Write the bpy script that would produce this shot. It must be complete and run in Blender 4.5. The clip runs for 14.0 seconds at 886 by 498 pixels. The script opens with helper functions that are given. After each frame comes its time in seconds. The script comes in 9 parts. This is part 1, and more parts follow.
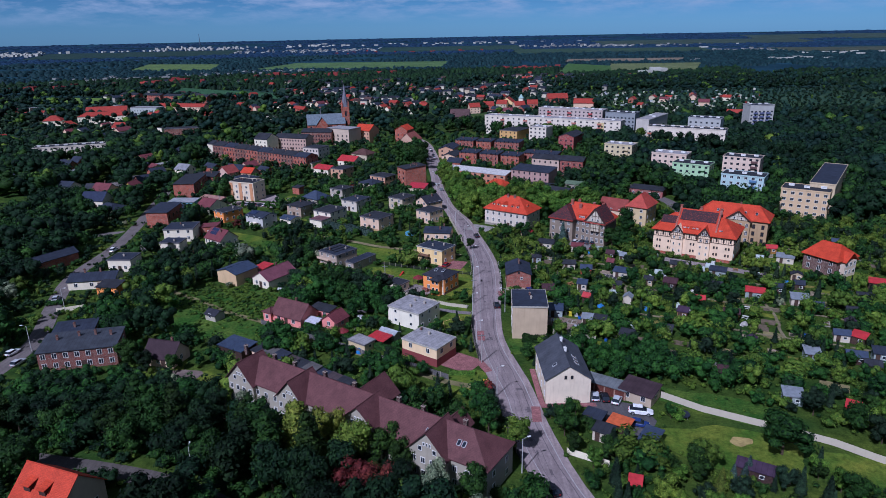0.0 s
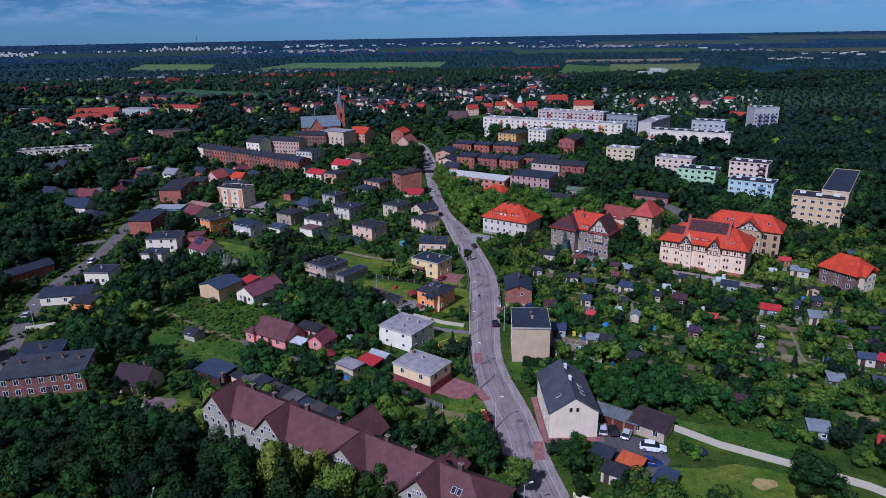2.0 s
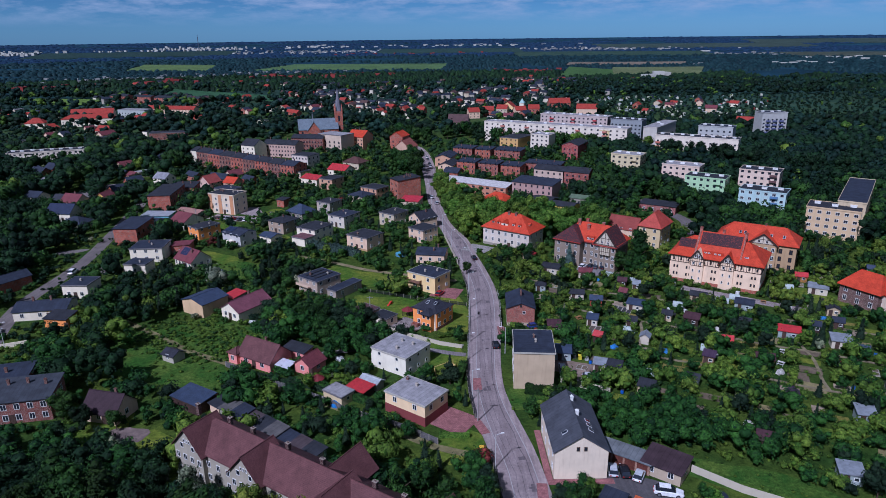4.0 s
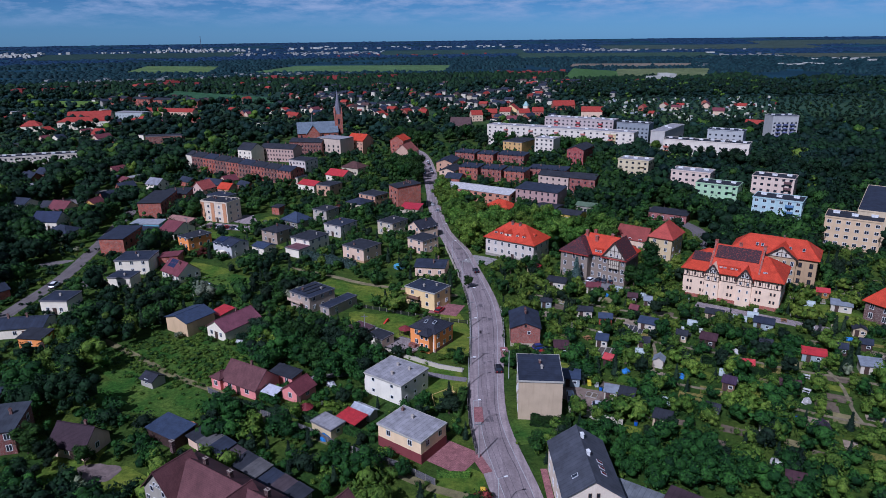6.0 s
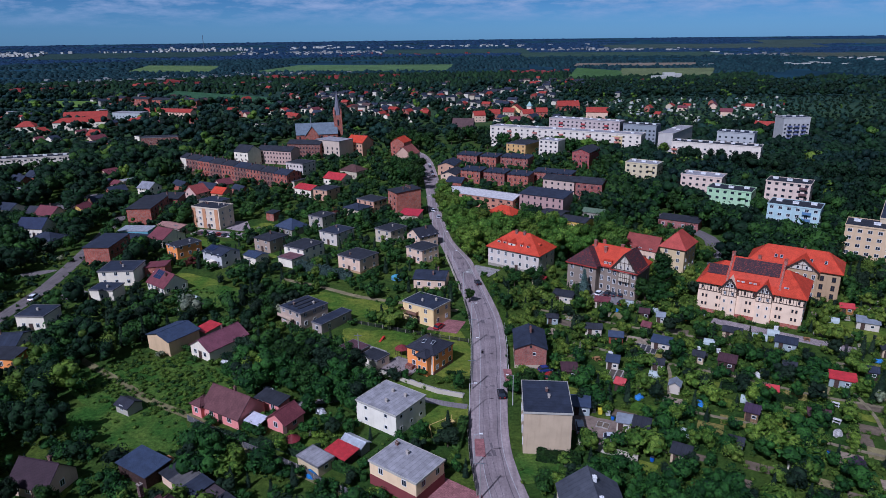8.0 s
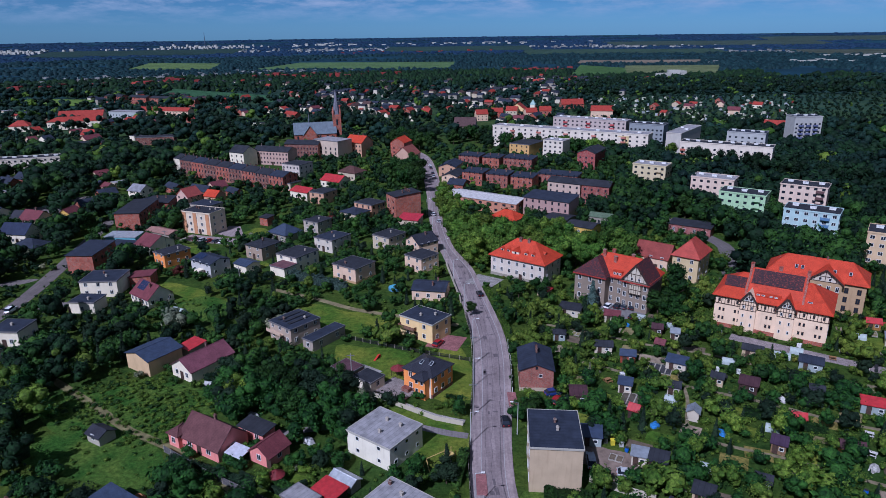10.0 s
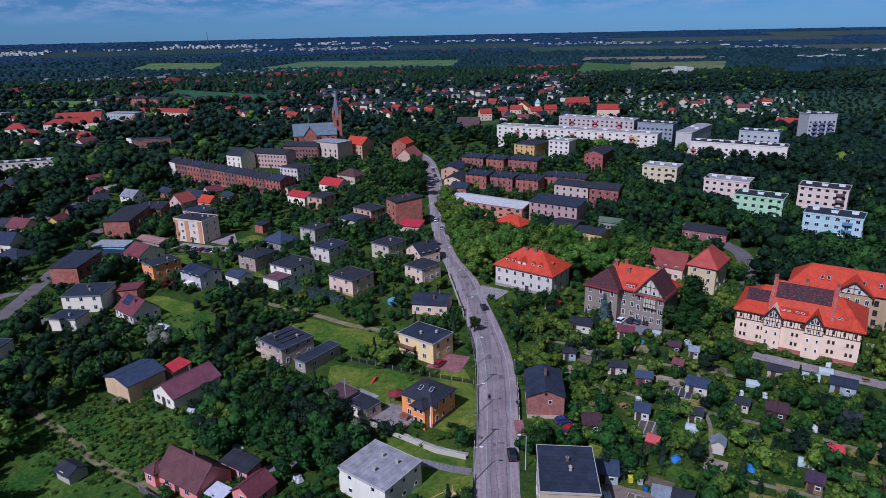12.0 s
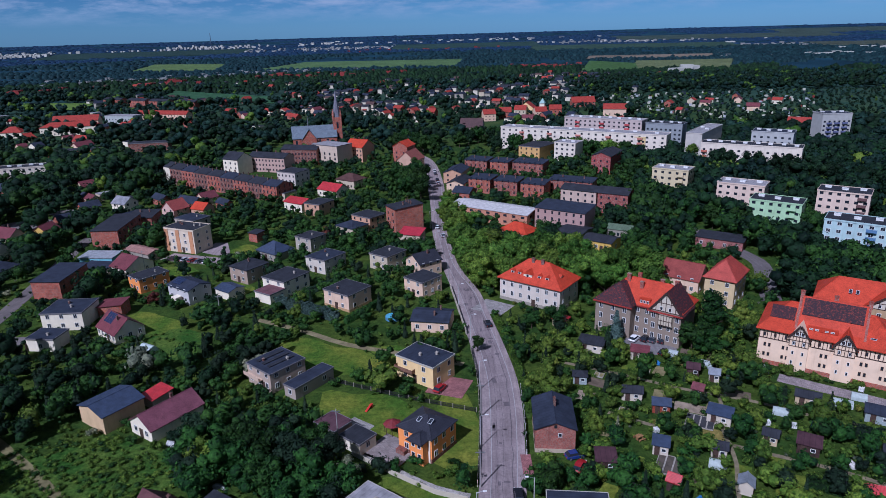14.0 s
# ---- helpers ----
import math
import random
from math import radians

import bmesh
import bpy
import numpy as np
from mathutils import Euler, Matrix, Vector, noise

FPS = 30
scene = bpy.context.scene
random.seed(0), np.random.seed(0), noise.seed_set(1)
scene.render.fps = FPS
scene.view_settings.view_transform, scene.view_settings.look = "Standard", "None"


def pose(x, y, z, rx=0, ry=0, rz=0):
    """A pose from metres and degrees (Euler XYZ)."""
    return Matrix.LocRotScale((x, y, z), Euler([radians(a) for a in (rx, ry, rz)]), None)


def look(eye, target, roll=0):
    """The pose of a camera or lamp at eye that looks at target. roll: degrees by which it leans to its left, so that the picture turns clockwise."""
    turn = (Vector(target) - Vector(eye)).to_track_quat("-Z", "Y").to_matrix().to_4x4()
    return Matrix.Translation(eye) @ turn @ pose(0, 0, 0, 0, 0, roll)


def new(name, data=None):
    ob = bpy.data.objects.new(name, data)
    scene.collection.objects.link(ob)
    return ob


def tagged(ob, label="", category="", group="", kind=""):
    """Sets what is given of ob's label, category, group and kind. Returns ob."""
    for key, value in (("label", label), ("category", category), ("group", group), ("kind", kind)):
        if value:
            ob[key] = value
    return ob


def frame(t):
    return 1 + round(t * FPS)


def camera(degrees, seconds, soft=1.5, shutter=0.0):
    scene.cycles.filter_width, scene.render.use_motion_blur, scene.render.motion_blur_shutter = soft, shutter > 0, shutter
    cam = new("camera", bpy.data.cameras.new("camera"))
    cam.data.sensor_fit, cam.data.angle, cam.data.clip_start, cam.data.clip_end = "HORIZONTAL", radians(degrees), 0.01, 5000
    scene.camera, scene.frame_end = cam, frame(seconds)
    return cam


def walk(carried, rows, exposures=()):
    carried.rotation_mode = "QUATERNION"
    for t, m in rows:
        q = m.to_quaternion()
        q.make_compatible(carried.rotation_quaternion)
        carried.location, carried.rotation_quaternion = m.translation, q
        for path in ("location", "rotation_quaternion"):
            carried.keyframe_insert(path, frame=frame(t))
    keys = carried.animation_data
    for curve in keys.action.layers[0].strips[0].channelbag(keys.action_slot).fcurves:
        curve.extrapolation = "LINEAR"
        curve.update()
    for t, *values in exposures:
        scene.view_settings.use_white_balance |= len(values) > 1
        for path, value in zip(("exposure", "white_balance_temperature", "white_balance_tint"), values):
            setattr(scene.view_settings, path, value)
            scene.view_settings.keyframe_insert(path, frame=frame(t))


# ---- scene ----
cam = camera(68.5, 14.0, soft=0.8)
PATH = [
    (0, (-2.884, 0.063, 79.88), (-2.874, 1.961, 79.25), -1.1),
    (0.5, (-2.597, 3.35, 79.877), (-2.585, 5.248, 79.245), -1.1),
    (1, (-2.322, 6.626, 79.869), (-2.308, 8.524, 79.238), -1.0),
    (1.5, (-2.064, 9.874, 79.859), (-2.049, 11.772, 79.229), -1.0),
    (2, (-1.813, 13.083, 79.849), (-1.798, 14.981, 79.22), -1.0),
    (2.5, (-1.554, 16.239, 79.843), (-1.539, 18.138, 79.215), -0.9),
    (3, (-1.284, 19.349, 79.84), (-1.268, 21.248, 79.212), -0.8),
    (3.5, (-1.016, 22.436, 79.836), (-1.001, 24.335, 79.208), -0.8),
    (4, (-0.751, 25.513, 79.832), (-0.738, 27.413, 79.207), -0.7),
    (6.5, (0.601, 40.963, 79.823), (0.603, 42.864, 79.202), -0.7),
    (7, (0.847, 44.075, 79.824), (0.847, 45.976, 79.203), -0.7),
    (7.5, (1.074, 47.193, 79.825), (1.071, 49.093, 79.203), -0.8),
    (8, (1.29, 50.307, 79.818), (1.285, 52.207, 79.195), -0.7),
    (10.5, (2.29, 65.832, 79.71), (2.273, 67.729, 79.077), -0.9),
    (11, (2.495, 68.924, 79.703), (2.474, 70.82, 79.068), -1.1),
    (11.5, (2.71, 72.013, 79.702), (2.686, 73.909, 79.066), -1.2),
    (12, (2.937, 75.099, 79.702), (2.91, 76.995, 79.066), -1.2),
    (12.5, (3.171, 78.174, 79.702), (3.143, 80.071, 79.067), -1.2),
    (13, (3.409, 81.248, 79.703), (3.377, 83.144, 79.067), -1.3),
    (13.5, (3.65, 84.322, 79.705), (3.614, 86.217, 79.068), -1.3),
    (14, (3.893, 87.393, 79.707), (3.852, 89.288, 79.069), -1.6),
]
walk(cam, [(t, look(eye, target, roll)) for t, eye, target, roll in PATH], [(0.0, -0.33, 4990, 25), (14.0, -0.33, 4990, 25)])

# ---------------------------------------------------------------- light
SUN_DIR = Vector((-0.545, -0.84, 1.03)).normalized()
world = bpy.data.worlds.new("sky")
scene.world = world
world.use_nodes = True
wn, wl = world.node_tree.nodes, world.node_tree.links
sky = wn.new("ShaderNodeTexSky")
sky.sky_type, sky.sun_disc = "NISHITA", False
sky.sun_elevation = math.asin(SUN_DIR.z)
sky.sun_rotation = math.atan2(SUN_DIR.x, SUN_DIR.y)
sky.air_density, sky.dust_density, sky.ozone_density = 1.0, 0.3, 3.0
# deep, polarised blue with thin drifting cloud
tint = wn.new("ShaderNodeMixRGB")
tint.blend_type, tint.inputs[0].default_value = "MULTIPLY", 1.0
tint.inputs[2].default_value = (0.3, 0.6, 0.98, 1)
geo = wn.new("ShaderNodeTexCoord")
sep = wn.new("ShaderNodeSeparateXYZ")
squash = wn.new("ShaderNodeMapping")
squash.inputs["Scale"].default_value = (6.0, 6.0, 26.0)
cloud = wn.new("ShaderNodeTexNoise")
cloud.inputs["Scale"].default_value, cloud.inputs["Detail"].default_value = 2.6, 7
cloud.inputs["Roughness"].default_value = 0.62
cramp = wn.new("ShaderNodeValToRGB")
cramp.color_ramp.elements[0].position, cramp.color_ramp.elements[1].position = 0.42, 0.66
high = wn.new("ShaderNodeMapRange")
high.inputs["From Min"].default_value, high.inputs["From Max"].default_value = 0.014, 0.044
mask = wn.new("ShaderNodeMath")
mask.operation = "MULTIPLY"
mask2 = wn.new("ShaderNodeMath")
mask2.operation, mask2.inputs[1].default_value = "MULTIPLY", 0.85
mix = wn.new("ShaderNodeMixRGB")
mix.inputs[2].default_value = (23, 27.5, 32, 1)
wl.new(geo.outputs["Generated"], squash.inputs["Vector"])
wl.new(squash.outputs["Vector"], cloud.inputs["Vector"])
wl.new(geo.outputs["Generated"], sep.inputs[0])
wl.new(sep.outputs["Z"], high.inputs["Value"])
wl.new(cloud.outputs["Fac"], cramp.inputs["Fac"])
wl.new(cramp.outputs["Color"], mask.inputs[0])
wl.new(high.outputs["Result"], mask.inputs[1])
wl.new(mask.outputs[0], mask2.inputs[0])
wl.new(sky.outputs["Color"], tint.inputs[1])
# the sky pales towards the horizon; overhead it is dimmed to deepen shadows
low = wn.new("ShaderNodeMapRange")
low.inputs["From Min"].default_value, low.inputs["From Max"].default_value = 0.0, 0.15
low.inputs["To Min"].default_value, low.inputs["To Max"].default_value = 5.2, 0.42
wl.new(sep.outputs["Z"], low.inputs["Value"])
pale = wn.new("ShaderNodeMixRGB")
pale.blend_type, pale.inputs[0].default_value = "MULTIPLY", 1.0
wl.new(tint.outputs["Color"], pale.inputs[1])
wl.new(low.outputs["Result"], pale.inputs[2])
wl.new(pale.outputs["Color"], mix.inputs[1])
wl.new(mask2.outputs[0], mix.inputs[0])
wl.new(mix.outputs["Color"], wn["Background"].inputs["Color"])
wn["Background"].inputs["Strength"].default_value = 0.018

sun = new("sun", bpy.data.lights.new("sun", "SUN"))
sun.data.energy, sun.data.angle, sun.data.color = 5.0, radians(0.53), (1.0, 0.95, 0.88)
sun.rotation_mode = "QUATERNION"
sun.rotation_quaternion = (-SUN_DIR).to_track_quat("-Z", "Y")

# ---------------------------------------------------------------- materials
MATS = {}


def node_mat(name):
    m = bpy.data.materials.new(name)
    m.use_nodes = True
    n, l = m.node_tree.nodes, m.node_tree.links
    return m, n, l, n["Principled BSDF"]


def ramp_mix(n, l, fac, a, b, lo=0.35, hi=0.65):
    r = n.new("ShaderNodeValToRGB")
    r.color_ramp.elements[0].position, r.color_ramp.elements[1].position = lo, hi
    r.color_ramp.elements[0].color, r.color_ramp.elements[1].color = (*a, 1), (*b, 1)
    l.new(fac, r.inputs["Fac"])
    return r.outputs["Color"]


def noise_of(n, l, vec, scale, detail=4, rough=0.6):
    t = n.new("ShaderNodeTexNoise")
    t.inputs["Scale"].default_value, t.inputs["Detail"].default_value = scale, detail
    t.inputs["Roughness"].default_value = rough
    if vec is not None:
        l.new(vec, t.inputs["Vector"])
    return t.outputs["Fac"]


def mul(n, l, a, b, how="MULTIPLY", fac=1.0):
    m = n.new("ShaderNodeMixRGB")
    m.blend_type, m.inputs[0].default_value = how, fac
    for k, v in ((1, a), (2, b)):
        if isinstance(v, tuple):
            m.inputs[k].default_value = (*v, 1)
        else:
            l.new(v, m.inputs[k])
    return m.outputs["Color"]


def bump(n, l, bsdf, height, strength, dist):
    b = n.new("ShaderNodeBump")
    b.inputs["Strength"].default_value, b.inputs["Distance"].default_value = strength, dist
    l.new(height, b.inputs["Height"])
    l.new(b.outputs["Normal"], bsdf.inputs["Normal"])


def shade(c, k):
    return tuple(min(0.9, v * k) for v in c)


def stretched(n, l, vec, scale):
    mp = n.new("ShaderNodeMapping")
    mp.inputs["Scale"].default_value = scale
    l.new(vec, mp.inputs["Vector"])
    return mp.outputs["Vector"]


def paint(kind, color, rough=0.8, metal=0.0):
    """A surface by kind: plaster, brick, tiles, felt, metal, wood, plain, glass, asphalt, paving, soil."""
    key = (kind, color, rough, metal)
    if key in MATS:
        return MATS[key]
    m, n, l, b = node_mat(kind)
    tc = n.new("ShaderNodeTexCoord")
    vec = tc.outputs["Object"]
    b.inputs["Roughness"].default_value, b.inputs["Metallic"].default_value = rough, metal
    b.inputs["Specular IOR Level"].default_value = 0.5 if kind in ("glass", "plain", "metal") else 0.2
    if kind == "plaster":
        big = noise_of(n, l, vec, 0.35, 5)
        streak = noise_of(n, l, stretched(n, l, vec, (1.6, 1.6, 0.16)), 1.0, 4)
        c = ramp_mix(n, l, big, shade(color, 0.9), shade(color, 1.08), 0.3, 0.7)
        c = mul(n, l, c, ramp_mix(n, l, streak, (0.9, 0.885, 0.87), (1, 1, 1), 0.3, 0.46))
        bump(n, l, b, noise_of(n, l, vec, 14), 0.25, 0.02)
    elif kind == "brick":
        sp = n.new("ShaderNodeSeparateXYZ")
        l.new(vec, sp.inputs[0])
        ad = n.new("ShaderNodeMath")
        l.new(sp.outputs["X"], ad.inputs[0])
        l.new(sp.outputs["Y"], ad.inputs[1])
        cb = n.new("ShaderNodeCombineXYZ")
        l.new(ad.outputs[0], cb.inputs["X"])
        l.new(sp.outputs["Z"], cb.inputs["Y"])
        bt = n.new("ShaderNodeTexBrick")
        bt.inputs["Scale"].default_value = 1.0
        bt.inputs["Brick Width"].default_value, bt.inputs["Row Height"].default_value = 0.26, 0.08
        bt.inputs["Mortar Size"].default_value = 0.009
        bt.inputs["Color1"].default_value = (*shade(color, 0.8), 1)
        bt.inputs["Color2"].default_value = (*shade(color, 1.2), 1)
        bt.inputs["Mortar"].default_value = (0.28, 0.24, 0.21, 1)
        l.new(cb.outputs[0], bt.inputs["Vector"])
        dirt = ramp_mix(n, l, noise_of(n, l, vec, 0.55, 6, 0.7), (0.55, 0.52, 0.52), (1.15, 1.1, 1.05), 0.3, 0.62)
        c = mul(n, l, bt.outputs["Color"], dirt)
        bump(n, l, b, bt.outputs["Fac"], -0.4, 0.01)
    elif kind == "tiles":
        wv = n.new("ShaderNodeTexWave")
        wv.bands_direction, wv.wave_profile = "Z", "SAW"
        wv.inputs["Scale"].default_value, wv.inputs["Distortion"].default_value = 1.9, 0.4
        l.new(vec, wv.inputs["Vector"])
        c = ramp_mix(n, l, noise_of(n, l, vec, 0.5, 6, 0.65), shade(color, 0.72), shade(color, 1.15), 0.3, 0.68)
        speck = noise_of(n, l, vec, 4.5, 3, 0.7)
        c = mul(n, l, c, ramp_mix(n, l, speck, (0.72, 0.7, 0.7), (1.08, 1.06, 1.04), 0.35, 0.6))
        c = mul(n, l, c, ramp_mix(n, l, wv.outputs["Fac"], (0.8, 0.8, 0.8), (1, 1, 1), 0.0, 0.35))
        bump(n, l, b, wv.outputs["Fac"], 0.5, 0.05)
    elif kind == "wrecked":
        # old tiles, many slipped or lost down to the dark felt
        vo = n.new("ShaderNodeTexVoronoi")
        vo.inputs["Scale"].default_value = 5.0
        l.new(vec, vo.inputs["Vector"])
        hole = noise_of(n, l, vec, 2.2, 7, 0.8)
        c = mul(n, l, ramp_mix(n, l, vo.outputs["Distance"], color, shade(color, 0.4), 0.1, 0.6), (1, 1, 1))
        mm = n.new("ShaderNodeMixRGB")
        l.new(c, mm.inputs[1])
        mm.inputs[2].default_value = (0.035, 0.022, 0.028, 1)
        l.new(ramp_mix(n, l, hole, (0, 0, 0), (1, 1, 1), 0.38, 0.5), mm.inputs[0])
        c = mm.outputs["Color"]
        bump(n, l, b, hole, 0.6, 0.08)
    elif kind == "felt":
        c = ramp_mix(n, l, noise_of(n, l, vec, 0.4, 6, 0.65), shade(color, 0.7), shade(color, 1.35), 0.32, 0.66)
        wv = n.new("ShaderNodeTexWave")
        wv.bands_direction = "X"
        wv.inputs["Scale"].default_value, wv.inputs["Distortion"].default_value = 0.32, 0.3
        l.new(vec, wv.inputs["Vector"])
        c = mul(n, l, c, ramp_mix(n, l, wv.outputs["Fac"], (0.72, 0.72, 0.74), (1, 1, 1), 0.0, 0.06))
        bump(n, l, b, noise_of(n, l, vec, 6), 0.2, 0.03)
    elif kind == "metal":
        wv = n.new("ShaderNodeTexWave")
        wv.bands_direction = "X"
        wv.inputs["Scale"].default_value = 1.5
        l.new(vec, wv.inputs["Vector"])
        c = ramp_mix(n, l, noise_of(n, l, vec, 0.9, 5), shade(color, 0.75), shade(color, 1.15))
        bump(n, l, b, wv.outputs["Fac"], 0.5, 0.04)
    elif kind == "wood":
        wv = n.new("ShaderNodeTexWave")
        wv.bands_direction = "Z"
        wv.inputs["Scale"].default_value, wv.inputs["Distortion"].default_value = 2.2, 0.8
        l.new(vec, wv.inputs["Vector"])
        c = ramp_mix(n, l, noise_of(n, l, vec, 2.5, 5), shade(color, 0.65), shade(color, 1.2))
        c = mul(n, l, c, ramp_mix(n, l, wv.outputs["Fac"], (0.6, 0.6, 0.6), (1, 1, 1), 0.0, 0.2))
    elif kind == "glass":
        c = mul(n, l, color, color, "MIX")
        b.inputs["Roughness"].default_value = 0.03
        b.inputs["IOR"].default_value = 1.5
    elif kind == "asphalt":
        pos = n.new("ShaderNodeNewGeometry").outputs["Position"]
        c = ramp_mix(n, l, noise_of(n, l, pos, 0.16, 6, 0.65), shade(color, 0.78), shade(color, 1.2), 0.3, 0.7)
        c = mul(n, l, c, ramp_mix(n, l, noise_of(n, l, pos, 1.7, 6, 0.75), (0.78, 0.77, 0.78), (1.1, 1.1, 1.1), 0.35, 0.62))
        wear = noise_of(n, l, stretched(n, l, pos, (1.3, 0.05, 1.0)), 1.0, 3)
        c = mul(n, l, c, ramp_mix(n, l, wear, (0.84, 0.83, 0.84), (1.06, 1.06, 1.06), 0.4, 0.6))
        bump(n, l, b, noise_of(n, l, pos, 30), 0.2, 0.01)
    elif kind == "paving":
        bt = n.new("ShaderNodeTexBrick")
        bt.inputs["Scale"].default_value = 1.0
        bt.inputs["Brick Width"].default_value, bt.inputs["Row Height"].default_value = 0.5, 0.35
        bt.inputs["Mortar Size"].default_value = 0.02
        bt.inputs["Color1"].default_value = (*shade(color, 0.85), 1)
        bt.inputs["Color2"].default_value = (*shade(color, 1.15), 1)
        bt.inputs["Mortar"].default_value = (*shade(color, 0.5), 1)
        pos = n.new("ShaderNodeNewGeometry").outputs["Position"]
        l.new(pos, bt.inputs["Vector"])
        c = mul(n, l, bt.outputs["Color"], ramp_mix(n, l, noise_of(n, l, pos, 0.5, 6, 0.7), (0.6, 0.6, 0.58), (1.1, 1.1, 1.1), 0.3, 0.65))
    elif kind == "soil":
        pos = n.new("ShaderNodeNewGeometry").outputs["Position"]
        c = ramp_mix(n, l, noise_of(n, l, pos, 0.5, 7, 0.7), shade(color, 0.55), shade(color, 1.35), 0.3, 0.68)
        bump(n, l, b, noise_of(n, l, pos, 4, 6), 0.5, 0.15)
    else:
        c = ramp_mix(n, l, noise_of(n, l, vec, 1.5, 4), shade(color, 0.85), shade(color, 1.1))
    l.new(c, b.inputs["Base Color"])
    MATS[key] = m
    return m


def grass_mat(name, lush, dry, dark, scale=0.05, lo=0.4, hi=0.68, haze_tint=None):
    m, n, l, b = node_mat(name)
    pos = n.new("ShaderNodeNewGeometry").outputs["Position"]
    b.inputs["Roughness"].default_value, b.inputs["Specular IOR Level"].default_value = 0.9, 0.08
    c1 = ramp_mix(n, l, noise_of(n, l, pos, scale, 7, 0.62), lush, dry, lo, hi)
    c2 = mul(n, l, c1, ramp_mix(n, l, noise_of(n, l, pos, scale * 9, 6, 0.7), (0.5, 0.56, 0.5), (1.2, 1.18, 1.1), 0.32, 0.62))
    c3 = mul(n, l, c2, ramp_mix(n, l, noise_of(n, l, pos, 1.6, 6, 0.75), dark, (1.15, 1.15, 1.1), 0.3, 0.6))
    if haze_tint:
        # beyond the gardens the ground turns bluish: distance haze put into its colour
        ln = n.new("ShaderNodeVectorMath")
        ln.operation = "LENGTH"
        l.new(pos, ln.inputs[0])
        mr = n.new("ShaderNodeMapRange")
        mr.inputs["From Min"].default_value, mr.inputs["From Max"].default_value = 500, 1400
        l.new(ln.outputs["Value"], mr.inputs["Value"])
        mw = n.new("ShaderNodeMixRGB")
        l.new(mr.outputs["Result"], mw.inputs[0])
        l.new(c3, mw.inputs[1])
        l.new(ramp_mix(n, l, noise_of(n, l, pos, 0.004, 5), shade(haze_tint, 0.6), shade(haze_tint, 1.8), 0.35, 0.7), mw.inputs[2])
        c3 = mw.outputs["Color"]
    l.new(c3, b.inputs["Base Color"])
    bump(n, l, b, noise_of(n, l, pos, 2.2, 6, 0.75), 0.8, 0.35)
    return m


def leaf_mat(name, dark, light, hue=0.03):
    m, n, l, b = node_mat(name)
    oi, g = n.new("ShaderNodeObjectInfo"), n.new("ShaderNodeNewGeometry")
    c = ramp_mix(n, l, g.outputs["Random Per Island"], dark, light, 0.0, 1.0)
    hs = n.new("ShaderNodeHueSaturation")
    hm, vm = n.new("ShaderNodeMapRange"), n.new("ShaderNodeMapRange")
    hm.inputs["To Min"].default_value, hm.inputs["To Max"].default_value = 0.5 - hue, 0.5 + hue
    vm.inputs["To Min"].default_value, vm.inputs["To Max"].default_value = 0.6, 1.3
    rn = n.new("ShaderNodeMath")
    rn.operation, rn.inputs[1].default_value = "MULTIPLY", 7.31
    fr = n.new("ShaderNodeMath")
    fr.operation = "FRACT"
    l.new(oi.outputs["Random"], hm.inputs["Value"])
    l.new(oi.outputs["Random"], rn.inputs[0])
    l.new(rn.outputs[0], fr.inputs[0])
    l.new(fr.outputs[0], vm.inputs["Value"])
    l.new(hm.outputs["Result"], hs.inputs["Hue"])
    l.new(vm.outputs["Result"], hs.inputs["Value"])
    # broad patches, so that neighbouring crowns differ
    patch = ramp_mix(n, l, noise_of(n, l, g.outputs["Position"], 0.06, 3), (0.66, 0.72, 0.74), (1.18, 1.14, 1.0), 0.35, 0.65)
    # sprays of leaf: lit and shaded tones mottled into the colour by noise
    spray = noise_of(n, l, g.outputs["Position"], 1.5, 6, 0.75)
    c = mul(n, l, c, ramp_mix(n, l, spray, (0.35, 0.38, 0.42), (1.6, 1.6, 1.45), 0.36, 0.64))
    bump(n, l, b, spray, 0.7, 0.5)
    l.new(mul(n, l, c, patch), hs.inputs["Color"])
    l.new(hs.outputs["Color"], b.inputs["Base Color"])
    b.inputs["Roughness"].default_value, b.inputs["Specular IOR Level"].default_value = 0.6, 0.16
    tr = n.new("ShaderNodeBsdfTranslucent")
    l.new(hs.outputs["Color"], tr.inputs["Color"])
    ms = n.new("ShaderNodeMixShader")
    ms.inputs[0].default_value = 0.25
    l.new(b.outputs[0], ms.inputs[1])
    l.new(tr.outputs[0], ms.inputs[2])
    l.new(ms.outputs[0], n["Material Output"].inputs["Surface"])
    return m


GRASS = grass_mat("grass", (0.03, 0.066, 0.014), (0.08, 0.11, 0.018), (0.5, 0.56, 0.46), haze_tint=(0.01, 0.034, 0.052))
LAWN = grass_mat("lawn", (0.058, 0.118, 0.016), (0.19, 0.2, 0.032), (0.75, 0.78, 0.7), 0.08)
MEADOW = grass_mat("meadow", (0.035, 0.095, 0.016), (0.11, 0.16, 0.03), (0.5, 0.56, 0.48), 0.12)
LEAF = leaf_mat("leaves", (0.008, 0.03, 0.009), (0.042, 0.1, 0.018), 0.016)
# darker leaves; in the west they also stand in for shade
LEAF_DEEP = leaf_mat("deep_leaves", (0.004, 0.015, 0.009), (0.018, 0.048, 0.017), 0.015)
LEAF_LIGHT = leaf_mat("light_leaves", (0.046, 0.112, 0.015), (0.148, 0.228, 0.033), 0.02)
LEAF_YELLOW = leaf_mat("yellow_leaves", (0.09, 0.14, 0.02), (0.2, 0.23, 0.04))
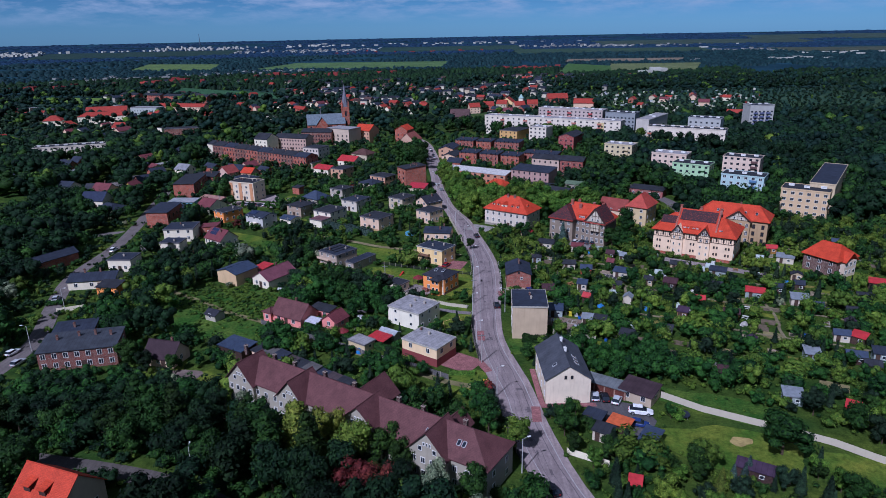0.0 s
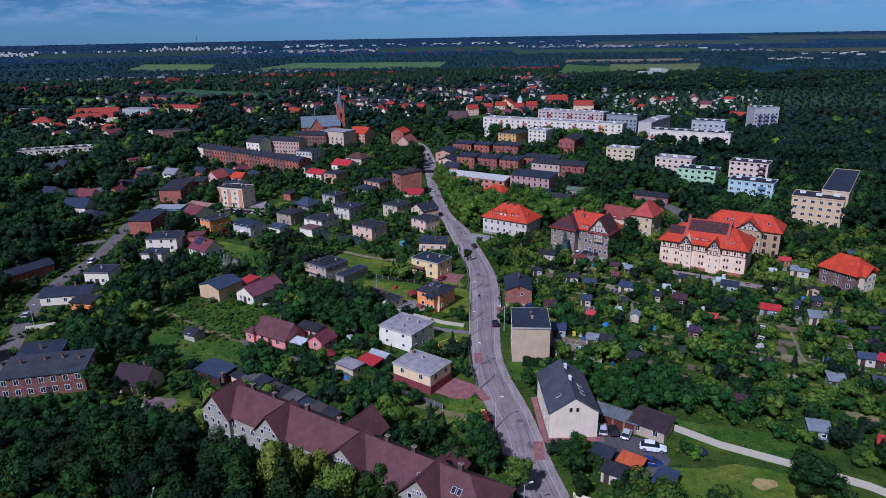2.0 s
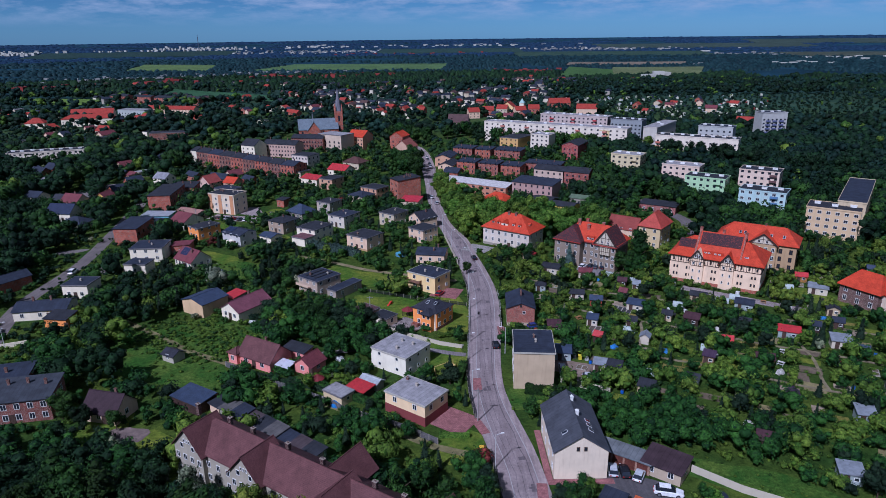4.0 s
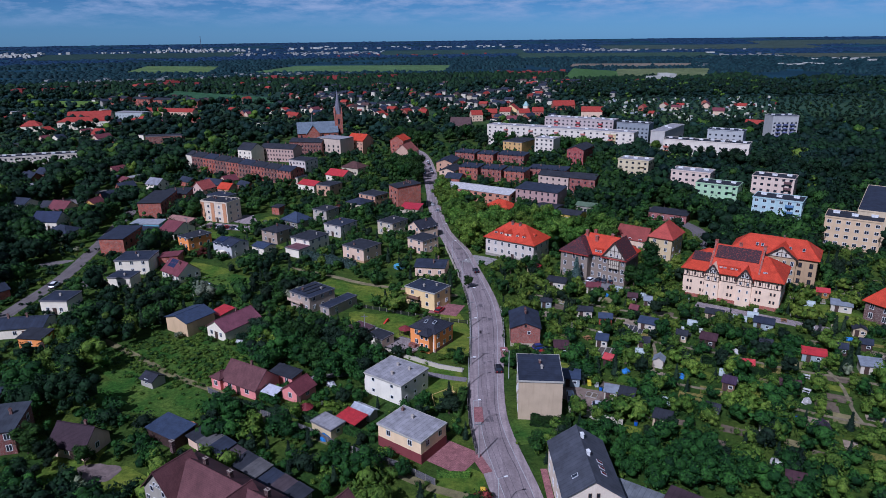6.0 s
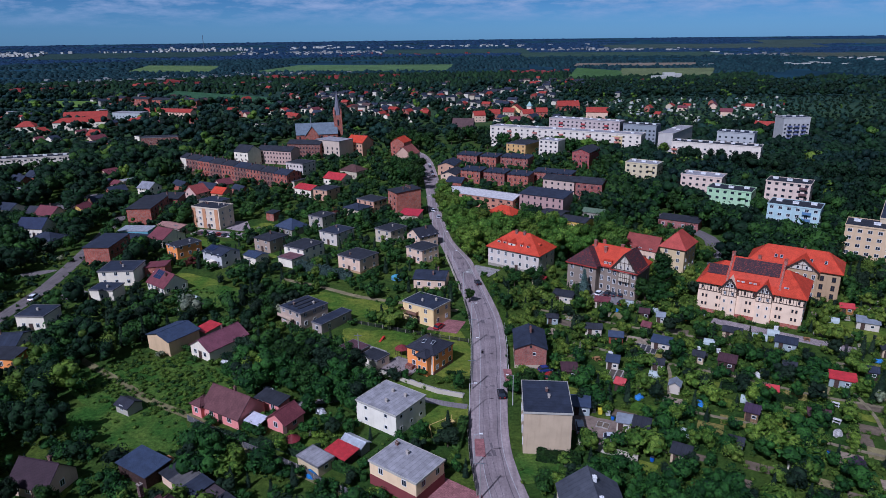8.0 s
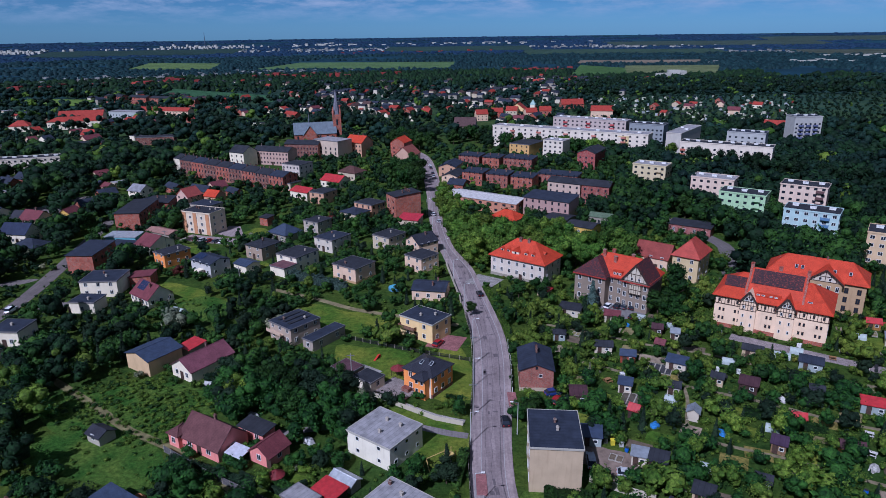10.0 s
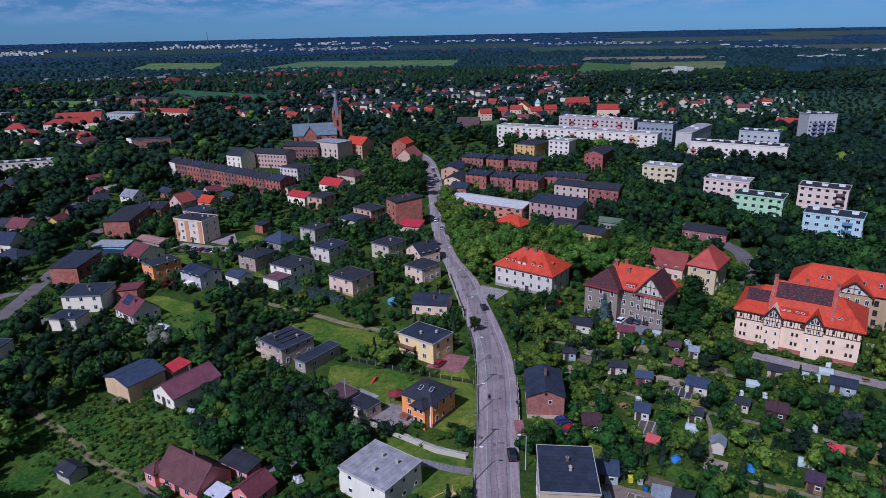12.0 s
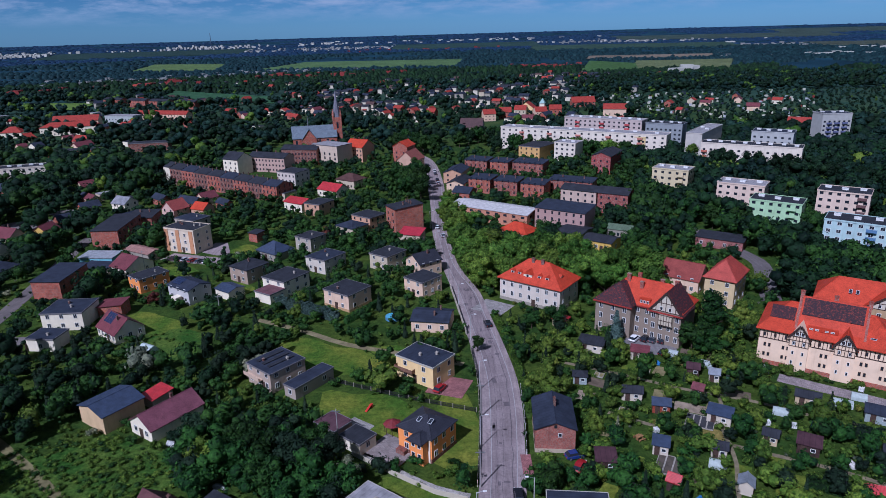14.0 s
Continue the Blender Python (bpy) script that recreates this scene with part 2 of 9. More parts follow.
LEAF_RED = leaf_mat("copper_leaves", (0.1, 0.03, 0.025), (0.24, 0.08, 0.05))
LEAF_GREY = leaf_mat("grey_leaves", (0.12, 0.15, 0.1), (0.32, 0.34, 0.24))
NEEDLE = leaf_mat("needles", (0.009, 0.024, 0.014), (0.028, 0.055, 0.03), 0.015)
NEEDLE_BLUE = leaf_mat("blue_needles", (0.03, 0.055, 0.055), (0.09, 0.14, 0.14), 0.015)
BARK = paint("wood", (0.09, 0.065, 0.045), 0.9)
# far woods: the blue of aerial haze is painted into the leaf colour
HAZED_FAR_WOOD = leaf_mat("hazed_far_leaves", (0.006, 0.021, 0.03), (0.015, 0.042, 0.056), 0.01)
HAZED_DISTANT_WOOD = leaf_mat("hazed_distant_leaves", (0.014, 0.042, 0.095), (0.024, 0.062, 0.135), 0.01)
GLASS = paint("glass", (0.02, 0.025, 0.035))
WHITE = paint("plain", (0.72, 0.72, 0.7), 0.5)
CONCRETE = paint("plaster", (0.4, 0.36, 0.31), 0.9)
STEEL = paint("metal", (0.35, 0.36, 0.38), 0.45, 0.7)
DARK = paint("plain", (0.03, 0.03, 0.035), 0.6)
EDGING = paint("plain", (0.16, 0.15, 0.155), 0.6)

# ---------------------------------------------------------------- mesh helpers


def part(name, bm, material, parent, label=""):
    me = bpy.data.meshes.new(name)
    bm.to_mesh(me)
    bm.free()
    me.materials.append(material)
    ob = new(name, me)
    ob.parent = parent
    if label:
        ob["label"] = label
    return ob


def share(name, me, parent, m):
    ob = new(name, me)
    ob.parent = parent
    ob.matrix_basis = m
    return ob


def thing(name, m, label, category, group="", kind=""):
    ob = new(name)
    ob.empty_display_size = 0.5
    ob.matrix_basis = m
    return tagged(ob, label, category, group, kind)


def add_box(bm, x0, x1, y0, y1, z0, z1, m=None):
    v = [bm.verts.new((m @ Vector(p)) if m else p) for p in ((x0, y0, z0), (x1, y0, z0), (x1, y1, z0), (x0, y1, z0), (x0, y0, z1), (x1, y0, z1), (x1, y1, z1), (x0, y1, z1))]
    for f in ((3, 2, 1, 0), (4, 5, 6, 7), (0, 1, 5, 4), (1, 2, 6, 5), (2, 3, 7, 6), (3, 0, 4, 7)):
        bm.faces.new([v[i] for i in f])
    return v


def add_prism(bm, pts, z0, z1):
    """An upright prism over a plan outline; z may be numbers or one number for each corner."""
    zs0 = z0 if isinstance(z0, (list, tuple)) else [z0] * len(pts)
    zs1 = z1 if isinstance(z1, (list, tuple)) else [z1] * len(pts)
    lo = [bm.verts.new((p[0], p[1], z)) for p, z in zip(pts, zs0)]
    hi = [bm.verts.new((p[0], p[1], z)) for p, z in zip(pts, zs1)]
    bm.faces.new(lo[::-1])
    bm.faces.new(hi)
    for i in range(len(pts)):
        j = (i + 1) % len(pts)
        bm.faces.new((lo[i], lo[j], hi[j], hi[i]))


def add_cyl(bm, p, q, r0, r1, n=7):
    p, q = Vector(p), Vector(q)
    d = (q - p).normalized()
    s = d.orthogonal().normalized()
    t = d.cross(s)
    a = [bm.verts.new(p + r0 * (math.cos(6.2832 * i / n) * s + math.sin(6.2832 * i / n) * t)) for i in range(n)]
    b = [bm.verts.new(q + r1 * (math.cos(6.2832 * i / n) * s + math.sin(6.2832 * i / n) * t)) for i in range(n)]
    for i in range(n):
        bm.faces.new((a[i], a[(i + 1) % n], b[(i + 1) % n], b[i]))
    bm.faces.new(a[::-1])
    bm.faces.new(b)


def box_bm(*a):
    bm = bmesh.new()
    add_box(bm, *a)
    return bm


def mesh_of(name, bm, material):
    me = bpy.data.meshes.new(name)
    bm.to_mesh(me)
    bm.free()
    me.materials.append(material)
    return me

# ---------------------------------------------------------------- ground and roads
OBST = []


def terrain(x, y):
    # the far ground rises so that its edge fits the horizon in view
    r = math.hypot(x, y)
    return 7.0e-6 * (r - 2200) ** 2 if r > 2200 else 0.0


def build_ground():
    bm = bmesh.new()
    radii = [0, 40, 80, 120, 170, 230, 320, 450, 650, 900, 1300, 1800, 2200, 2500, 2800, 3100, 3400, 3700, 4000, 4300, 4600, 4880]
    seg = 72
    centre = bm.verts.new((0, 0, 0))
    last = None
    for r in radii[1:]:
        ring = [bm.verts.new((r * math.sin(2 * math.pi * i / seg), r * math.cos(2 * math.pi * i / seg), terrain(r, 0))) for i in range(seg)]
        for i in range(seg):
            j = (i + 1) % seg
            bm.faces.new((centre, ring[j], ring[i]) if last is None else (last[i], last[j], ring[j], ring[i]))
        last = ring
    bmesh.ops.recalc_face_normals(bm, faces=bm.faces)
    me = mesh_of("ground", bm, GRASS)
    for p in me.polygons:
        p.use_smooth = True
    tagged(new("ground", me), "grassy ground of the town reaching to the horizon", "ground", kind="structure")


build_ground()


def spline(pts, step=4.0):
    """A smooth line through points of any number of values."""
    out = []
    n = len(pts)
    for i in range(n - 1):
        p0, p1, p2, p3 = pts[max(i - 1, 0)], pts[i], pts[i + 1], pts[min(i + 2, n - 1)]
        k = max(2, int(math.dist(p1[:2], p2[:2]) / step))
        for s in range(k):
            t = s / k
            out.append(tuple(0.5 * (2 * b + (c - a) * t + (2 * a - 5 * b + 4 * c - d) * t * t + (3 * b - a - 3 * c + d) * t ** 3) for a, b, c, d in zip(p0, p1, p2, p3)))
    out.append(tuple(pts[-1]))
    return out


def strip(name, line, lo, hi, z0, z1, material, label, category, kind="structure", thick=True):
    """A band along a line, from offset lo to hi to its right; the offsets may be functions of the row."""
    bm = bmesh.new()
    rows = []
    for i, p in enumerate(line):
        q, r = line[max(i - 1, 0)], line[min(i + 1, len(line) - 1)]
        d = Vector((r[0] - q[0], r[1] - q[1])).normalized()
        side = Vector((d.y, -d.x))
        a, b = (lo(p), hi(p)) if callable(lo) else (lo, hi)
        pa, pb = Vector(p[:2]) + side * a, Vector(p[:2]) + side * b
        rows.append([bm.verts.new((*pa, z0)), bm.verts.new((*pa, z1)), bm.verts.new((*pb, z1)), bm.verts.new((*pb, z0))])
    for u, v in zip(rows, rows[1:]):
        for k in range(3):
            bm.faces.new((u[k], u[k + 1], v[k + 1], v[k]))
    bm.faces.new(rows[0])
    bm.faces.new(rows[-1][::-1])
    bmesh.ops.recalc_face_normals(bm, faces=bm.faces)
    return tagged(new(name, mesh_of(name, bm, material)), label, category, kind=kind)


# the street: x, y of its middle and the full width between the fences
MAIN = spline([(34, 55, 8.6), (25, 80, 8.6), (18.9, 99, 8.6), (16.4, 110.5, 9.2), (15.0, 120, 9.2), (14.3, 130, 8.9), (13.3, 138, 9.2), (11.4, 149, 9.0), (10.2, 160, 8.4), (10.4, 173, 8.4),
               (12.2, 196, 8.9), (13.1, 212, 9.3), (13.2, 225, 9.2), (12.3, 236, 9.0), (11.2, 246, 8.8), (9.1, 262, 8.6), (6.9, 279, 8.6), (3.8, 294, 6.6), (1.4, 306, 6.0), (-0.4, 321, 6.0), (-3.2, 350, 6.0),
               (-4.6, 385, 6.4), (-5.6, 415, 8.4), (-7.6, 445, 9.0), (-11.5, 485, 9.0), (-17.0, 512, 8.0), (-27, 530, 7.0)])
ASPHALT = paint("asphalt", (0.25, 0.205, 0.205), 0.85)
WALKWAY = paint("asphalt", (0.3, 0.245, 0.24), 0.85)
PINK_PAVE = paint("paving", (0.3, 0.13, 0.13), 0.85)
KERB = paint("plain", (0.34, 0.32, 0.32), 0.85)
strip("road", MAIN, lambda p: -p[2] / 2 + 2.3, lambda p: p[2] / 2 - 1.7, -0.2, 0.05, ASPHALT, "worn grey asphalt street with patched repairs", "road")
strip("pavement_left", MAIN, lambda p: -p[2] / 2, lambda p: -p[2] / 2 + 2.15, -0.2, 0.15, WALKWAY, "grey asphalt footway beside the street", "pavement")
strip("kerb_left", MAIN, lambda p: -p[2] / 2 + 2.15, lambda p: -p[2] / 2 + 2.3, -0.2, 0.155, KERB, "stone kerb of the footway", "kerb")
strip("pavement_right", MAIN, lambda p: p[2] / 2 - 1.55, lambda p: p[2] / 2, -0.2, 0.15, WALKWAY, "grey asphalt footway with a grassy edge", "pavement")
strip("kerb_right", MAIN, lambda p: p[2] / 2 - 1.7, lambda p: p[2] / 2 - 1.55, -0.2, 0.155, KERB, "dark worn kerb of the footway", "kerb")


def road_x(y):
    best = min(MAIN, key=lambda p: abs(p[1] - y))
    return best[0], best[2] / 2


SIDE = spline([(-108, 118), (-88, 112.3), (-72, 108.6), (-55, 103.5), (-43, 97), (-30, 88)], 5)
strip("lane", SIDE, -2.2, 2.2, -0.1, 0.05, paint("asphalt", (0.1, 0.088, 0.082), 0.9), "narrow asphalt lane below tall trees", "road")
LEFT = spline([(-120, 120), (-117.5, 140), (-116, 155), (-117, 168), (-124, 187), (-131.5, 209), (-134, 225), (-134.2, 254), (-140, 290), (-150, 340), (-160, 400)], 8)
strip("side_street", LEFT, -2.6, 2.6, -0.1, 0.05, paint("asphalt", (0.15, 0.13, 0.125), 0.9), "sunlit asphalt side street between hedges", "road")


def sheet(name, pts, z, material, label, category, kind="structure", t=0.1):
    """A flat area of lawn, paving or soil, a little proud of the ground."""
    bm = bmesh.new()
    add_prism(bm, pts, z - t, z)
    bmesh.ops.recalc_face_normals(bm, faces=bm.faces)
    return tagged(new(name, mesh_of(name, bm, material)), label, category, kind=kind)


def blob(cx, cy, rx, ry, rot=0.0, n=22, rough=0.16, seed=0):
    rnd = random.Random(seed + int(cx * 7 + cy * 13))
    out = []
    ph = [rnd.uniform(0, 6.28) for _ in range(3)]
    for i in range(n):
        a = 2 * math.pi * i / n
        k = 1 + rough * (math.sin(2 * a + ph[0]) + 0.6 * math.sin(3 * a + ph[1]) + 0.5 * math.sin(5 * a + ph[2]))
        x, y = rx * k * math.cos(a), ry * k * math.sin(a)
        c, s = math.cos(radians(rot)), math.sin(radians(rot))
        out.append((cx + c * x - s * y, cy + s * x + c * y))
    return out


def quad(cx, cy, rot, w, d):
    c, s = math.cos(radians(rot)), math.sin(radians(rot))
    return [(cx + c * x - s * y, cy + s * x + c * y) for x, y in ((-w / 2, -d / 2), (w / 2, -d / 2), (w / 2, d / 2), (-w / 2, d / 2))]


# lawns and meadows: middle, half-sizes and turn; trees keep off them
CLEAR = []


def lawn(cx, cy, rx, ry, rot=0, material=LAWN, z=0.03, label="sunny mown lawn with worn patches", name="lawn", clear=True):
    sheet(name, blob(cx, cy, rx, ry, rot), z, material, label, "lawn")
    if clear:
        CLEAR.append((cx, cy, rx, ry, rot))


lawn(3.0, 205, 5, 17, 3, z=0.034)
lawn(-16, 212, 15, 6.5, -36, z=0.05)
lawn(-30, 238, 15, 8, -36, z=0.032)
lawn(-13, 238, 7, 5, -36, z=0.036)
lawn(-1, 178, 7, 9, -36, z=0.03)
lawn(3, 139, 5.5, 5.5, -30, z=0.03)
lawn(-5, 183.5, 10, 3.2, -34, z=0.045)
lawn(-28, 163.5, 5, 3, -31, z=0.038)
lawn(-69, 173, 17, 8, -20, MEADOW, 0.04, "rough green meadow of tall grass")
lawn(-69, 190, 21, 12, -22, MEADOW, 0.03, "overgrown meadow of tall grass and weeds")
lawn(-88, 262, 12, 6, -40)
lawn(-74, 247, 12, 7, -40, MEADOW, 0.05, "green garden meadow", clear=True)
lawn(-70, 287, 7, 6, -36)
lawn(-88, 315, 9, 5, -36)
lawn(55, 110, 13, 8.5, -32, z=0.04)
lawn(80, 98, 12, 7, -32, z=0.05)
lawn(58, 126, 16, 4.5, -32, MEADOW, 0.03, "overgrown grass strip along a wall")
CLEAR.append((64, 117.5, 27, 7.0, -33))
lawn(19, 158, 4, 7, 0, MEADOW, 0.03, "long green grass beside the street")
lawn(-74, 148, 6, 6, 0, z=0.03)
lawn(-62, 142, 6, 4, -30, z=0.045)
lawn(118, 214, 9, 7, -30, z=0.03)
lawn(134, 200, 12, 6, -20, z=0.05)
lawn(10.5, 152, 1.5, 3, 0, z=0.02, clear=False)
for cx_, cy_, rx_, ry_ in ((-122, 250, 5, 4), (-146, 271, 5, 3), (-190, 372, 13, 8), (-187, 392, 7, 5)):
    sheet("yard", blob(cx_, cy_, rx_, ry_, 20), 0.055, paint("asphalt", (0.17, 0.15, 0.145), 0.9), "worn paved yard beside a side street", "yard")
    CLEAR.append((cx_, cy_, rx_, ry_, 20))
sheet("yard", blob(33, 170, 7, 5, -30), 0.06, paint("soil", (0.2, 0.15, 0.12), 0.95), "bare earth yard with patchy grass", "yard")
CLEAR.append((33, 170, 8, 6, -30))
sheet("yard", blob(36, 123, 7, 6, -35), 0.06, paint("asphalt", (0.09, 0.085, 0.09), 0.8), "dark asphalt yard behind the white house", "yard")
CLEAR.append((36, 123, 8, 7, -35))
sheet("yard", blob(54, 243, 8, 5, -38), 0.06, paint("asphalt", (0.2, 0.19, 0.19), 0.85), "grey parking yard by the tenement", "yard")
CLEAR.append((54, 242, 8.5, 5.5, -38))
sheet("footpath", quad(19.5, 135.5, 0, 1.3, 17.5), 0.075, PINK_PAVE, "red block paving along the white house", "footpath")
sheet("footpath", quad(25.2, 127.4, 0, 12.6, 1.5), 0.079, PINK_PAVE, "red block paving before the gable", "footpath")
sheet("driveway", quad(2.0, 148.5, -36, 9, 8), 0.07, PINK_PAVE, "dark pink block-paved driveway", "driveway")
CLEAR.append((2, 148, 6, 5, -36))
sheet("driveway", quad(1.6, 222.5, -20, 9.0, 8.5), 0.07, PINK_PAVE, "dark pink block-paved forecourt", "driveway")
CLEAR.append((1, 222, 6, 5, -20))
sheet("terrace", quad(-10.0, 198.0, -36, 9, 8), 0.09, paint("paving", (0.27, 0.23, 0.22), 0.85), "grey block-paved terrace beside the house", "terrace")
CLEAR.append((-10, 198, 6, 6, -36))
sheet("forecourt", quad(-18.5, 206, -36, 6, 6), 0.065, paint("paving", (0.33, 0.31, 0.29), 0.85), "light concrete forecourt before garages", "terrace")
CLEAR.append((-88, 330, 8, 8, 0))
CLEAR.append((-79, 325, 9, 7, -30))
CLEAR.append((-95, 305, 8, 5, -20))
sheet("yard", [(-89, 338), (-94, 338), (-95, 326), (-88, 322), (-83, 323)], 0.064, WALKWAY, "pale paved court beside the flats", "yard")
sheet("lawn", blob(-79, 327, 7, 6, -30), 0.05, LAWN, "sunny mown lawn beside a court", "lawn")
sheet("lawn", blob(-95, 305, 8, 4.5, -20), 0.05, LAWN, "rough lawn below a parking yard", "lawn")
sheet("yard", quad(-92, 317, -18, 32, 8), 0.06, WALKWAY, "light grey parking yard by a block", "yard")
CLEAR.append((-94, 318, 13, 6, -30))
sheet("forecourt", quad(14.5, 268, -34, 10, 9), 0.06, paint("paving", (0.3, 0.28, 0.27), 0.85), "grey paved forecourt of the villa", "terrace")
CLEAR.append((14.5, 268, 6, 6, -34))
sheet("footpath", quad(94, 214, -34, 36, 4), 0.07, paint("paving", (0.3, 0.25, 0.25), 0.85), "paved path below the school wall", "footpath")
CLEAR.append((92, 213, 20, 4, -34))
sheet("allotment_bed", blob(-67, 145, 4, 3, -30), 0.08, paint("soil", (0.16, 0.12, 0.11), 0.95), "bare dug garden bed", "garden bed")
sheet("worn_patch", blob(57.5, 112.5, 2.4, 1.5, -10), 0.075, paint("soil", (0.34, 0.26, 0.1), 0.95), "dry yellow patch in the lawn", "worn patch")
for px, py, pr in ((17.6, 124.0, -5), (8.0, 163.5, 0), (7.6, 146.0, 20), (16.6, 193, 0)):
    sheet("crossing_pave", quad(px, py, pr, 2.0, 6.0), 0.162, PINK_PAVE, "red paving blocks in the footway", "paving")
# repaired squares in the asphalt
rr = random.Random(5)
PATCH = paint("asphalt", (0.14, 0.118, 0.125), 0.85)
for i in range(30):
    y = rr.uniform(98, 285)
    cx, hw = road_x(y)
    x = cx + rr.uniform(-hw + 2.8, hw - 2.4)
    sheet("road_patch", quad(x, y, rr.uniform(-8, 8), rr.uniform(0.4, 1.3), rr.uniform(0.5, 2.2)), 0.056, PATCH, "darker square repair in the asphalt", "road patch", t=0.004)
for so_, sw_ in ((-1.15, 0.05), (0.1, 0.04), (1.9, 0.09)):
    strip("road_seam", [(p[0] + 0.16 * math.sin(p[1] * 0.7 + so_) + 0.1 * math.sin(p[1] * 1.9), p[1], p[2]) for p in MAIN if p[1] < 300], so_ - sw_, so_ + sw_, 0.045, 0.057 + 0.001 * sw_, PATCH, "dark tarred crack along the street", "road seam")
# worn footpaths
strip("field_track", spline([(-95, 204), (-80, 193), (-66, 182), (-55, 176), (-44, 167), (-34, 160.5), (-22, 153), (-12, 146), (-2, 139), (6, 136)], 5), -1.0, 1.0, -0.1, 0.055, paint("soil", (0.17, 0.15, 0.07), 0.95), "grassy dirt track between gardens", "footpath")
strip("field_track", spline([(-55, 262), (-40, 254), (-26, 245), (-10, 239), (5, 233)], 5), -1.0, 1.0, -0.1, 0.06, paint("soil", (0.2, 0.17, 0.09), 0.95), "dirt track along a hedge", "footpath")

# ---------------------------------------------------------------- buildings
WIN = {}


def window_meshes(w, h, wood):
    key = (w, h, wood)
    if key not in WIN:
        t, bm = 0.09, bmesh.new()
        xs = [-w / 2, -w / 2 + t, -0.035, 0.035, w / 2 - t, w / 2] if w > 0.9 else [-w / 2, -w / 2 + t, w / 2 - t, w / 2]
        zs = [0, t, h - t, h]
        grid = [[bm.verts.new((x, -0.07, z)) for z in zs] for x in xs]
        holes = (1, 3) if w > 0.9 else (1,)
        cells = [bm.faces.new((grid[i][k], grid[i + 1][k], grid[i + 1][k + 1], grid[i][k + 1])) for i in range(len(xs) - 1) for k in range(3) if not (k == 1 and i in holes)]
        deep = bmesh.ops.extrude_face_region(bm, geom=cells)
        bmesh.ops.translate(bm, vec=(0, 0.09, 0), verts=[v for v in deep["geom"] if isinstance(v, bmesh.types.BMVert)])
        bmesh.ops.recalc_face_normals(bm, faces=bm.faces)
        f = mesh_of("window", bm, {"w": WHITE, "d": paint("wood", (0.1, 0.06, 0.04), 0.6)}[wood])
        p = mesh_of("pane", box_bm(-w / 2 + 0.085, w / 2 - 0.085, -0.03, -0.005, 0.085, h - 0.085), GLASS)
        WIN[key] = (f, p)
    return WIN[key]


def put_window(parent, x, y, z, rz, w=1.1, h=1.35, wood="w"):
    f, p = window_meshes(w, h, wood)
    if parent.matrix_basis.translation.y > 335:
        share("window", p, parent, pose(x, y, z, 0, 0, rz))
        return
    ob = share("window", f, parent, pose(x, y, z, 0, 0, rz))
    share("pane", p, ob, Matrix())


def face_pose(face, w, d, s):
    return {"f": (s, -d / 2, 0), "r": (w / 2, s, 90), "b": (-s, d / 2, 180), "l": (-w / 2, -s, 270)}[face]


def windows(parent, w, d, face, count, storeys, z0=1.0, sh=2.75, size=(1.1, 1.35), wood="w", span=None, mid=0.0, skip=()):
    L = (w if face in "fb" else d) if span is None else span
    for k in range(storeys):
        for i in range(count):
            if (i, k) in skip:
                continue
            x, y, rz = face_pose(face, w, d, mid + L * ((i + 0.5) / count - 0.5))
            put_window(parent, x, y, z0 + k * sh, rz, *size, wood)


def put_door(parent, w, d, face, s, material=None, size=(1.0, 2.1), z=0.0):
    x, y, rz = face_pose(face, w, d, s)
    bm = bmesh.new()
    add_box(bm, -size[0] / 2, size[0] / 2, -0.06, 0.0, 0, size[1])
    add_box(bm, -size[0] / 2 - 0.1, -size[0] / 2, -0.09, 0.0, 0, size[1] + 0.1)
    add_box(bm, size[0] / 2, size[0] / 2 + 0.1, -0.09, 0.0, 0, size[1] + 0.1)
    add_box(bm, -size[0] / 2, size[0] / 2, -0.09, 0.0, size[1], size[1] + 0.1)
    ob = part("door", bm, material or paint("wood", (0.08, 0.05, 0.04), 0.6), parent)
    ob.matrix_basis = pose(x, y, z, 0, 0, rz)
    return ob


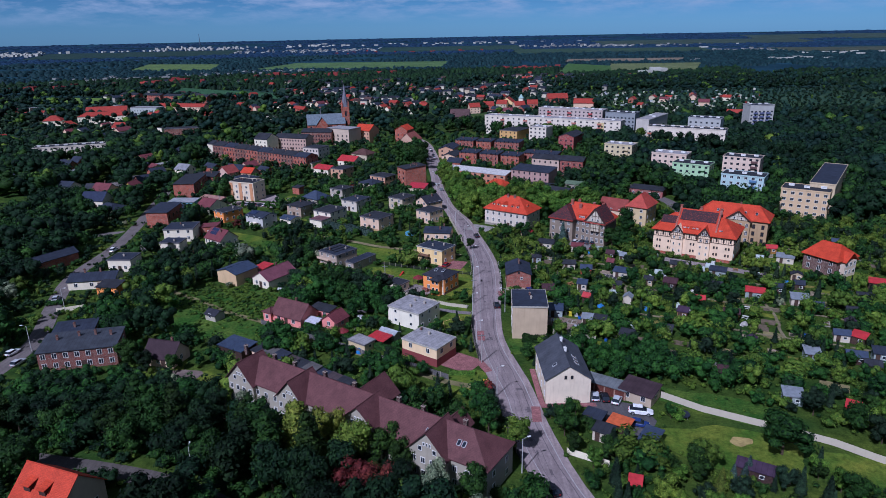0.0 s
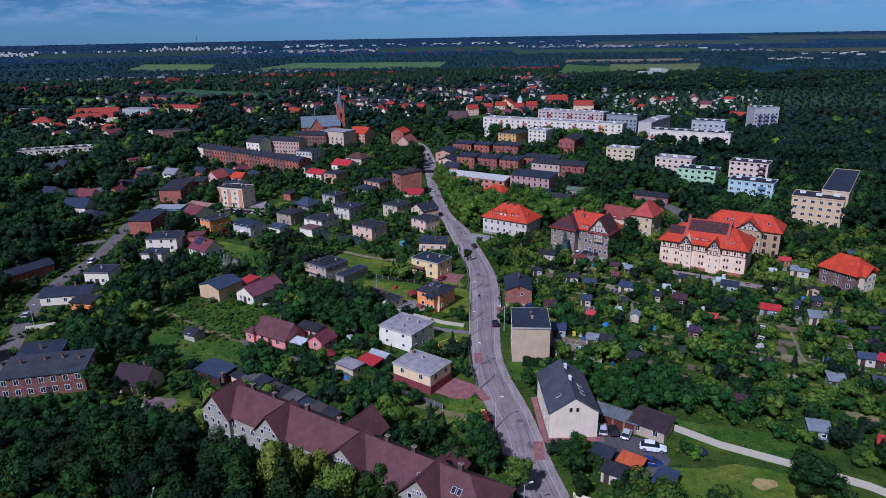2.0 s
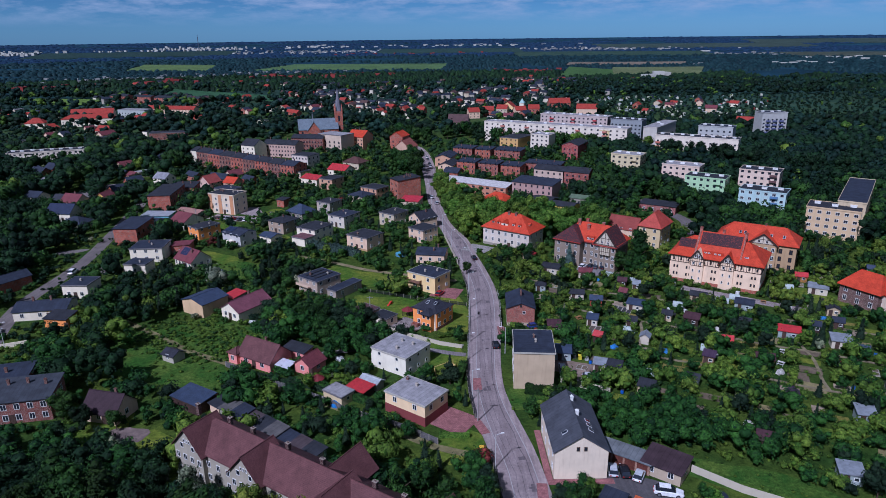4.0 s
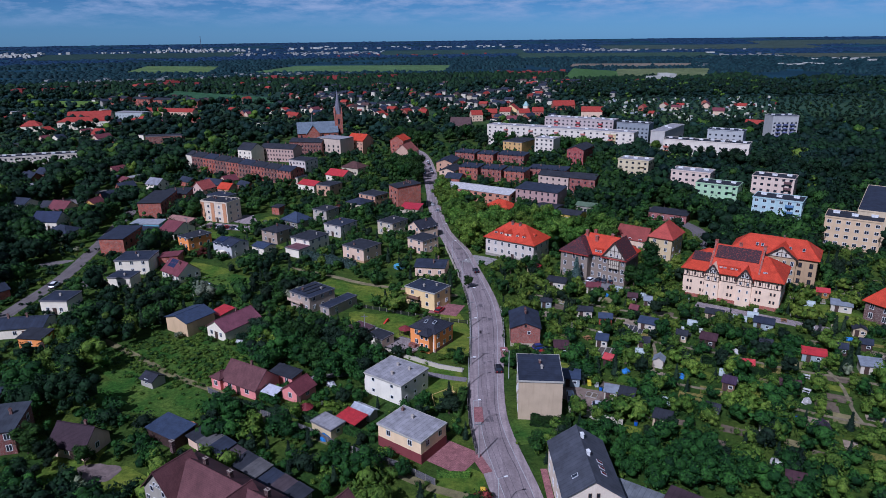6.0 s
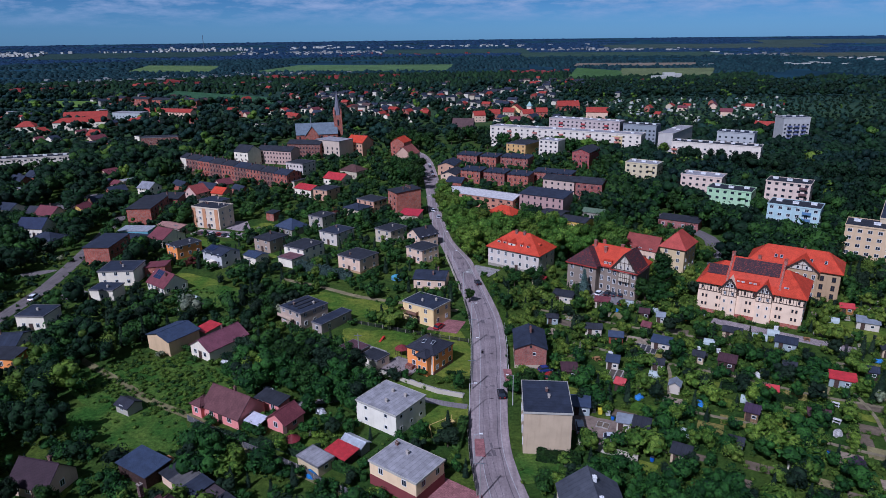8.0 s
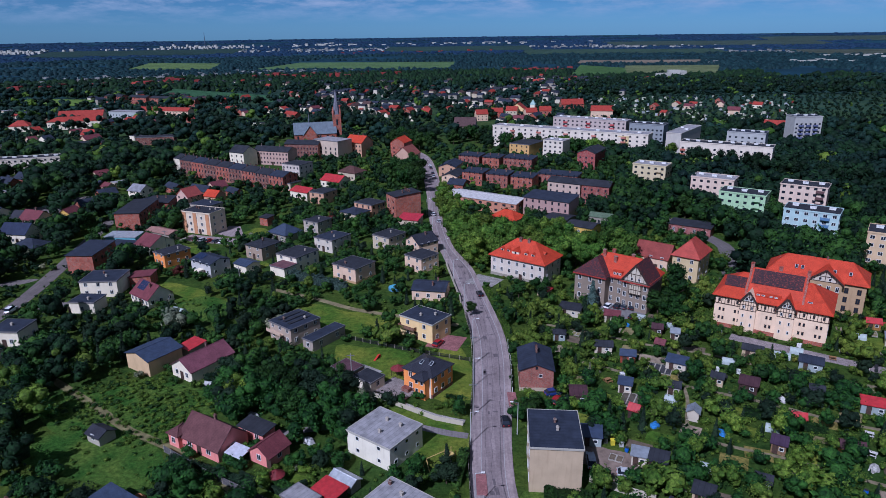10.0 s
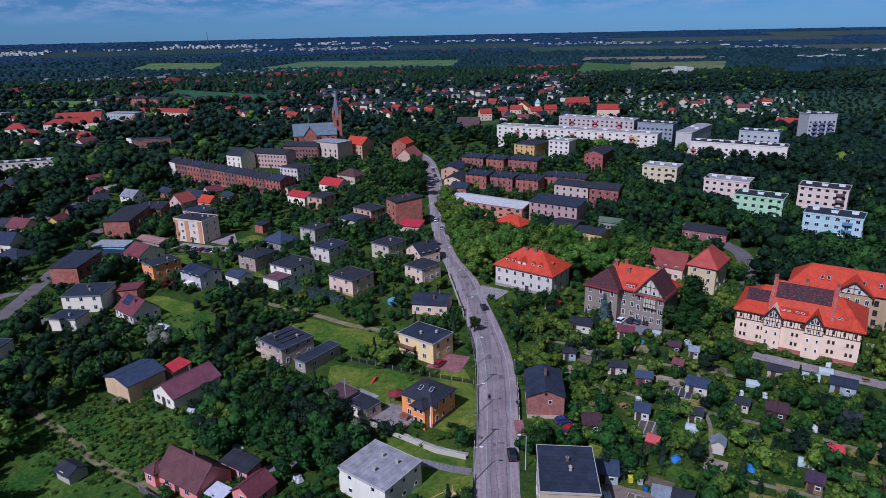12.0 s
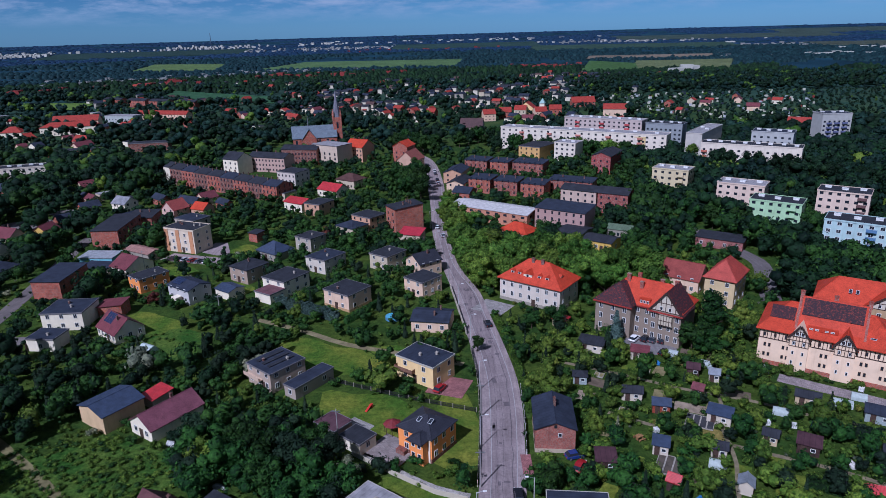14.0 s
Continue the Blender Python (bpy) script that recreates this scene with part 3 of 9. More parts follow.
def roof_bm(kind, w, d, h, rh, over=0.35, inset=None, t=0.16):
    """A roof over a w by d plan at eaves height h: flat, gx or gy (ridge along x or y), hip, mono."""
    bm = bmesh.new()
    W, D = w / 2 + over, d / 2 + over
    if kind == "flat":
        W, D = w / 2 + 0.18, d / 2 + 0.18
        add_box(bm, -W, W, -D, D, h, h + 0.22)
        return bm
    if kind == "mono":
        add_prism(bm, [(-W, -D), (W, -D), (W, D), (-W, D)], [h, h, h + rh, h + rh], [h + t, h + t, h + rh + t, h + rh + t])
        return bm
    if kind in ("gx", "gy"):
        n = (lambda a, b, z: (a, b, z)) if kind == "gx" else (lambda a, b, z: (b, a, z))
        A, B = (W, D) if kind == "gx" else (D, W)
        drop = rh * over / (B - over)
        prof = [(-B, h - drop), (0, h + rh), (B, h - drop), (B, h - drop + t), (0, h + rh + t * 1.2), (-B, h - drop + t)]
        ends = [[bm.verts.new(n(s * A, y, z)) for y, z in prof] for s in (-1, 1)]
        for i in range(6):
            j = (i + 1) % 6
            bm.faces.new((ends[0][i], ends[0][j], ends[1][j], ends[1][i]))
        for e in ends:
            bm.faces.new((e[0], e[1], e[4], e[5]))
            bm.faces.new((e[1], e[2], e[3], e[4]))
        add_cyl(bm, n(-A, 0, h + rh + t * 1.2), n(A, 0, h + rh + t * 1.2), 0.11, 0.11, 6)
    else:
        ins = min(W, D) if inset is None else inset
        if w >= d:
            ridge = [(-W + ins, 0, h + rh), (W - ins, 0, h + rh)]
        else:
            ridge = [(0, -D + ins, h + rh), (0, D - ins, h + rh)]
        e = [bm.verts.new(p) for p in ((-W, -D, h), (W, -D, h), (W, D, h), (-W, D, h))]
        b = [bm.verts.new((v.co.x, v.co.y, h - t)) for v in e]
        r = [bm.verts.new(p) for p in ridge]
        if w >= d:
            fs = [(e[0], e[1], r[1], r[0]), (e[1], e[2], r[1]), (e[2], e[3], r[0], r[1]), (e[3], e[0], r[0])]
        else:
            fs = [(e[0], e[1], r[0]), (e[1], e[2], r[1], r[0]), (e[2], e[3], r[1]), (e[3], e[0], r[0], r[1])]
        for f in fs:
            bm.faces.new(f)
        for i in range(4):
            bm.faces.new((b[i], b[(i + 1) % 4], e[(i + 1) % 4], e[i]))
        bm.faces.new(b[::-1])
        for v in e:
            near = min(r, key=lambda q: (q.co - v.co).length)
            add_cyl(bm, v.co, near.co, 0.1, 0.1, 5)
        if (r[0].co - r[1].co).length > 0.2:
            add_cyl(bm, r[0].co, r[1].co, 0.12, 0.12, 5)
    bmesh.ops.recalc_face_normals(bm, faces=bm.faces)
    return bm


def rim_bm(w, d, h, t=0.16, up=0.2):
    """A parapet: one closed ring round a flat roof."""
    bm = bmesh.new()
    W, D = w / 2 + 0.2, d / 2 + 0.2
    loops = []
    for (a, b_), z in (((W, D), h - 0.12), ((W, D), h + 0.22 + up), ((W - t, D - t), h + 0.22 + up), ((W - t, D - t), h + 0.23)):
        loops.append([bm.verts.new((x, y, z)) for x, y in ((-a, -b_), (a, -b_), (a, b_), (-a, b_))])
    loops.append(loops[0])
    for u, v in zip(loops[:3], loops[1:4]):
        for i in range(4):
            j = (i + 1) % 4
            bm.faces.new((u[i], u[j], v[j], v[i]))
    bmesh.ops.recalc_face_normals(bm, faces=bm.faces)
    return bm


def wall_bm(roof, w, d, h, rh):
    bm = bmesh.new()
    if roof == "gx":
        pts = [(-d / 2, -0.5), (d / 2, -0.5), (d / 2, h), (0, h + rh), (-d / 2, h)]
        ends = [[bm.verts.new((s * w / 2, y, z)) for y, z in pts] for s in (-1, 1)]
    elif roof == "gy":
        pts = [(-w / 2, -0.5), (w / 2, -0.5), (w / 2, h), (0, h + rh), (-w / 2, h)]
        ends = [[bm.verts.new((x, s * d / 2, z)) for x, z in pts] for s in (-1, 1)]
    elif roof == "mono":
        add_prism(bm, [(-w / 2, -d / 2), (w / 2, -d / 2), (w / 2, d / 2), (-w / 2, d / 2)], -0.5, [h, h, h + rh, h + rh])
        return bm
    else:
        add_box(bm, -w / 2, w / 2, -d / 2, d / 2, -0.5, h)
        return bm
    for i in range(5):
        j = (i + 1) % 5
        bm.faces.new((ends[0][i], ends[0][j], ends[1][j], ends[1][i]))
    bm.faces.new(ends[0])
    bm.faces.new(ends[1])
    bmesh.ops.recalc_face_normals(bm, faces=bm.faces)
    return bm


def chimney(parent, x, y, z, h=1.1, s=0.55, material=None):
    bm = bmesh.new()
    add_box(bm, -s / 2, s / 2, -s * 0.4, s * 0.4, -0.9, h)
    add_box(bm, -s / 2 - 0.07, s / 2 + 0.07, -s * 0.4 - 0.07, s * 0.4 + 0.07, h, h + 0.12)
    add_cyl(bm, (-s * 0.2, 0, h + 0.12), (-s * 0.2, 0, h + 0.35), 0.1, 0.08, 6)
    add_cyl(bm, (s * 0.2, 0, h + 0.12), (s * 0.2, 0, h + 0.35), 0.1, 0.08, 6)
    ob = part("chimney", bm, material or paint("brick", (0.15, 0.065, 0.055)), parent)
    ob.matrix_basis = pose(x, y, z)


def skylight(parent, x, y, z, rx=0.0, ry=0.0, w=0.8, d=1.2):
    bm = bmesh.new()
    add_box(bm, -w / 2, w / 2, -d / 2, d / 2, -0.06, 0.1)
    ob = part("skylight", bm, paint("plain", (0.5, 0.52, 0.55), 0.3), parent)
    ob.matrix_basis = pose(x, y, z, rx, ry, 0)
    part("pane", box_bm(-w / 2 + 0.08, w / 2 - 0.08, -d / 2 + 0.08, d / 2 - 0.08, 0.104, 0.115), GLASS, ob)


def house(name, label, x, y, rot, w, d, h, roof="flat", rh=2.5, walls=None, cover=None, win=(2, 2, 2), over=0.35, inset=None, chim=(), plinth=None, category="house", z0=1.0, sh=2.75, size=(1.1, 1.35), wood="w", back=False, group="", door=True, margin=1.0, rim=None):
    """A house: walls, roof, plinth, windows on the faces that turn to the street, chimneys at (x, y) of its plan."""
    ob = thing(name, pose(x, y, 0, 0, 0, rot), label, category, group)
    part("wall", wall_bm(roof, w, d, h, rh), walls, ob)
    r = part("roof", roof_bm(roof, w, d, h, rh, over, inset), cover, ob)
    if roof == "flat":
        part("parapet", rim_bm(w, d, h, 0.16, 0.2) if name == "apartment_block" else rim_bm(w, d, h, 0.12, 0.05), walls if name == "apartment_block" else rim or EDGING, ob)
    if plinth:
        part("plinth", box_bm(-w / 2 - 0.05, w / 2 + 0.05, -d / 2 - 0.05, d / 2 + 0.05, -0.4, plinth[0]), plinth[1], ob)
    nf, ns, st = win
    if nf:
        windows(ob, w, d, "f", nf, st, z0, sh, size, wood)
    if ns and y < 440:
        windows(ob, w, d, "r", ns, st, z0, sh, size, wood)
    if back:
        windows(ob, w, d, "b", nf, st, z0, sh, size, wood)
        windows(ob, w, d, "l", ns, st, z0, sh, size, wood)
    for cx, cy in chim:
        if roof == "flat":
            cz = h + 0.22
        elif roof == "gx":
            cz = h + rh * (1 - abs(cy) / (d / 2)) + 0.2
        elif roof == "gy":
            cz = h + rh * (1 - abs(cx) / (w / 2)) + 0.2
        elif roof == "mono":
            cz = h + rh * (cy / d + 0.5) + 0.15
        else:
            cz = h + rh * max(0.0, 1 - max(abs(cx) / (w / 2), abs(cy) / (d / 2)) * 0.8)
        chimney(r, cx, cy, cz, 0.6 if roof == "flat" else 1.1, 0.55, CONCRETE if roof == "flat" and cx > -1.2 else None)
    if door and nf:
        put_door(ob, w, d, "f", w * 0.5 * (0.5 / nf - 0.5) * 0 + (0 if nf % 2 == 0 else w / (2 * nf)), None)
    OBST.append((x, y, rot, w / 2 + margin, d / 2 + margin))
    return ob


def P(c):
    return paint("plaster", (c[0], c[1] * 0.97, c[2] * 0.83), 0.85)


CREAM, PALE, SNOW, PINK, ORANGE = P((0.78, 0.58, 0.32)), P((0.68, 0.5, 0.41)), P((0.78, 0.72, 0.65)), P((0.72, 0.27, 0.28)), P((0.82, 0.31, 0.1))
GREY, BUFF, MINT, SKY, ROSE = P((0.3, 0.28, 0.27)), P((0.52, 0.45, 0.38)), P((0.4, 0.6, 0.43)), P((0.42, 0.58, 0.68)), P((0.58, 0.4, 0.38))
YELLOW, SALMON = P((0.62, 0.42, 0.12)), P((0.55, 0.33, 0.25))
BRICK, BRICK_DARK = paint("brick", (0.4, 0.1, 0.062), 0.9), paint("brick", (0.2, 0.068, 0.052), 0.9)
FELT, FELT_LIGHT, FELT_BLUE = paint("felt", (0.026, 0.028, 0.036), 0.85), paint("felt", (0.26, 0.25, 0.26), 0.8), paint("felt", (0.026, 0.032, 0.05), 0.8)
RED, MAROON, ROW, BLACK = paint("tiles", (0.52, 0.06, 0.025), 0.6), paint("tiles", (0.17, 0.05, 0.06), 0.6), paint("tiles", (0.125, 0.053, 0.055), 0.65), paint("tiles", (0.035, 0.037, 0.05), 0.5)
TIN, TIN_RED, TIN_BLUE = paint("metal", (0.42, 0.44, 0.47), 0.4, 0.3), paint("metal", (0.42, 0.03, 0.035), 0.45), paint("metal", (0.035, 0.05, 0.09), 0.55)
PURPLE = paint("tiles", (0.2, 0.075, 0.1), 0.5)
DARK_WOOD = paint("wood", (0.06, 0.035, 0.03), 0.8)
PALE_RIM = P((0.42, 0.41, 0.41))

# ---- villas west of the street
ov = house("villa", "orange two-storey villa with a black hip roof", -2.7, 199.4, -36, 8.4, 8.0, 5.5, "hip", 1.9, ORANGE, BLACK, (2, 3, 2), plinth=(0.9, BRICK_DARK), chim=())
part("bay", box_bm(0.2, 3.4, -5.7, -4.0, 0, 5.2), ORANGE, ov, "orange corner bay")
r = part("bay_roof", roof_bm("hip", 3.2, 4.0, 5.3, 1.0, 0.35), BLACK, ov)
r.matrix_basis = pose(1.8, -4.2, 0)
for k in (0, 1):
    put_window(ov, 1.0, -5.7, 1.2 + 2.5 * k, 0, 0.9, 1.3)
    put_window(ov, 2.5, -5.7, 1.2 + 2.5 * k, 0, 0.9, 1.3)
part("pilaster", box_bm(3.5, 3.9, -4.2, -4.0, 0, 5.2), SNOW, ov, "pale corner strip")
part("porch", box_bm(-3.9, -1.8, -5.4, -4.0, 0, 1.0), BRICK_DARK, ov, "brick porch steps")
skylight(ov, -0.6, -1.6, 6.95, 24.0)
skylight(ov, 1.8, -1.0, 7.0, 24.0)
v = house("villa", "cream flat-roofed villa with a balcony above a drive", -4.2, 227.8, -37, 11.4, 8.2, 5.6, "flat", 0, CREAM, FELT_BLUE, (2, 2, 2), chim=((2.5, 1.5), (-0.5, -1.2)), rim=PALE_RIM)
bm = bmesh.new()
add_box(bm, -5.4, 0.2, -5.3, -4.1, 2.7, 2.85)
add_box(bm, -5.4, 0.2, -5.3, -5.22, 2.85, 3.7)
add_box(bm, -5.4, -5.32, -5.22, -4.1, 2.85, 3.7)
add_box(bm, 0.12, 0.2, -5.22, -4.1, 2.85, 3.7)
part("balcony", bm, paint("wood", (0.22, 0.12, 0.08), 0.7), v, "brown boarded balcony")
house("house", "low pinkish house with a shallow dark roof", -3.2, 256.0, -100, 9.0, 10.5, 3.3, "gy", 1.2, PALE, FELT_BLUE, (2, 3, 1), chim=((2, 1), (-2, 2)))
house("villa", "flat-roofed beige villa with a porch by the street", -7.0, 281.5, -42, 8.2, 8.8, 5.2, "flat", 0, PALE, FELT, (2, 3, 2))
house("house", "rendered house with a dark gable roof", -7.5, 299.5, -52, 8.5, 9.0, 4.8, "gy", 2.6, PALE, BLACK, (2, 3, 2), chim=((1, 1),))
house("villa", "flat-roofed beige villa with a red chimney", -30.0, 273.2, -36, 10.6, 9.8, 5.2, "flat", 0, PALE, FELT, (2, 2, 2), chim=((-1.5, -2.5),), plinth=(0.8, P((0.45, 0.3, 0.18))))
house("villa", "white modern villa with dark roof terraces", -52.1, 285.7, -33, 10.0, 11.0, 5.2, "flat", 0, SNOW, FELT, (2, 3, 2), chim=((2, 2),))
house("annex", "low white annex with a maroon roof", -55.3, 277.6, -33, 7.0, 6.4, 3.2, "flat", 0, SNOW, paint("felt", (0.13, 0.06, 0.07)), (0, 2, 1), door=False, category="annex")
house("villa", "white flat-roofed villa with a long side wing", -42.7, 305.6, -34, 9.4, 10.5, 5.0, "flat", 0, P((0.6, 0.55, 0.53)), FELT_BLUE, (2, 3, 2), chim=((-2, 2), (2, -1)))
house("villa", "cream flat-roofed villa behind a garden", -20.5, 306.1, -38, 8.6, 9.8, 5.5, "flat", 0, BUFF, FELT, (2, 3, 2), chim=((0, 1),))
house("villa", "grey rendered villa with a dark flat roof", -52.9, 329.0, -33, 8.2, 8.4, 5.2, "flat", 0, P((0.42, 0.38, 0.36)), FELT, (2, 2, 2), chim=((1, 0),))
house("villa", "brown-grey cubic villa with a flat roof", -67.5, 297.0, -34, 9.0, 9.5, 5.2, "hip", 0.9, P((0.36, 0.28, 0.25)), FELT, (2, 2, 2), chim=((0, 0),))
house("bungalow", "low house with a deep blue hip roof", -64.5, 319.5, -36, 10.5, 9.0, 3.0, "hip", 3.2, GREY, TIN_BLUE, (2, 2, 1))
pv = house("house", "white house with a maroon roof and solar panels", -91.6, 253.8, -38, 10.5, 8.4, 2.9, "gx", 3.4, SNOW, MAROON, (5, 3, 1), chim=((2.0, -1.2),))
house("villa", "white flat-roofed villa with dark roof hatches", -110.5, 262.5, -87, 10.5, 11.8, 5.3, "flat", 0, SNOW, FELT_BLUE, (2, 3, 2), chim=((1, 1), (-2, -1)))
house("annex", "low white annex with a dark felt roof", -108.6, 247.4, -95, 6.5, 8.0, 3.6, "flat", 0, SNOW, FELT_BLUE, (1, 1, 1), category="annex", chim=((1, 1),))
house("brick_house", "old red brick house with a long dark roof", -127.4, 287.0, -3, 9.6, 15.5, 6.8, "mono", 0.8, BRICK, FELT_BLUE, (0, 4, 2), door=False, wood="d")
house("house", "orange and grey house with a flat roof", -99.7, 290.6, -38, 7.4, 10.4, 4.8, "flat", 0, ORANGE, FELT, (2, 3, 2), chim=((1, 2),))
pv2 = house("house", "pale blue-grey house with solar panels on the roof", -81.9, 280.2, -35, 11.0, 8.2, 4.8, "gx", 1.2, P((0.5, 0.5, 0.56)), FELT_BLUE, (3, 2, 2))
ab = house("apartment_block", "cream three-storey flats with orange vertical bays", -101.9, 331.3, -22, 15.0, 9.5, 9.2, "flat", 0, P((0.68, 0.58, 0.5)), FELT, (5, 2, 3), category="apartment building", chim=((3, 1), (-3, 1), (5, 2), (-5, 2)))
for bx in (-6.2, -0.6, 6.0):
    part("bay", box_bm(bx - 0.9, bx + 0.9, -4.9, -4.74, 0, 9.6), P((0.52, 0.27, 0.16)), ab, "orange rendered bay")
house("tenement", "rear brick wing with a dark mono-pitch roof", -131.5, 358.0, 2, 11.0, 11.0, 7.2, "mono", 0.8, BRICK, FELT, (3, 3, 2), chim=((-2, 2), (2, 2)), category="tenement", door=False)
house("house", "pale pink house with a tall red tiled roof", -126.0, 378.0, -30, 8.5, 8.5, 5.0, "gy", 3.6, P((0.6, 0.42, 0.4)), paint("tiles", (0.33, 0.08, 0.07)), (2, 2, 2))
house("house", "white house with a grey gable roof among trees", -156.0, 391.0, -25, 9.0, 8.0, 5.0, "gx", 2.6, SNOW, paint("felt", (0.2, 0.2, 0.22)), (2, 2, 2))
house("house", "grey house with a dark flat roof and brick annex", -110.0, 357.0, -30, 12.0, 9.0, 5.8, "flat", 0, P((0.45, 0.4, 0.38)), FELT_BLUE, (3, 2, 2), chim=((2, 1),))
house("house", "small house with an orange-red gable roof", -113.5, 378.5, -25, 7.5, 7.0, 4.6, "gx", 2.4, SALMON, RED, (2, 2, 1))
house("garage", "small brick garage beside a paved court", -77.5, 340.0, -30, 4.6, 4.2, 3.6, "mono", 0.4, BRICK, FELT, (0, 0, 1), category="garage")
house("tenement", "tall red brick tenement with a dark flat roof", -134.5, 340.5, 2, 10.5, 22.0, 8.6, "mono", 0.8, BRICK, FELT, (0, 6, 3), wood="d", door=False, category="tenement")
house("house", "white house with a maroon roof and a red lean-to", -112.7, 305.7, -30, 9.0, 11.0, 3.4, "gx", 3.0, SNOW, MAROON, (2, 2, 1))
house("cottage", "small yellow gabled cottage among trees", -169, 348, -8, 7.0, 7.9, 4.2, "gy", 2.6, YELLOW, MAROON, (1, 2, 1))
house("cottage", "white cottage with a dark gable roof", -187, 344, -8, 9.0, 9.0, 3.6, "gx", 3.0, PALE, BLACK, (2, 2, 1))
house("barn", "tan barn with a blue metal roof", -72.8, 211.5, -33, 9.4, 9.4, 4.2, "gy", 1.3, P((0.6, 0.44, 0.29)), TIN_BLUE, (0, 0, 1), door=False, category="barn")
house("house", "white house with a long maroon-purple gable roof", -59.5, 209.0, -34, 7.8, 12.5, 3.0, "gy", 2.4, SNOW, PURPLE, (2, 0, 1), chim=((-1, 2),))
house("shed", "red-roofed lean-to between house and barn", -65.5, 217.5, -34, 4.5, 5.0, 2.5, "mono", 0.6, GREY, TIN_RED, (0, 0, 1), door=False, category="shed")
fv = house("villa", "grey flat-roofed villa with terraces and a balcony", -40.3, 227.2, -40, 9.4, 10.0, 5.0, "flat", 0, P((0.42, 0.34, 0.31)), FELT_BLUE, (3, 3, 2), chim=((-2, -2), (2, 2)))
house("garage", "long low garage wing with a dark flat roof", -31.6, 223.4, -36, 3.8, 12.0, 2.9, "flat", 0, P((0.36, 0.31, 0.3)), FELT_BLUE, (1, 2, 1), category="garage", door=False)
house("garage", "low garage with a maroon felt roof", -22.6, 204.6, -38, 6.0, 5.0, 2.6, "flat", 0, P((0.3, 0.22, 0.2)), paint("felt", (0.09, 0.045, 0.055)), (0, 0, 1), category="garage", door=False)
house("garage", "white garage with a dark flat roof", -16.8, 199.8, -38, 5.6, 4.6, 2.6, "flat", 0, SNOW, FELT, (0, 1, 1), category="garage", door=False)
# ---- pink house group
house("house", "pink single-storey house with a steep brown-purple roof", -46.0, 176.8, -31, 11.2, 7.6, 2.7, "gx", 3.4, PINK, ROW, (2, 1, 1), chim=((0.5, 0.6),), size=(1.3, 1.5))
house("annex", "small pink annex with a brown roof", -53.2, 177.8, -31, 3.0, 3.6, 3.0, "hip", 0.9, PINK, ROW, (1, 0, 1), category="annex", door=False)
house("cottage", "small pink cottage with a maroon gable roof", -33.6, 172.6, -31, 5.4, 5.6, 2.4, "gy", 1.9, PINK, MAROON, (1, 1, 1), category="cottage")
house("shed", "pink-walled outbuilding with a dark flat roof", -38.0, 179.5, -31, 7.0, 3.4, 2.5, "mono", 0.5, PINK, FELT, (2, 0, 1), category="shed", door=False)
house("villa", "white cubic villa with a light grey flat roof", -10.8, 174.8, -36, 11.2, 10.0, 5.0, "flat", 0, P((0.78, 0.75, 0.71)), FELT_LIGHT, (2, 3, 2), chim=((-1, 2), (2.5, 2), (0.5, -2)), size=(0.9, 0.9), door=False, rim=PALE_RIM)
v = house("villa", "cream and maroon villa with a grey flat roof", -6.2, 152.8, -37, 11.2, 8.2, 4.9, "flat", 0, P((0.78, 0.6, 0.42)), FELT_LIGHT, (2, 2, 1), chim=((-4.5, 2.5), (-1.0, 1.5)), z0=3.2, plinth=(2.2, paint("plaster", (0.2, 0.05, 0.05))), door=False, rim=PALE_RIM)
house("garage", "cream garage with a grey flat roof", -24.3, 158.0, -38, 6.0, 4.0, 2.3, "flat", 0, P((0.58, 0.48, 0.33)), FELT_LIGHT, (0, 1, 1), size=(0.9, 0.9), category="garage", door=False)
house("shed", "shed with a bright red sheet roof", -19.6, 160.4, -36, 5.2, 3.6, 1.9, "mono", 0.3, DARK_WOOD, TIN_RED, (0, 0, 1), category="shed", door=False)
# ---- old houses in the far west
house("tenement", "old two-storey red brick house with a patched felt roof", -96.6, 154.4, 11, 18.6, 9.5, 5.3, "mono", 1.0, paint("brick", (0.2, 0.06, 0.05), 0.9), paint("felt", (0.04, 0.045, 0.056)), (7, 2, 2), chim=((-6, 1), (-1, 2), (3, 2), (7, 1)), category="tenement", size=(1.2, 1.5), z0=0.8, sh=2.6)
house("tenement", "rear wing of dark felt and brick", -102.5, 162.5, 14, 10, 8, 5.4, "mono", 0.6, BRICK_DARK, FELT_BLUE, (2, 2, 2), chim=((0, 0),), category="tenement")
house("house", "long low white house with a dark sheet roof", -121.0, 210.0, 8, 15.0, 8.8, 3.0, "gx", 1.4, SNOW, FELT_BLUE, (3, 1, 1), chim=((-3, 0), (2, 0)))
house("annex", "orange annex with a dark mono-pitch roof", -111.8, 201.5, -8, 7.0, 5.0, 3.0, "mono", 0.7, ORANGE, FELT, (1, 0, 1), category="annex")
house("house", "white house with a dark flat roof", -118.3, 226.3, -3, 8.4, 8.0, 4.4, "flat", 0, SNOW, FELT_BLUE, (2, 2, 1), chim=((0, 0),))
house("barn", "old brick barn with a dark roof", -146.0, 229.0, -32, 5.5, 16.0, 4.0, "gy", 1.6, BRICK, FELT_BLUE, (0, 0, 1), category="barn", door=False)
rh = house("house", "house with a bright red tiled roof and two dormers", -71.6, 97.0, -21, 11.5, 9.6, 4.3, "gx", 4.4, P((0.5, 0.4, 0.34)), RED, (3, 2, 1), chim=())
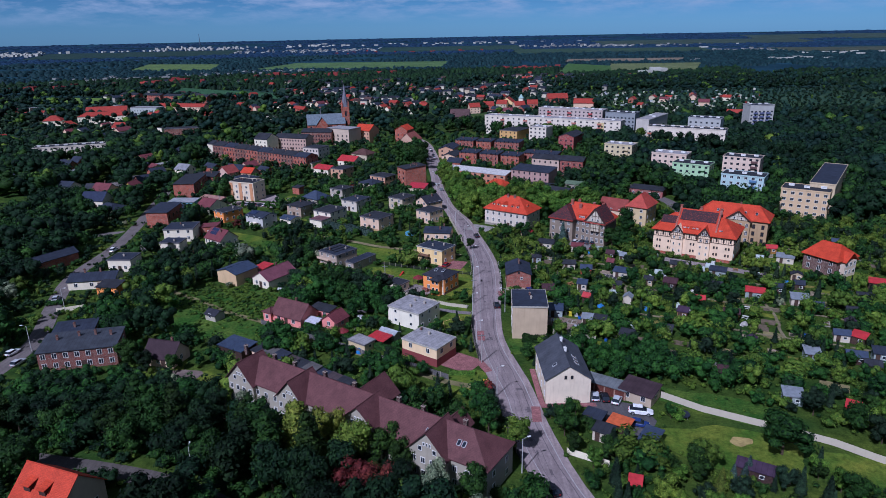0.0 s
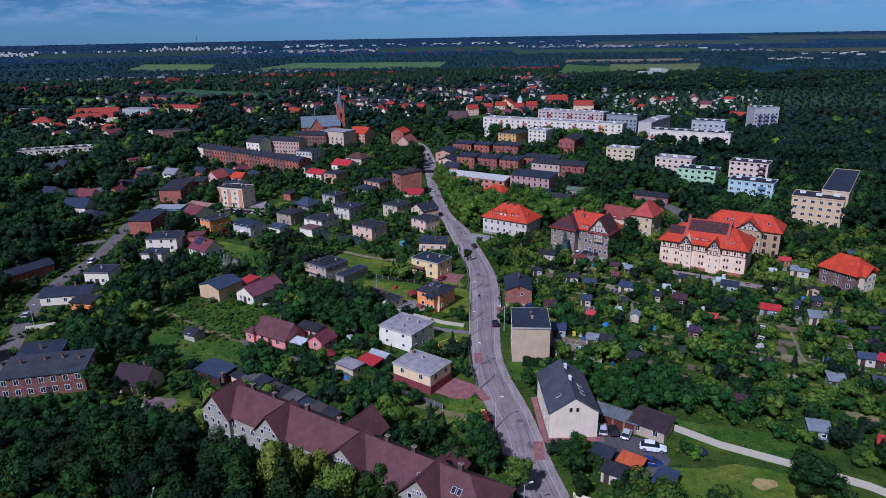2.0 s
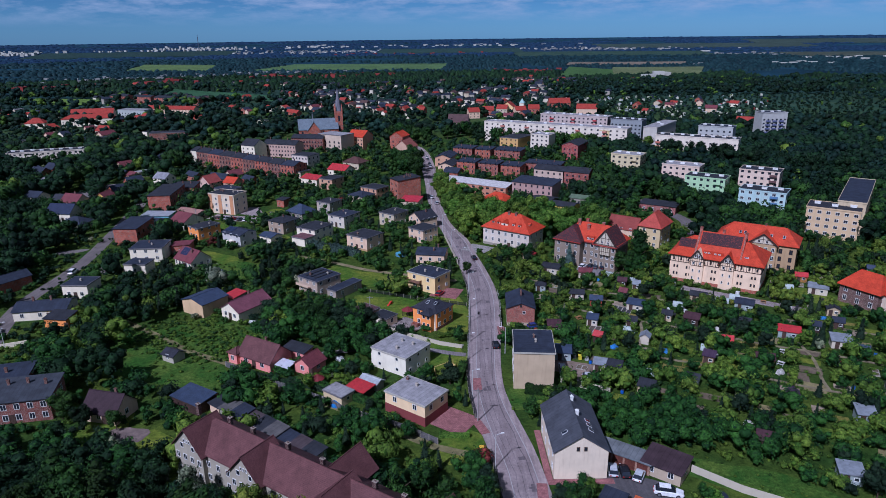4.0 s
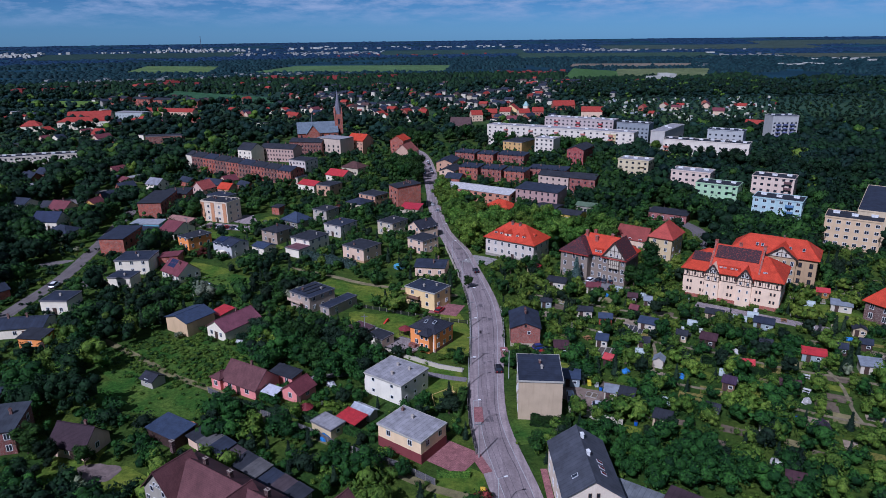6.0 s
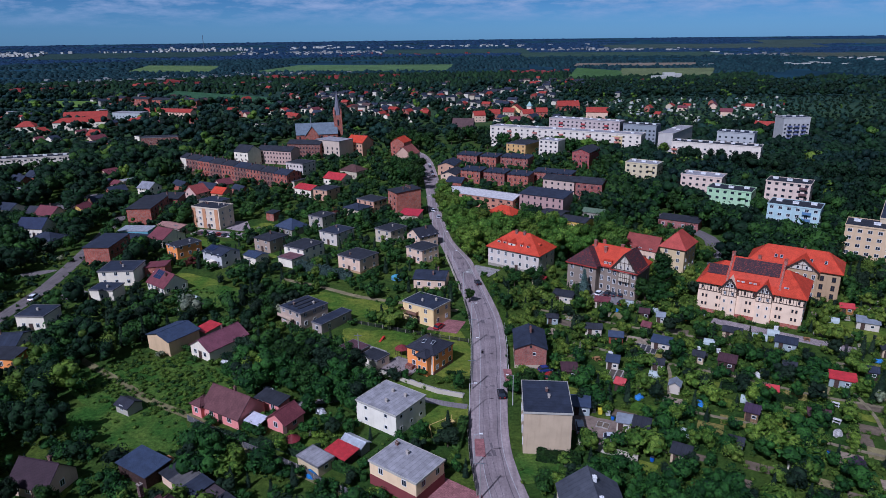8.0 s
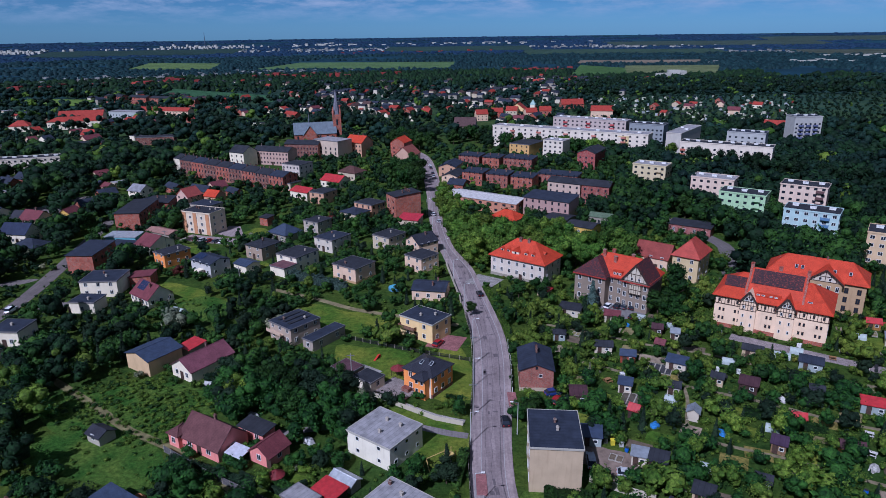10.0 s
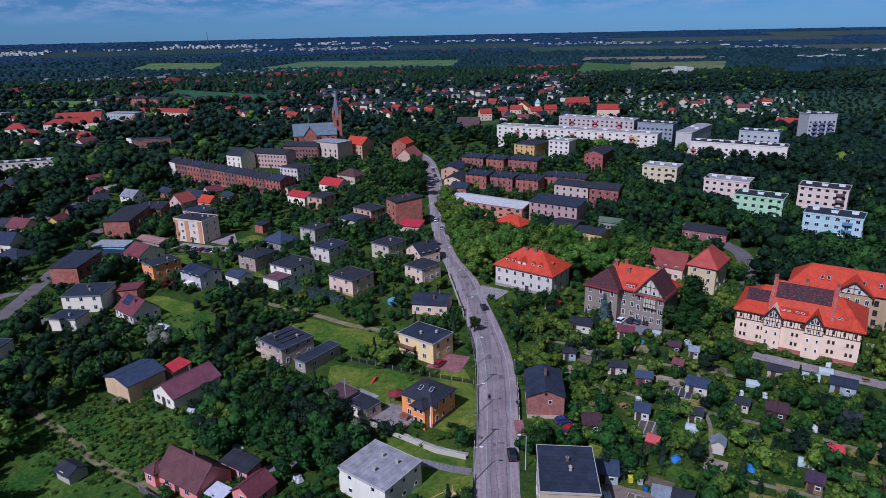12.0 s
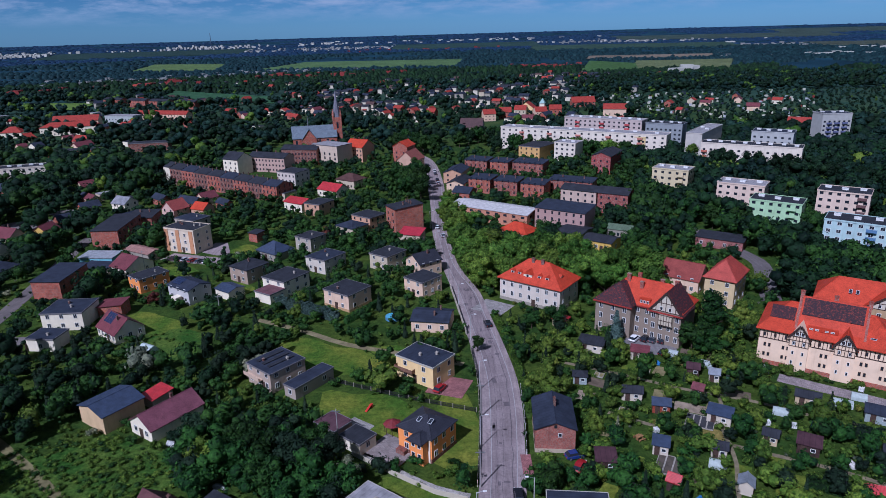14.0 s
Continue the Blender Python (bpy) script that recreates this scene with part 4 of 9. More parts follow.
for dx in (-3.4, 0.2):
    bm = bmesh.new()
    add_box(bm, dx, dx + 1.5, -3.4, -1.4, 5.3, 6.9)
    part("dormer", bm, DARK_WOOD, rh, "dark boarded dormer")
    bm = bmesh.new()
    add_prism(bm, [(dx - 0.2, -3.7), (dx + 1.7, -3.7), (dx + 1.7, -1.0), (dx - 0.2, -1.0)], [6.9, 6.9, 7.5, 7.5], [7.05, 7.05, 7.65, 7.65])
    part("dormer_roof", bm, RED, rh)
house("house", "house with a steep dark brown roof among trees", -74.5, 153.0, -15, 8.6, 7.0, 2.5, "gx", 3.2, PALE, paint("tiles", (0.04, 0.022, 0.03), 0.7), (3, 1, 1), chim=((2, 0.5),))
house("shed", "double garage with a dark blue sheet roof", -57.0, 156.3, -32, 8.6, 5.2, 2.6, "mono", 0.5, DARK_WOOD, TIN_BLUE, (0, 0, 1), category="garage", door=False)
house("shed", "small dark garden hut in the meadow", -70.4, 179.0, -30, 4.2, 3.6, 2.0, "gx", 0.9, P((0.4, 0.38, 0.36)), BLACK, (1, 0, 1), category="shed", door=False)
# ---- east side of the street
w = house("house", "white gabled house with a grey roof and skylights", 25.3, 136.3, -90, 16.0, 10.0, 6.1, "gx", 3.3, P((0.74, 0.65, 0.59)), paint("felt", (0.06, 0.064, 0.078), 0.75), (4, 0, 2), door=False)
for cx_ in (-4.6, 0.6):
    chimney(w, cx_, 0.4, 9.2, 0.9, 0.7, WHITE)
put_window(w, 8.0, -0.7, 6.1, 90, 0.6, 0.9, "d")
put_window(w, 8.0, 0.7, 6.1, 90, 0.6, 0.9, "d")
for i in range(3):
    skylight(w, 1.0 + 1.6 * i, 2.4, 8.0, -33.4)
skylight(w, 4.5, -2.6, 7.87, 33.4)
house("tenement", "narrow beige rendered house with a blank wall and dark roof", 21.7, 167.2, -95, 12.2, 9.4, 9.4, "flat", 0, P((0.5, 0.4, 0.31)), FELT_BLUE, (3, 0, 3), chim=((0.5, 0.5), (-2.0, 0.2)), category="tenement", door=False, rim=PALE_RIM)
b = house("brick_house", "old red brick house with a dark gable roof", 22.9, 202.2, -94, 11.2, 7.8, 5.4, "gx", 1.5, paint("brick", (0.33, 0.1, 0.075), 0.9), FELT_BLUE, (3, 0, 2), chim=((-1.5, 0.2), (-0.3, 0.2)), wood="d", door=False, plinth=(0.9, P((0.45, 0.38, 0.33))))
put_window(b, 5.6, 0.0, 5.6, 90, 0.6, 0.8, "d")
put_window(b, 5.6, 0.9, 3.6, 90, 0.8, 0.9, "w")
# white villa with the red mansard
rw = house("villa", "white villa with a tall red hipped roof and dormers", 29.0, 273.8, -36, 20.5, 12.0, 7.2, "hip", 5.4, P((0.6, 0.54, 0.53)), RED, (7, 3, 2), inset=7.5, over=0.7, plinth=(1.0, GREY), size=(1.0, 1.5), z0=1.9, sh=2.9)


def dormer(parent, x, y, z, w, h, d, wall, cover, rz=0):
    """A roof dormer whose window looks along -y."""
    a = part("dormer", box_bm(-w / 2, w / 2, 0, d, 0, h), wall, parent)
    a.matrix_basis = pose(x, y, z, 0, 0, rz)
    bm = bmesh.new()
    v = [bm.verts.new(p) for p in ((-w / 2 - 0.15, -0.2, h), (w / 2 + 0.15, -0.2, h), (0, -0.2, h + w * 0.45), (-w / 2 - 0.15, d, h), (w / 2 + 0.15, d, h), (0, d + 0.3, h + w * 0.45))]
    for f in ((0, 1, 2), (3, 5, 4), (0, 2, 5, 3), (1, 4, 5, 2), (0, 3, 4, 1)):
        bm.faces.new([v[i] for i in f])
    part("dormer_roof", bm, cover, a)
    put_window(a, 0, 0, 0.15, 0, min(0.9, w - 0.2), h - 0.25)


for x in (-6.6, -4.2, 2.6, 5.2):
    dormer(rw, x, -4.6, 8.3, 1.1, 1.3, 2.6, SNOW, RED)
dormer(rw, -1.2, -4.9, 8.1, 2.8, 1.4, 3.0, SNOW, RED)
dormer(rw, 8.2, -1.0, 8.2, 1.2, 1.3, 2.4, SNOW, RED, 90)
for x in (-1.6, 1.6):
    chimney(rw, x, -0.6, 12.0, 1.2, 0.9)
# solar panels
PV = paint("plain", (0.02, 0.03, 0.07), 0.15)


def panels(parent, x0, y0, z0, rx, nx, ny):
    for i in range(nx):
        for k in range(ny):
            c, s = math.cos(radians(rx)), math.sin(radians(rx))
            ob = part("solar_panel", box_bm(-0.48, 0.48, -0.78, 0.78, 0.12, 0.16), PV, parent, "dark blue solar panel")
            ob.matrix_basis = pose(x0 + 1.02 * i, y0 + 1.62 * k * c, z0 + 1.62 * k * s, rx)


panels(pv, -3.4, -1.9, 4.75, 39, 4, 2)
panels(pv2, -4.2, -2.2, 5.5, 16, 4, 2)
part("porch", box_bm(-1.0, 1.6, -6.2, -4.1, 0, 2.4), SNOW, pv2, "small white porch")
bm = bmesh.new()
add_box(bm, -4.7, 1.5, -6.2, -5.0, 2.55, 2.7)
add_box(bm, -4.7, 1.5, -6.2, -6.12, 2.7, 3.5)
part("balcony", bm, P((0.55, 0.42, 0.36)), fv, "pale rendered balcony")
for i in range(3):
    bm = bmesh.new()
    add_box(bm, -0.5, 0.5, -3.6, 3.6, 0, 0.25)
    o = part("roof_band", bm, FELT, fv)
    o.matrix_basis = pose(-2.8 + 2.2 * i, 0.4, 5.23)
# long glazed terrace of the pink house, and a metal shed by the red one
ob = thing("terrace_canopy", pose(-39.6, 171.6, 0, 0, 0, -31), "pale glazed canopy over a terrace", "canopy")
bm = bmesh.new()
add_prism(bm, [(-2.2, -1.6), (2.2, -1.6), (2.2, 1.6), (-2.2, 1.6)], [2.0, 2.0, 2.5, 2.5], [2.06, 2.06, 2.56, 2.56])
part("cover", bm, paint("plain", (0.5, 0.5, 0.56), 0.2), ob)
for x in (-2.1, 2.1):
    bm = bmesh.new()
    add_cyl(bm, (x, -1.5, 0), (x, -1.5, 2.0), 0.06, 0.06, 6)
    part("post", bm, WHITE, ob)
house("shed", "small shed with a pale ribbed metal roof", -17.2, 163.6, -36, 5.2, 2.6, 1.9, "gx", 0.6, GREY, TIN, (0, 0, 1), category="shed", door=False)
house("shed", "low workshop with a light blue painted front", -129.5, 316.0, -4, 13.0, 7.0, 3.2, "mono", 0.4, P((0.2, 0.5, 0.68)), TIN, (1, 0, 1), category="workshop", door=False)
house("shed", "cluttered workshop with a patched dark roof", -124.5, 305.5, -10, 11.0, 6.0, 2.8, "mono", 0.4, GREY, FELT_BLUE, (0, 0, 1), category="workshop", door=False)
house("shed", "long rusty-roofed shed behind the flats", -116.0, 322.0, -30, 14.0, 6.0, 3.0, "gx", 0.8, GREY, paint("metal", (0.3, 0.16, 0.13), 0.7), (0, 0, 1), category="shed", door=False)
house("annex", "brick lean-to beside the white villa", -100.8, 268.5, -87, 6.0, 7.0, 3.6, "mono", 0.5, BRICK, MAROON, (1, 1, 1), category="annex", door=False)
house("garage", "low garage with a blue metal roof", -69.5, 281.5, -36, 7.0, 6.0, 2.8, "gx", 0.8, SNOW, TIN_BLUE, (0, 1, 1), category="garage", door=False)

house("house", "white house with a dark blue gable roof", -174.5, 320.0, -8, 12.0, 9.0, 4.2, "gx", 3.4, SNOW, paint("tiles", (0.03, 0.04, 0.08)), (3, 2, 1), chim=((2, 0.5),))
house("house", "pale house with a maroon gable roof", -181.0, 342.0, -20, 10.5, 8.5, 4.0, "gx", 3.2, P((0.6, 0.5, 0.45)), MAROON, (3, 2, 1), chim=((1, 0),))
house("house", "small white house with a dark roof", -205.0, 351.0, -20, 9.0, 8.0, 4.5, "gx", 2.2, SNOW, FELT_BLUE, (2, 2, 1))
house("house", "low house with a dark hip roof beside a yard", -161.0, 305.0, -15, 11.0, 8.5, 3.2, "hip", 2.4, P((0.4, 0.36, 0.34)), FELT_BLUE, (3, 2, 1))

# grey three-storey tenement with a hipped red roof and a timbered gable
STONE = P((0.25, 0.205, 0.185))
WRECK2 = paint("wrecked", (0.42, 0.06, 0.04), 0.8)
g = house("tenement", "brown-grey stone tenement with a red tiled roof and timbered gable", 56.0, 251.5, -38, 21.5, 11.0, 9.2, "hip", 5.2, STONE, RED, (0, 2, 3), inset=5.5, over=0.6, z0=1.2, sh=2.9, size=(1.0, 1.6), category="tenement", door=True)
windows(g, 21.5, 11.0, "f", 4, 3, 1.2, 2.9, (1.0, 1.6), span=10, mid=0.5)


def wing(parent, x0, x1, y0, y1, h, rh, wall, cover, timber=True, hipped=0.0, wins=(2, 3), z0=1.2, sh=2.9, size=(1.0, 1.6)):
    """A front wing of a larger house, gabled towards the front (-y), or hipped."""
    w, d, cx, cy = x1 - x0, y1 - y0, (x0 + x1) / 2, (y0 + y1) / 2
    kind = "hip" if hipped else "gy"
    a = part("wing", wall_bm("hip" if hipped else "gy", w, d, h, rh), wall, parent)
    a.matrix_basis = pose(cx, cy, 0)
    r = part("wing_roof", roof_bm(kind, w, d, h, rh, 0.5, hipped or None), cover, parent)
    r.matrix_basis = pose(cx, cy, 0)
    if timber:
        bm = bmesh.new()
        for i in range(7):
            x = (i / 6 - 0.5) * (w - 0.5)
            top = h + rh * (1 - abs(x) / (w / 2)) - 0.3
            if top > h + 0.2:
                add_box(bm, x - 0.09, x + 0.09, -d / 2 - 0.06, -d / 2 - 0.003, h, top)
        for z, k in ((h, 1.0), (h + rh * 0.42, 0.56)):
            add_box(bm, -w / 2 * k, w / 2 * k, -d / 2 - 0.075, -d / 2 - 0.003, z, z + 0.18)
        slope = math.atan2(rh, w / 2)
        run = math.hypot(rh, w / 2) + 0.5
        for side in (-1, 1):
            m = pose(side * w / 2, 0, h, 0, -math.degrees(slope) if side < 0 else math.degrees(slope) + 180, 0)
            add_box(bm, -0.5, run - 0.5, -d / 2 - 0.55, -d / 2 - 0.42, -0.12 if side < 0 else -0.28, 0.28 if side < 0 else 0.12, m)
        part("timber_frame", bm, DARK_WOOD, a, "dark timber framing")
        part("gable_infill", timber_infill(w, d, h, rh), P((0.55, 0.5, 0.47)), a)
        put_window(a, -w * 0.14, -d / 2 - 0.02, h + 0.35, 0, 0.8, 1.0)
        put_window(a, w * 0.14, -d / 2 - 0.02, h + 0.35, 0, 0.8, 1.0)
    if wins[0]:
        windows(a, w, d, "f", wins[0], wins[1], z0, sh, size)
    return a


def timber_infill(w, d, h, rh):
    bm = bmesh.new()
    v = [bm.verts.new(p) for p in ((-w / 2 + 0.05, -d / 2 - 0.004, h), (w / 2 - 0.05, -d / 2 - 0.004, h), (0, -d / 2 - 0.004, h + rh - 0.05), (-w / 2 + 0.05, -d / 2 - 0.03, h), (w / 2 - 0.05, -d / 2 - 0.03, h), (0, -d / 2 - 0.03, h + rh - 0.05))]
    for f in ((0, 1, 2), (5, 4, 3), (0, 3, 4, 1), (1, 4, 5, 2), (2, 5, 3, 0)):
        bm.faces.new([v[i] for i in f])
    bmesh.ops.recalc_face_normals(bm, faces=bm.faces)
    return bm


WRECK = paint("wrecked", (0.36, 0.08, 0.06), 0.8)
wing(g, -11.5, -1.5, -8.5, 2, 9.2, 4.6, STONE, WRECK2, False, 4.5, (3, 3))
wing(g, 3.0, 11.2, -6.7, 2, 9.2, 5.4, STONE, WRECK2, True, 0.0, (4, 3))
t = house("tenement", "tall narrow cream house with a half-hipped red roof", 84.4, 270.4, -38, 8.5, 12.0, 8.6, "hip", 5.0, P((0.58, 0.46, 0.3)), paint("tiles", (0.42, 0.07, 0.05), 0.6), (2, 3, 3), inset=4.4, over=0.6, category="tenement", door=False)

# eaves, ridges, chimneys and a dormer of the stone tenement
for x0, x1, y in ((-12.0, -1.0, -9.05), (-1.0, 3.0, -6.05), (2.5, 11.7, -7.25)):
    part("eaves", box_bm(x0, x1, y - 0.12, y + 0.1, 8.75, 9.12), paint("tiles", (0.36, 0.05, 0.04), 0.6), g, "red eaves band")
for cx, cy, cz, ch in ((-5.5, -1.0, 13.6, 1.8), (-3.2, 0.8, 13.8, 1.6), (-1.4, -2.0, 12.4, 1.8), (3.2, 0.5, 14.0, 1.0), (6.8, 1.2, 13.8, 1.2)):
    chimney(g, cx, cy, cz, ch, 1.0, paint("brick", (0.34, 0.07, 0.05)))
part("dormer", box_bm(-0.6, 2.4, -5.4, -2.5, 9.3, 10.9), RED, g, "red tile-hung dormer")
for dx in (0.0, 0.9, 1.8):
    put_window(g, dx, -5.42, 9.7, 0, 0.6, 0.8)
part("bay", box_bm(5.6, 9.2, -7.4, -6.7, 5.6, 8.6), P((0.5, 0.45, 0.4)), g, "timbered oriel under the gable")
bm = bmesh.new()
for i in range(6):
    add_box(bm, 5.6 + 0.7 * i - 0.06, 5.6 + 0.7 * i + 0.06, -7.48, -7.403, 5.6, 8.6)
for z in (5.6, 6.9, 8.45):
    add_box(bm, 5.55, 9.25, -7.5, -7.403, z, z + 0.14)
part("timber_frame", bm, DARK_WOOD, g, "dark timber framing")

# the school
s = house("school", "large cream school with red roof and timbered upper floor", 93.4, 231.2, -33, 28.0, 16.0, 9.4, "hip", 4.9, P((0.78, 0.6, 0.49)), RED, (0, 4, 3), inset=6.0, over=0.8, category="school", door=False, plinth=(1.1, BRICK), z0=1.8, sh=2.6, size=(0.8, 1.4))
for k in range(7):
    for dx in (-0.5, 0.5):
        windows(s, 28, 16, "f", 1, 2, 2.2, 2.5, (0.55, 0.95), wood="d", span=1, mid=-12 + 4 * k + dx)
windows(s, 28, 16, "f", 12, 1, 7.4, 2.6, (0.6, 1.0), wood="d")
bm = bmesh.new()
for i in range(34):
    x = -13.9 + 27.8 * i / 33
    add_box(bm, x - 0.08, x + 0.08, -8.09, -8.003, 6.9, 9.3)
for z in (6.8, 8.9):
    add_box(bm, -14.0, 14.0, -8.12, -8.003, z, z + 0.16)
part("timber_frame", bm, DARK_WOOD, s, "dark timber framing of the top floor")
bm = bmesh.new()
for i in range(20):
    y = -7.9 + 15.8 * i / 19
    add_box(bm, 14.003, 14.09, y - 0.08, y + 0.08, 6.9, 9.3)
for z in (6.8, 8.9):
    add_box(bm, 14.003, 14.12, -8.0, 8.0, z, z + 0.16)
part("timber_frame", bm, DARK_WOOD, s)
for x in (-5.3, 4.0):
    wing(s, x - 2.1, x + 2.1, -8.9, -2.0, 9.0, 3.0, P((0.78, 0.6, 0.49)), RED, True, 0.0, (2, 3), 1.9, 2.5, (0.55, 0.95))
    bm = bmesh.new()
    for i in range(7):
        add_box(bm, x - 2.0 + 4.0 * i / 6 - 0.07, x - 2.0 + 4.0 * i / 6 + 0.07, -8.97, -8.903, 6.6, 8.95)
    for z in (6.5, 8.0):
        add_box(bm, x - 2.1, x + 2.1, -8.99, -8.903, z, z + 0.14)
    part("timber_frame", bm, DARK_WOOD, s)
# the taller middle of the roof: red below, lost and slipped tiles above
part("attic_wall", wall_bm("gx", 14.0, 15.4, 9.4, 6.6), BRICK, s)
r = part("attic_roof", roof_bm("gx", 13.4, 15.4, 9.4, 6.6, 0.2), RED, s)
s.children[-2].matrix_basis = pose(0.4, 0, 0)
r.matrix_basis = pose(0.4, 0, 0)
o = part("old_tiles", box_bm(-6.3, 6.3, 0, 4.7, 0.22, 0.3), WRECK, s, "old dark roof with slipped tiles")
o.matrix_basis = pose(0.4, -3.85, 12.75, 40.6)
o = part("old_tiles", box_bm(-2.9, 2.4, 0, 4.0, 0.03, 0.12), WRECK, s)
o.matrix_basis = pose(-9.6, -5.2, 11.4, 30)
for x in (-6.6, 7.4):
    o = part("fire_wall", wall_bm("gx", 0.5, 15.6, 9.7, 7.1), paint("brick", (0.3, 0.07, 0.05), 0.9), s, "red brick end wall above the roof")
    o.matrix_basis = pose(x, 0, 0)
for x in (-6.6, 0.5, 7.4):
    chimney(s, x, 0.4, 16.4, 0.9, 0.9, paint("brick", (0.3, 0.07, 0.05), 0.9))
part("dormer_band", box_bm(-4.2, 2.2, -7.0, -5.2, 10.5, 11.3), RED, s, "low tiled dormer band")
for x in (-3.4, -2.2, -0.2, 1.0):
    put_window(s, x, -7.0, 10.75, 0, 0.8, 0.4)
skylight(s, 9.0, -6.0, 10.9, 36.0, 0, 1.2, 0.5)

s2 = house("school", "rear school wing with a bright red roof and skylights", 114.0, 247.5, -33, 26.0, 12.0, 9.6, "hip", 4.6, P((0.42, 0.3, 0.2)), RED, (8, 4, 3), inset=5.0, over=0.7, category="school", door=False, size=(1.1, 1.7), wood="d", chim=((-8, 0), (2, 0)))
wing(s2, -2, 7, -8.0, -2, 9.6, 3.6, P((0.42, 0.3, 0.2)), RED, True, 0.0, (4, 3))
for x in (-5.5, -3.9, 4.5, 8.5):
    skylight(s2, x, -4.2, 11.9, 35)

bv = house("villa", "brown brick villa with a red half-hipped roof", 130.5, 209.0, -62, 11.5, 11.0, 5.8, "hip", 4.2, paint("brick", (0.14, 0.075, 0.07), 0.9), RED, (3, 2, 2), inset=3.2, over=0.7, size=(1.2, 1.7), door=False)
part("bay", box_bm(5.0, 7.2, -3.2, 3.2, 0, 5.4), P((0.6, 0.5, 0.46)), bv, "cream rendered bay")
r = part("bay_roof", roof_bm("gx", 4.4, 6.4, 5.6, 2.6, 0.4), RED, bv)
r.matrix_basis = pose(5.2, 0, 0)
windows(bv, 14.4, 6.4, "r", 3, 2, 1.0, 2.6, (1.2, 1.5))


RED2 = paint("tiles", (0.34, 0.05, 0.035), 0.6)


# ---- blocks of flats
def block(label, x, y, rot, w, d, h, wall, n, ns, st, cover=None, z0=1.4, sh=2.8, balc=(), size=(1.5, 1.3), band=None, vents=True):
    ob = house("apartment_block", label, x, y, rot, w, d, h, "flat", 0, wall, cover or FELT, (n, ns, st), category="apartment building", z0=z0, sh=sh, size=size, door=False, group="blocks of flats")
    rf = [c for c in ob.children if c.name.startswith("roof")][0]
    m = max(2, min(8, int(w / 5))) if vents else 0
    for i in range(m):
        bm = bmesh.new()
        add_box(bm, -1.1, 1.1, -0.7, 0.7, 0, 0.7)
        add_box(bm, -1.2, 1.2, -0.8, 0.8, 0.7, 0.82)
        v = part("roof_vent", bm, WHITE, rf)
        v.matrix_basis = pose(-w / 2 + w * (i + 0.5) / m, d * 0.08 * (-1) ** i, h + 0.3)
    for bx in balc:
        for k in range(st):
            bm = bmesh.new()
            z = z0 + k * sh - 0.9
            add_box(bm, bx - 1.6, bx + 1.6, -d / 2 - 1.1, -d / 2, z, z + 0.15)
            add_box(bm, bx - 1.6, bx + 1.6, -d / 2 - 1.1, -d / 2 - 1.03, z + 0.15, z + 1.1)
            add_box(bm, bx - 1.6, bx - 1.53, -d / 2 - 1.03, -d / 2, z + 0.15, z + 1.1)
            add_box(bm, bx + 1.53, bx + 1.6, -d / 2 - 1.03, -d / 2, z + 0.15, z + 1.1)
            part("balcony", bm, band or wall, ob)
    return ob


BLK_P, BLK_W = P((0.66, 0.53, 0.5)), P((0.7, 0.64, 0.62))
block("pale pink five-storey block with dark balconies", 161.8, 346.5, -35, 18.5, 11, 14, BLK_P, 6, 2, 5, FELT, balc=(6.5,), band=paint("plain", (0.12, 0.06, 0.06)))
block("light blue five-storey block of flats", 147.9, 313.5, -36, 19.5, 11, 11.5, SKY, 6, 2, 4, FELT, balc=(5,), band=paint("plain", (0.1, 0.2, 0.35)))
block("mint green four-storey block of flats", 134.0, 344.0, -35, 19.0, 11, 11.5, MINT, 6, 2, 4, FELT, balc=(6,))
block("pale pink four-storey block of flats", 132.2, 373.0, -34, 19.5, 11, 12, BLK_P, 6, 2, 4, FELT_LIGHT, balc=(6,))
block("cream four-storey block of flats", 112.4, 407.5, -34, 17.5, 11, 12, P((0.6, 0.52, 0.38)), 5, 3, 4, FELT_LIGHT, balc=(5,))
block("cream block with a dark flat roof", 160.0, 279.5, -35, 19, 12, 12, P((0.6, 0.45, 0.32)), 6, 2, 4, FELT)
block("cream higher block with a dark flat roof", 181.0, 299.0, 54, 52, 10, 14, P((0.56, 0.46, 0.35)), 0, 3, 5, FELT_BLUE, vents=False)
block("very long white block of flats with red balconies", 88.0, 520.0, -30, 112, 12, 15, BLK_W, 24, 3, 5, FELT_LIGHT, balc=(-40, -20, 0, 20, 40), band=P((0.5, 0.2, 0.18)))
block("long grey-pink block with red windows bands", 110.5, 552.0, -33, 56, 12, 18, P((0.5, 0.42, 0.45)), 16, 3, 6, FELT_LIGHT, balc=(-18, 0, 18), band=P((0.45, 0.08, 0.1)))
block("grey-blue end block of flats", 146, 528, -33, 24, 12, 17, P((0.26, 0.29, 0.36)), 8, 3, 5, FELT)
block("white block of flats with grey balconies", 75.5, 495.0, -33, 14, 12, 11.5, BLK_W, 4, 4, 4, FELT_LIGHT)
block("white and yellow block of flats", 120.0, 503.5, -33, 16, 15, 13, P((0.62, 0.5, 0.3)), 5, 4, 4, FELT)
block("pale grey tower block with a blank end wall", 160.5, 498.0, -36, 9.5, 44, 17, P((0.5, 0.48, 0.5)), 0, 12, 5, FELT_LIGHT)
block("long white block with flat roof behind trees", 172.0, 457.0, -31, 52, 11, 14, BLK_W, 14, 2, 4, FELT, balc=(-24,), band=P((0.45, 0.15, 0.12)))
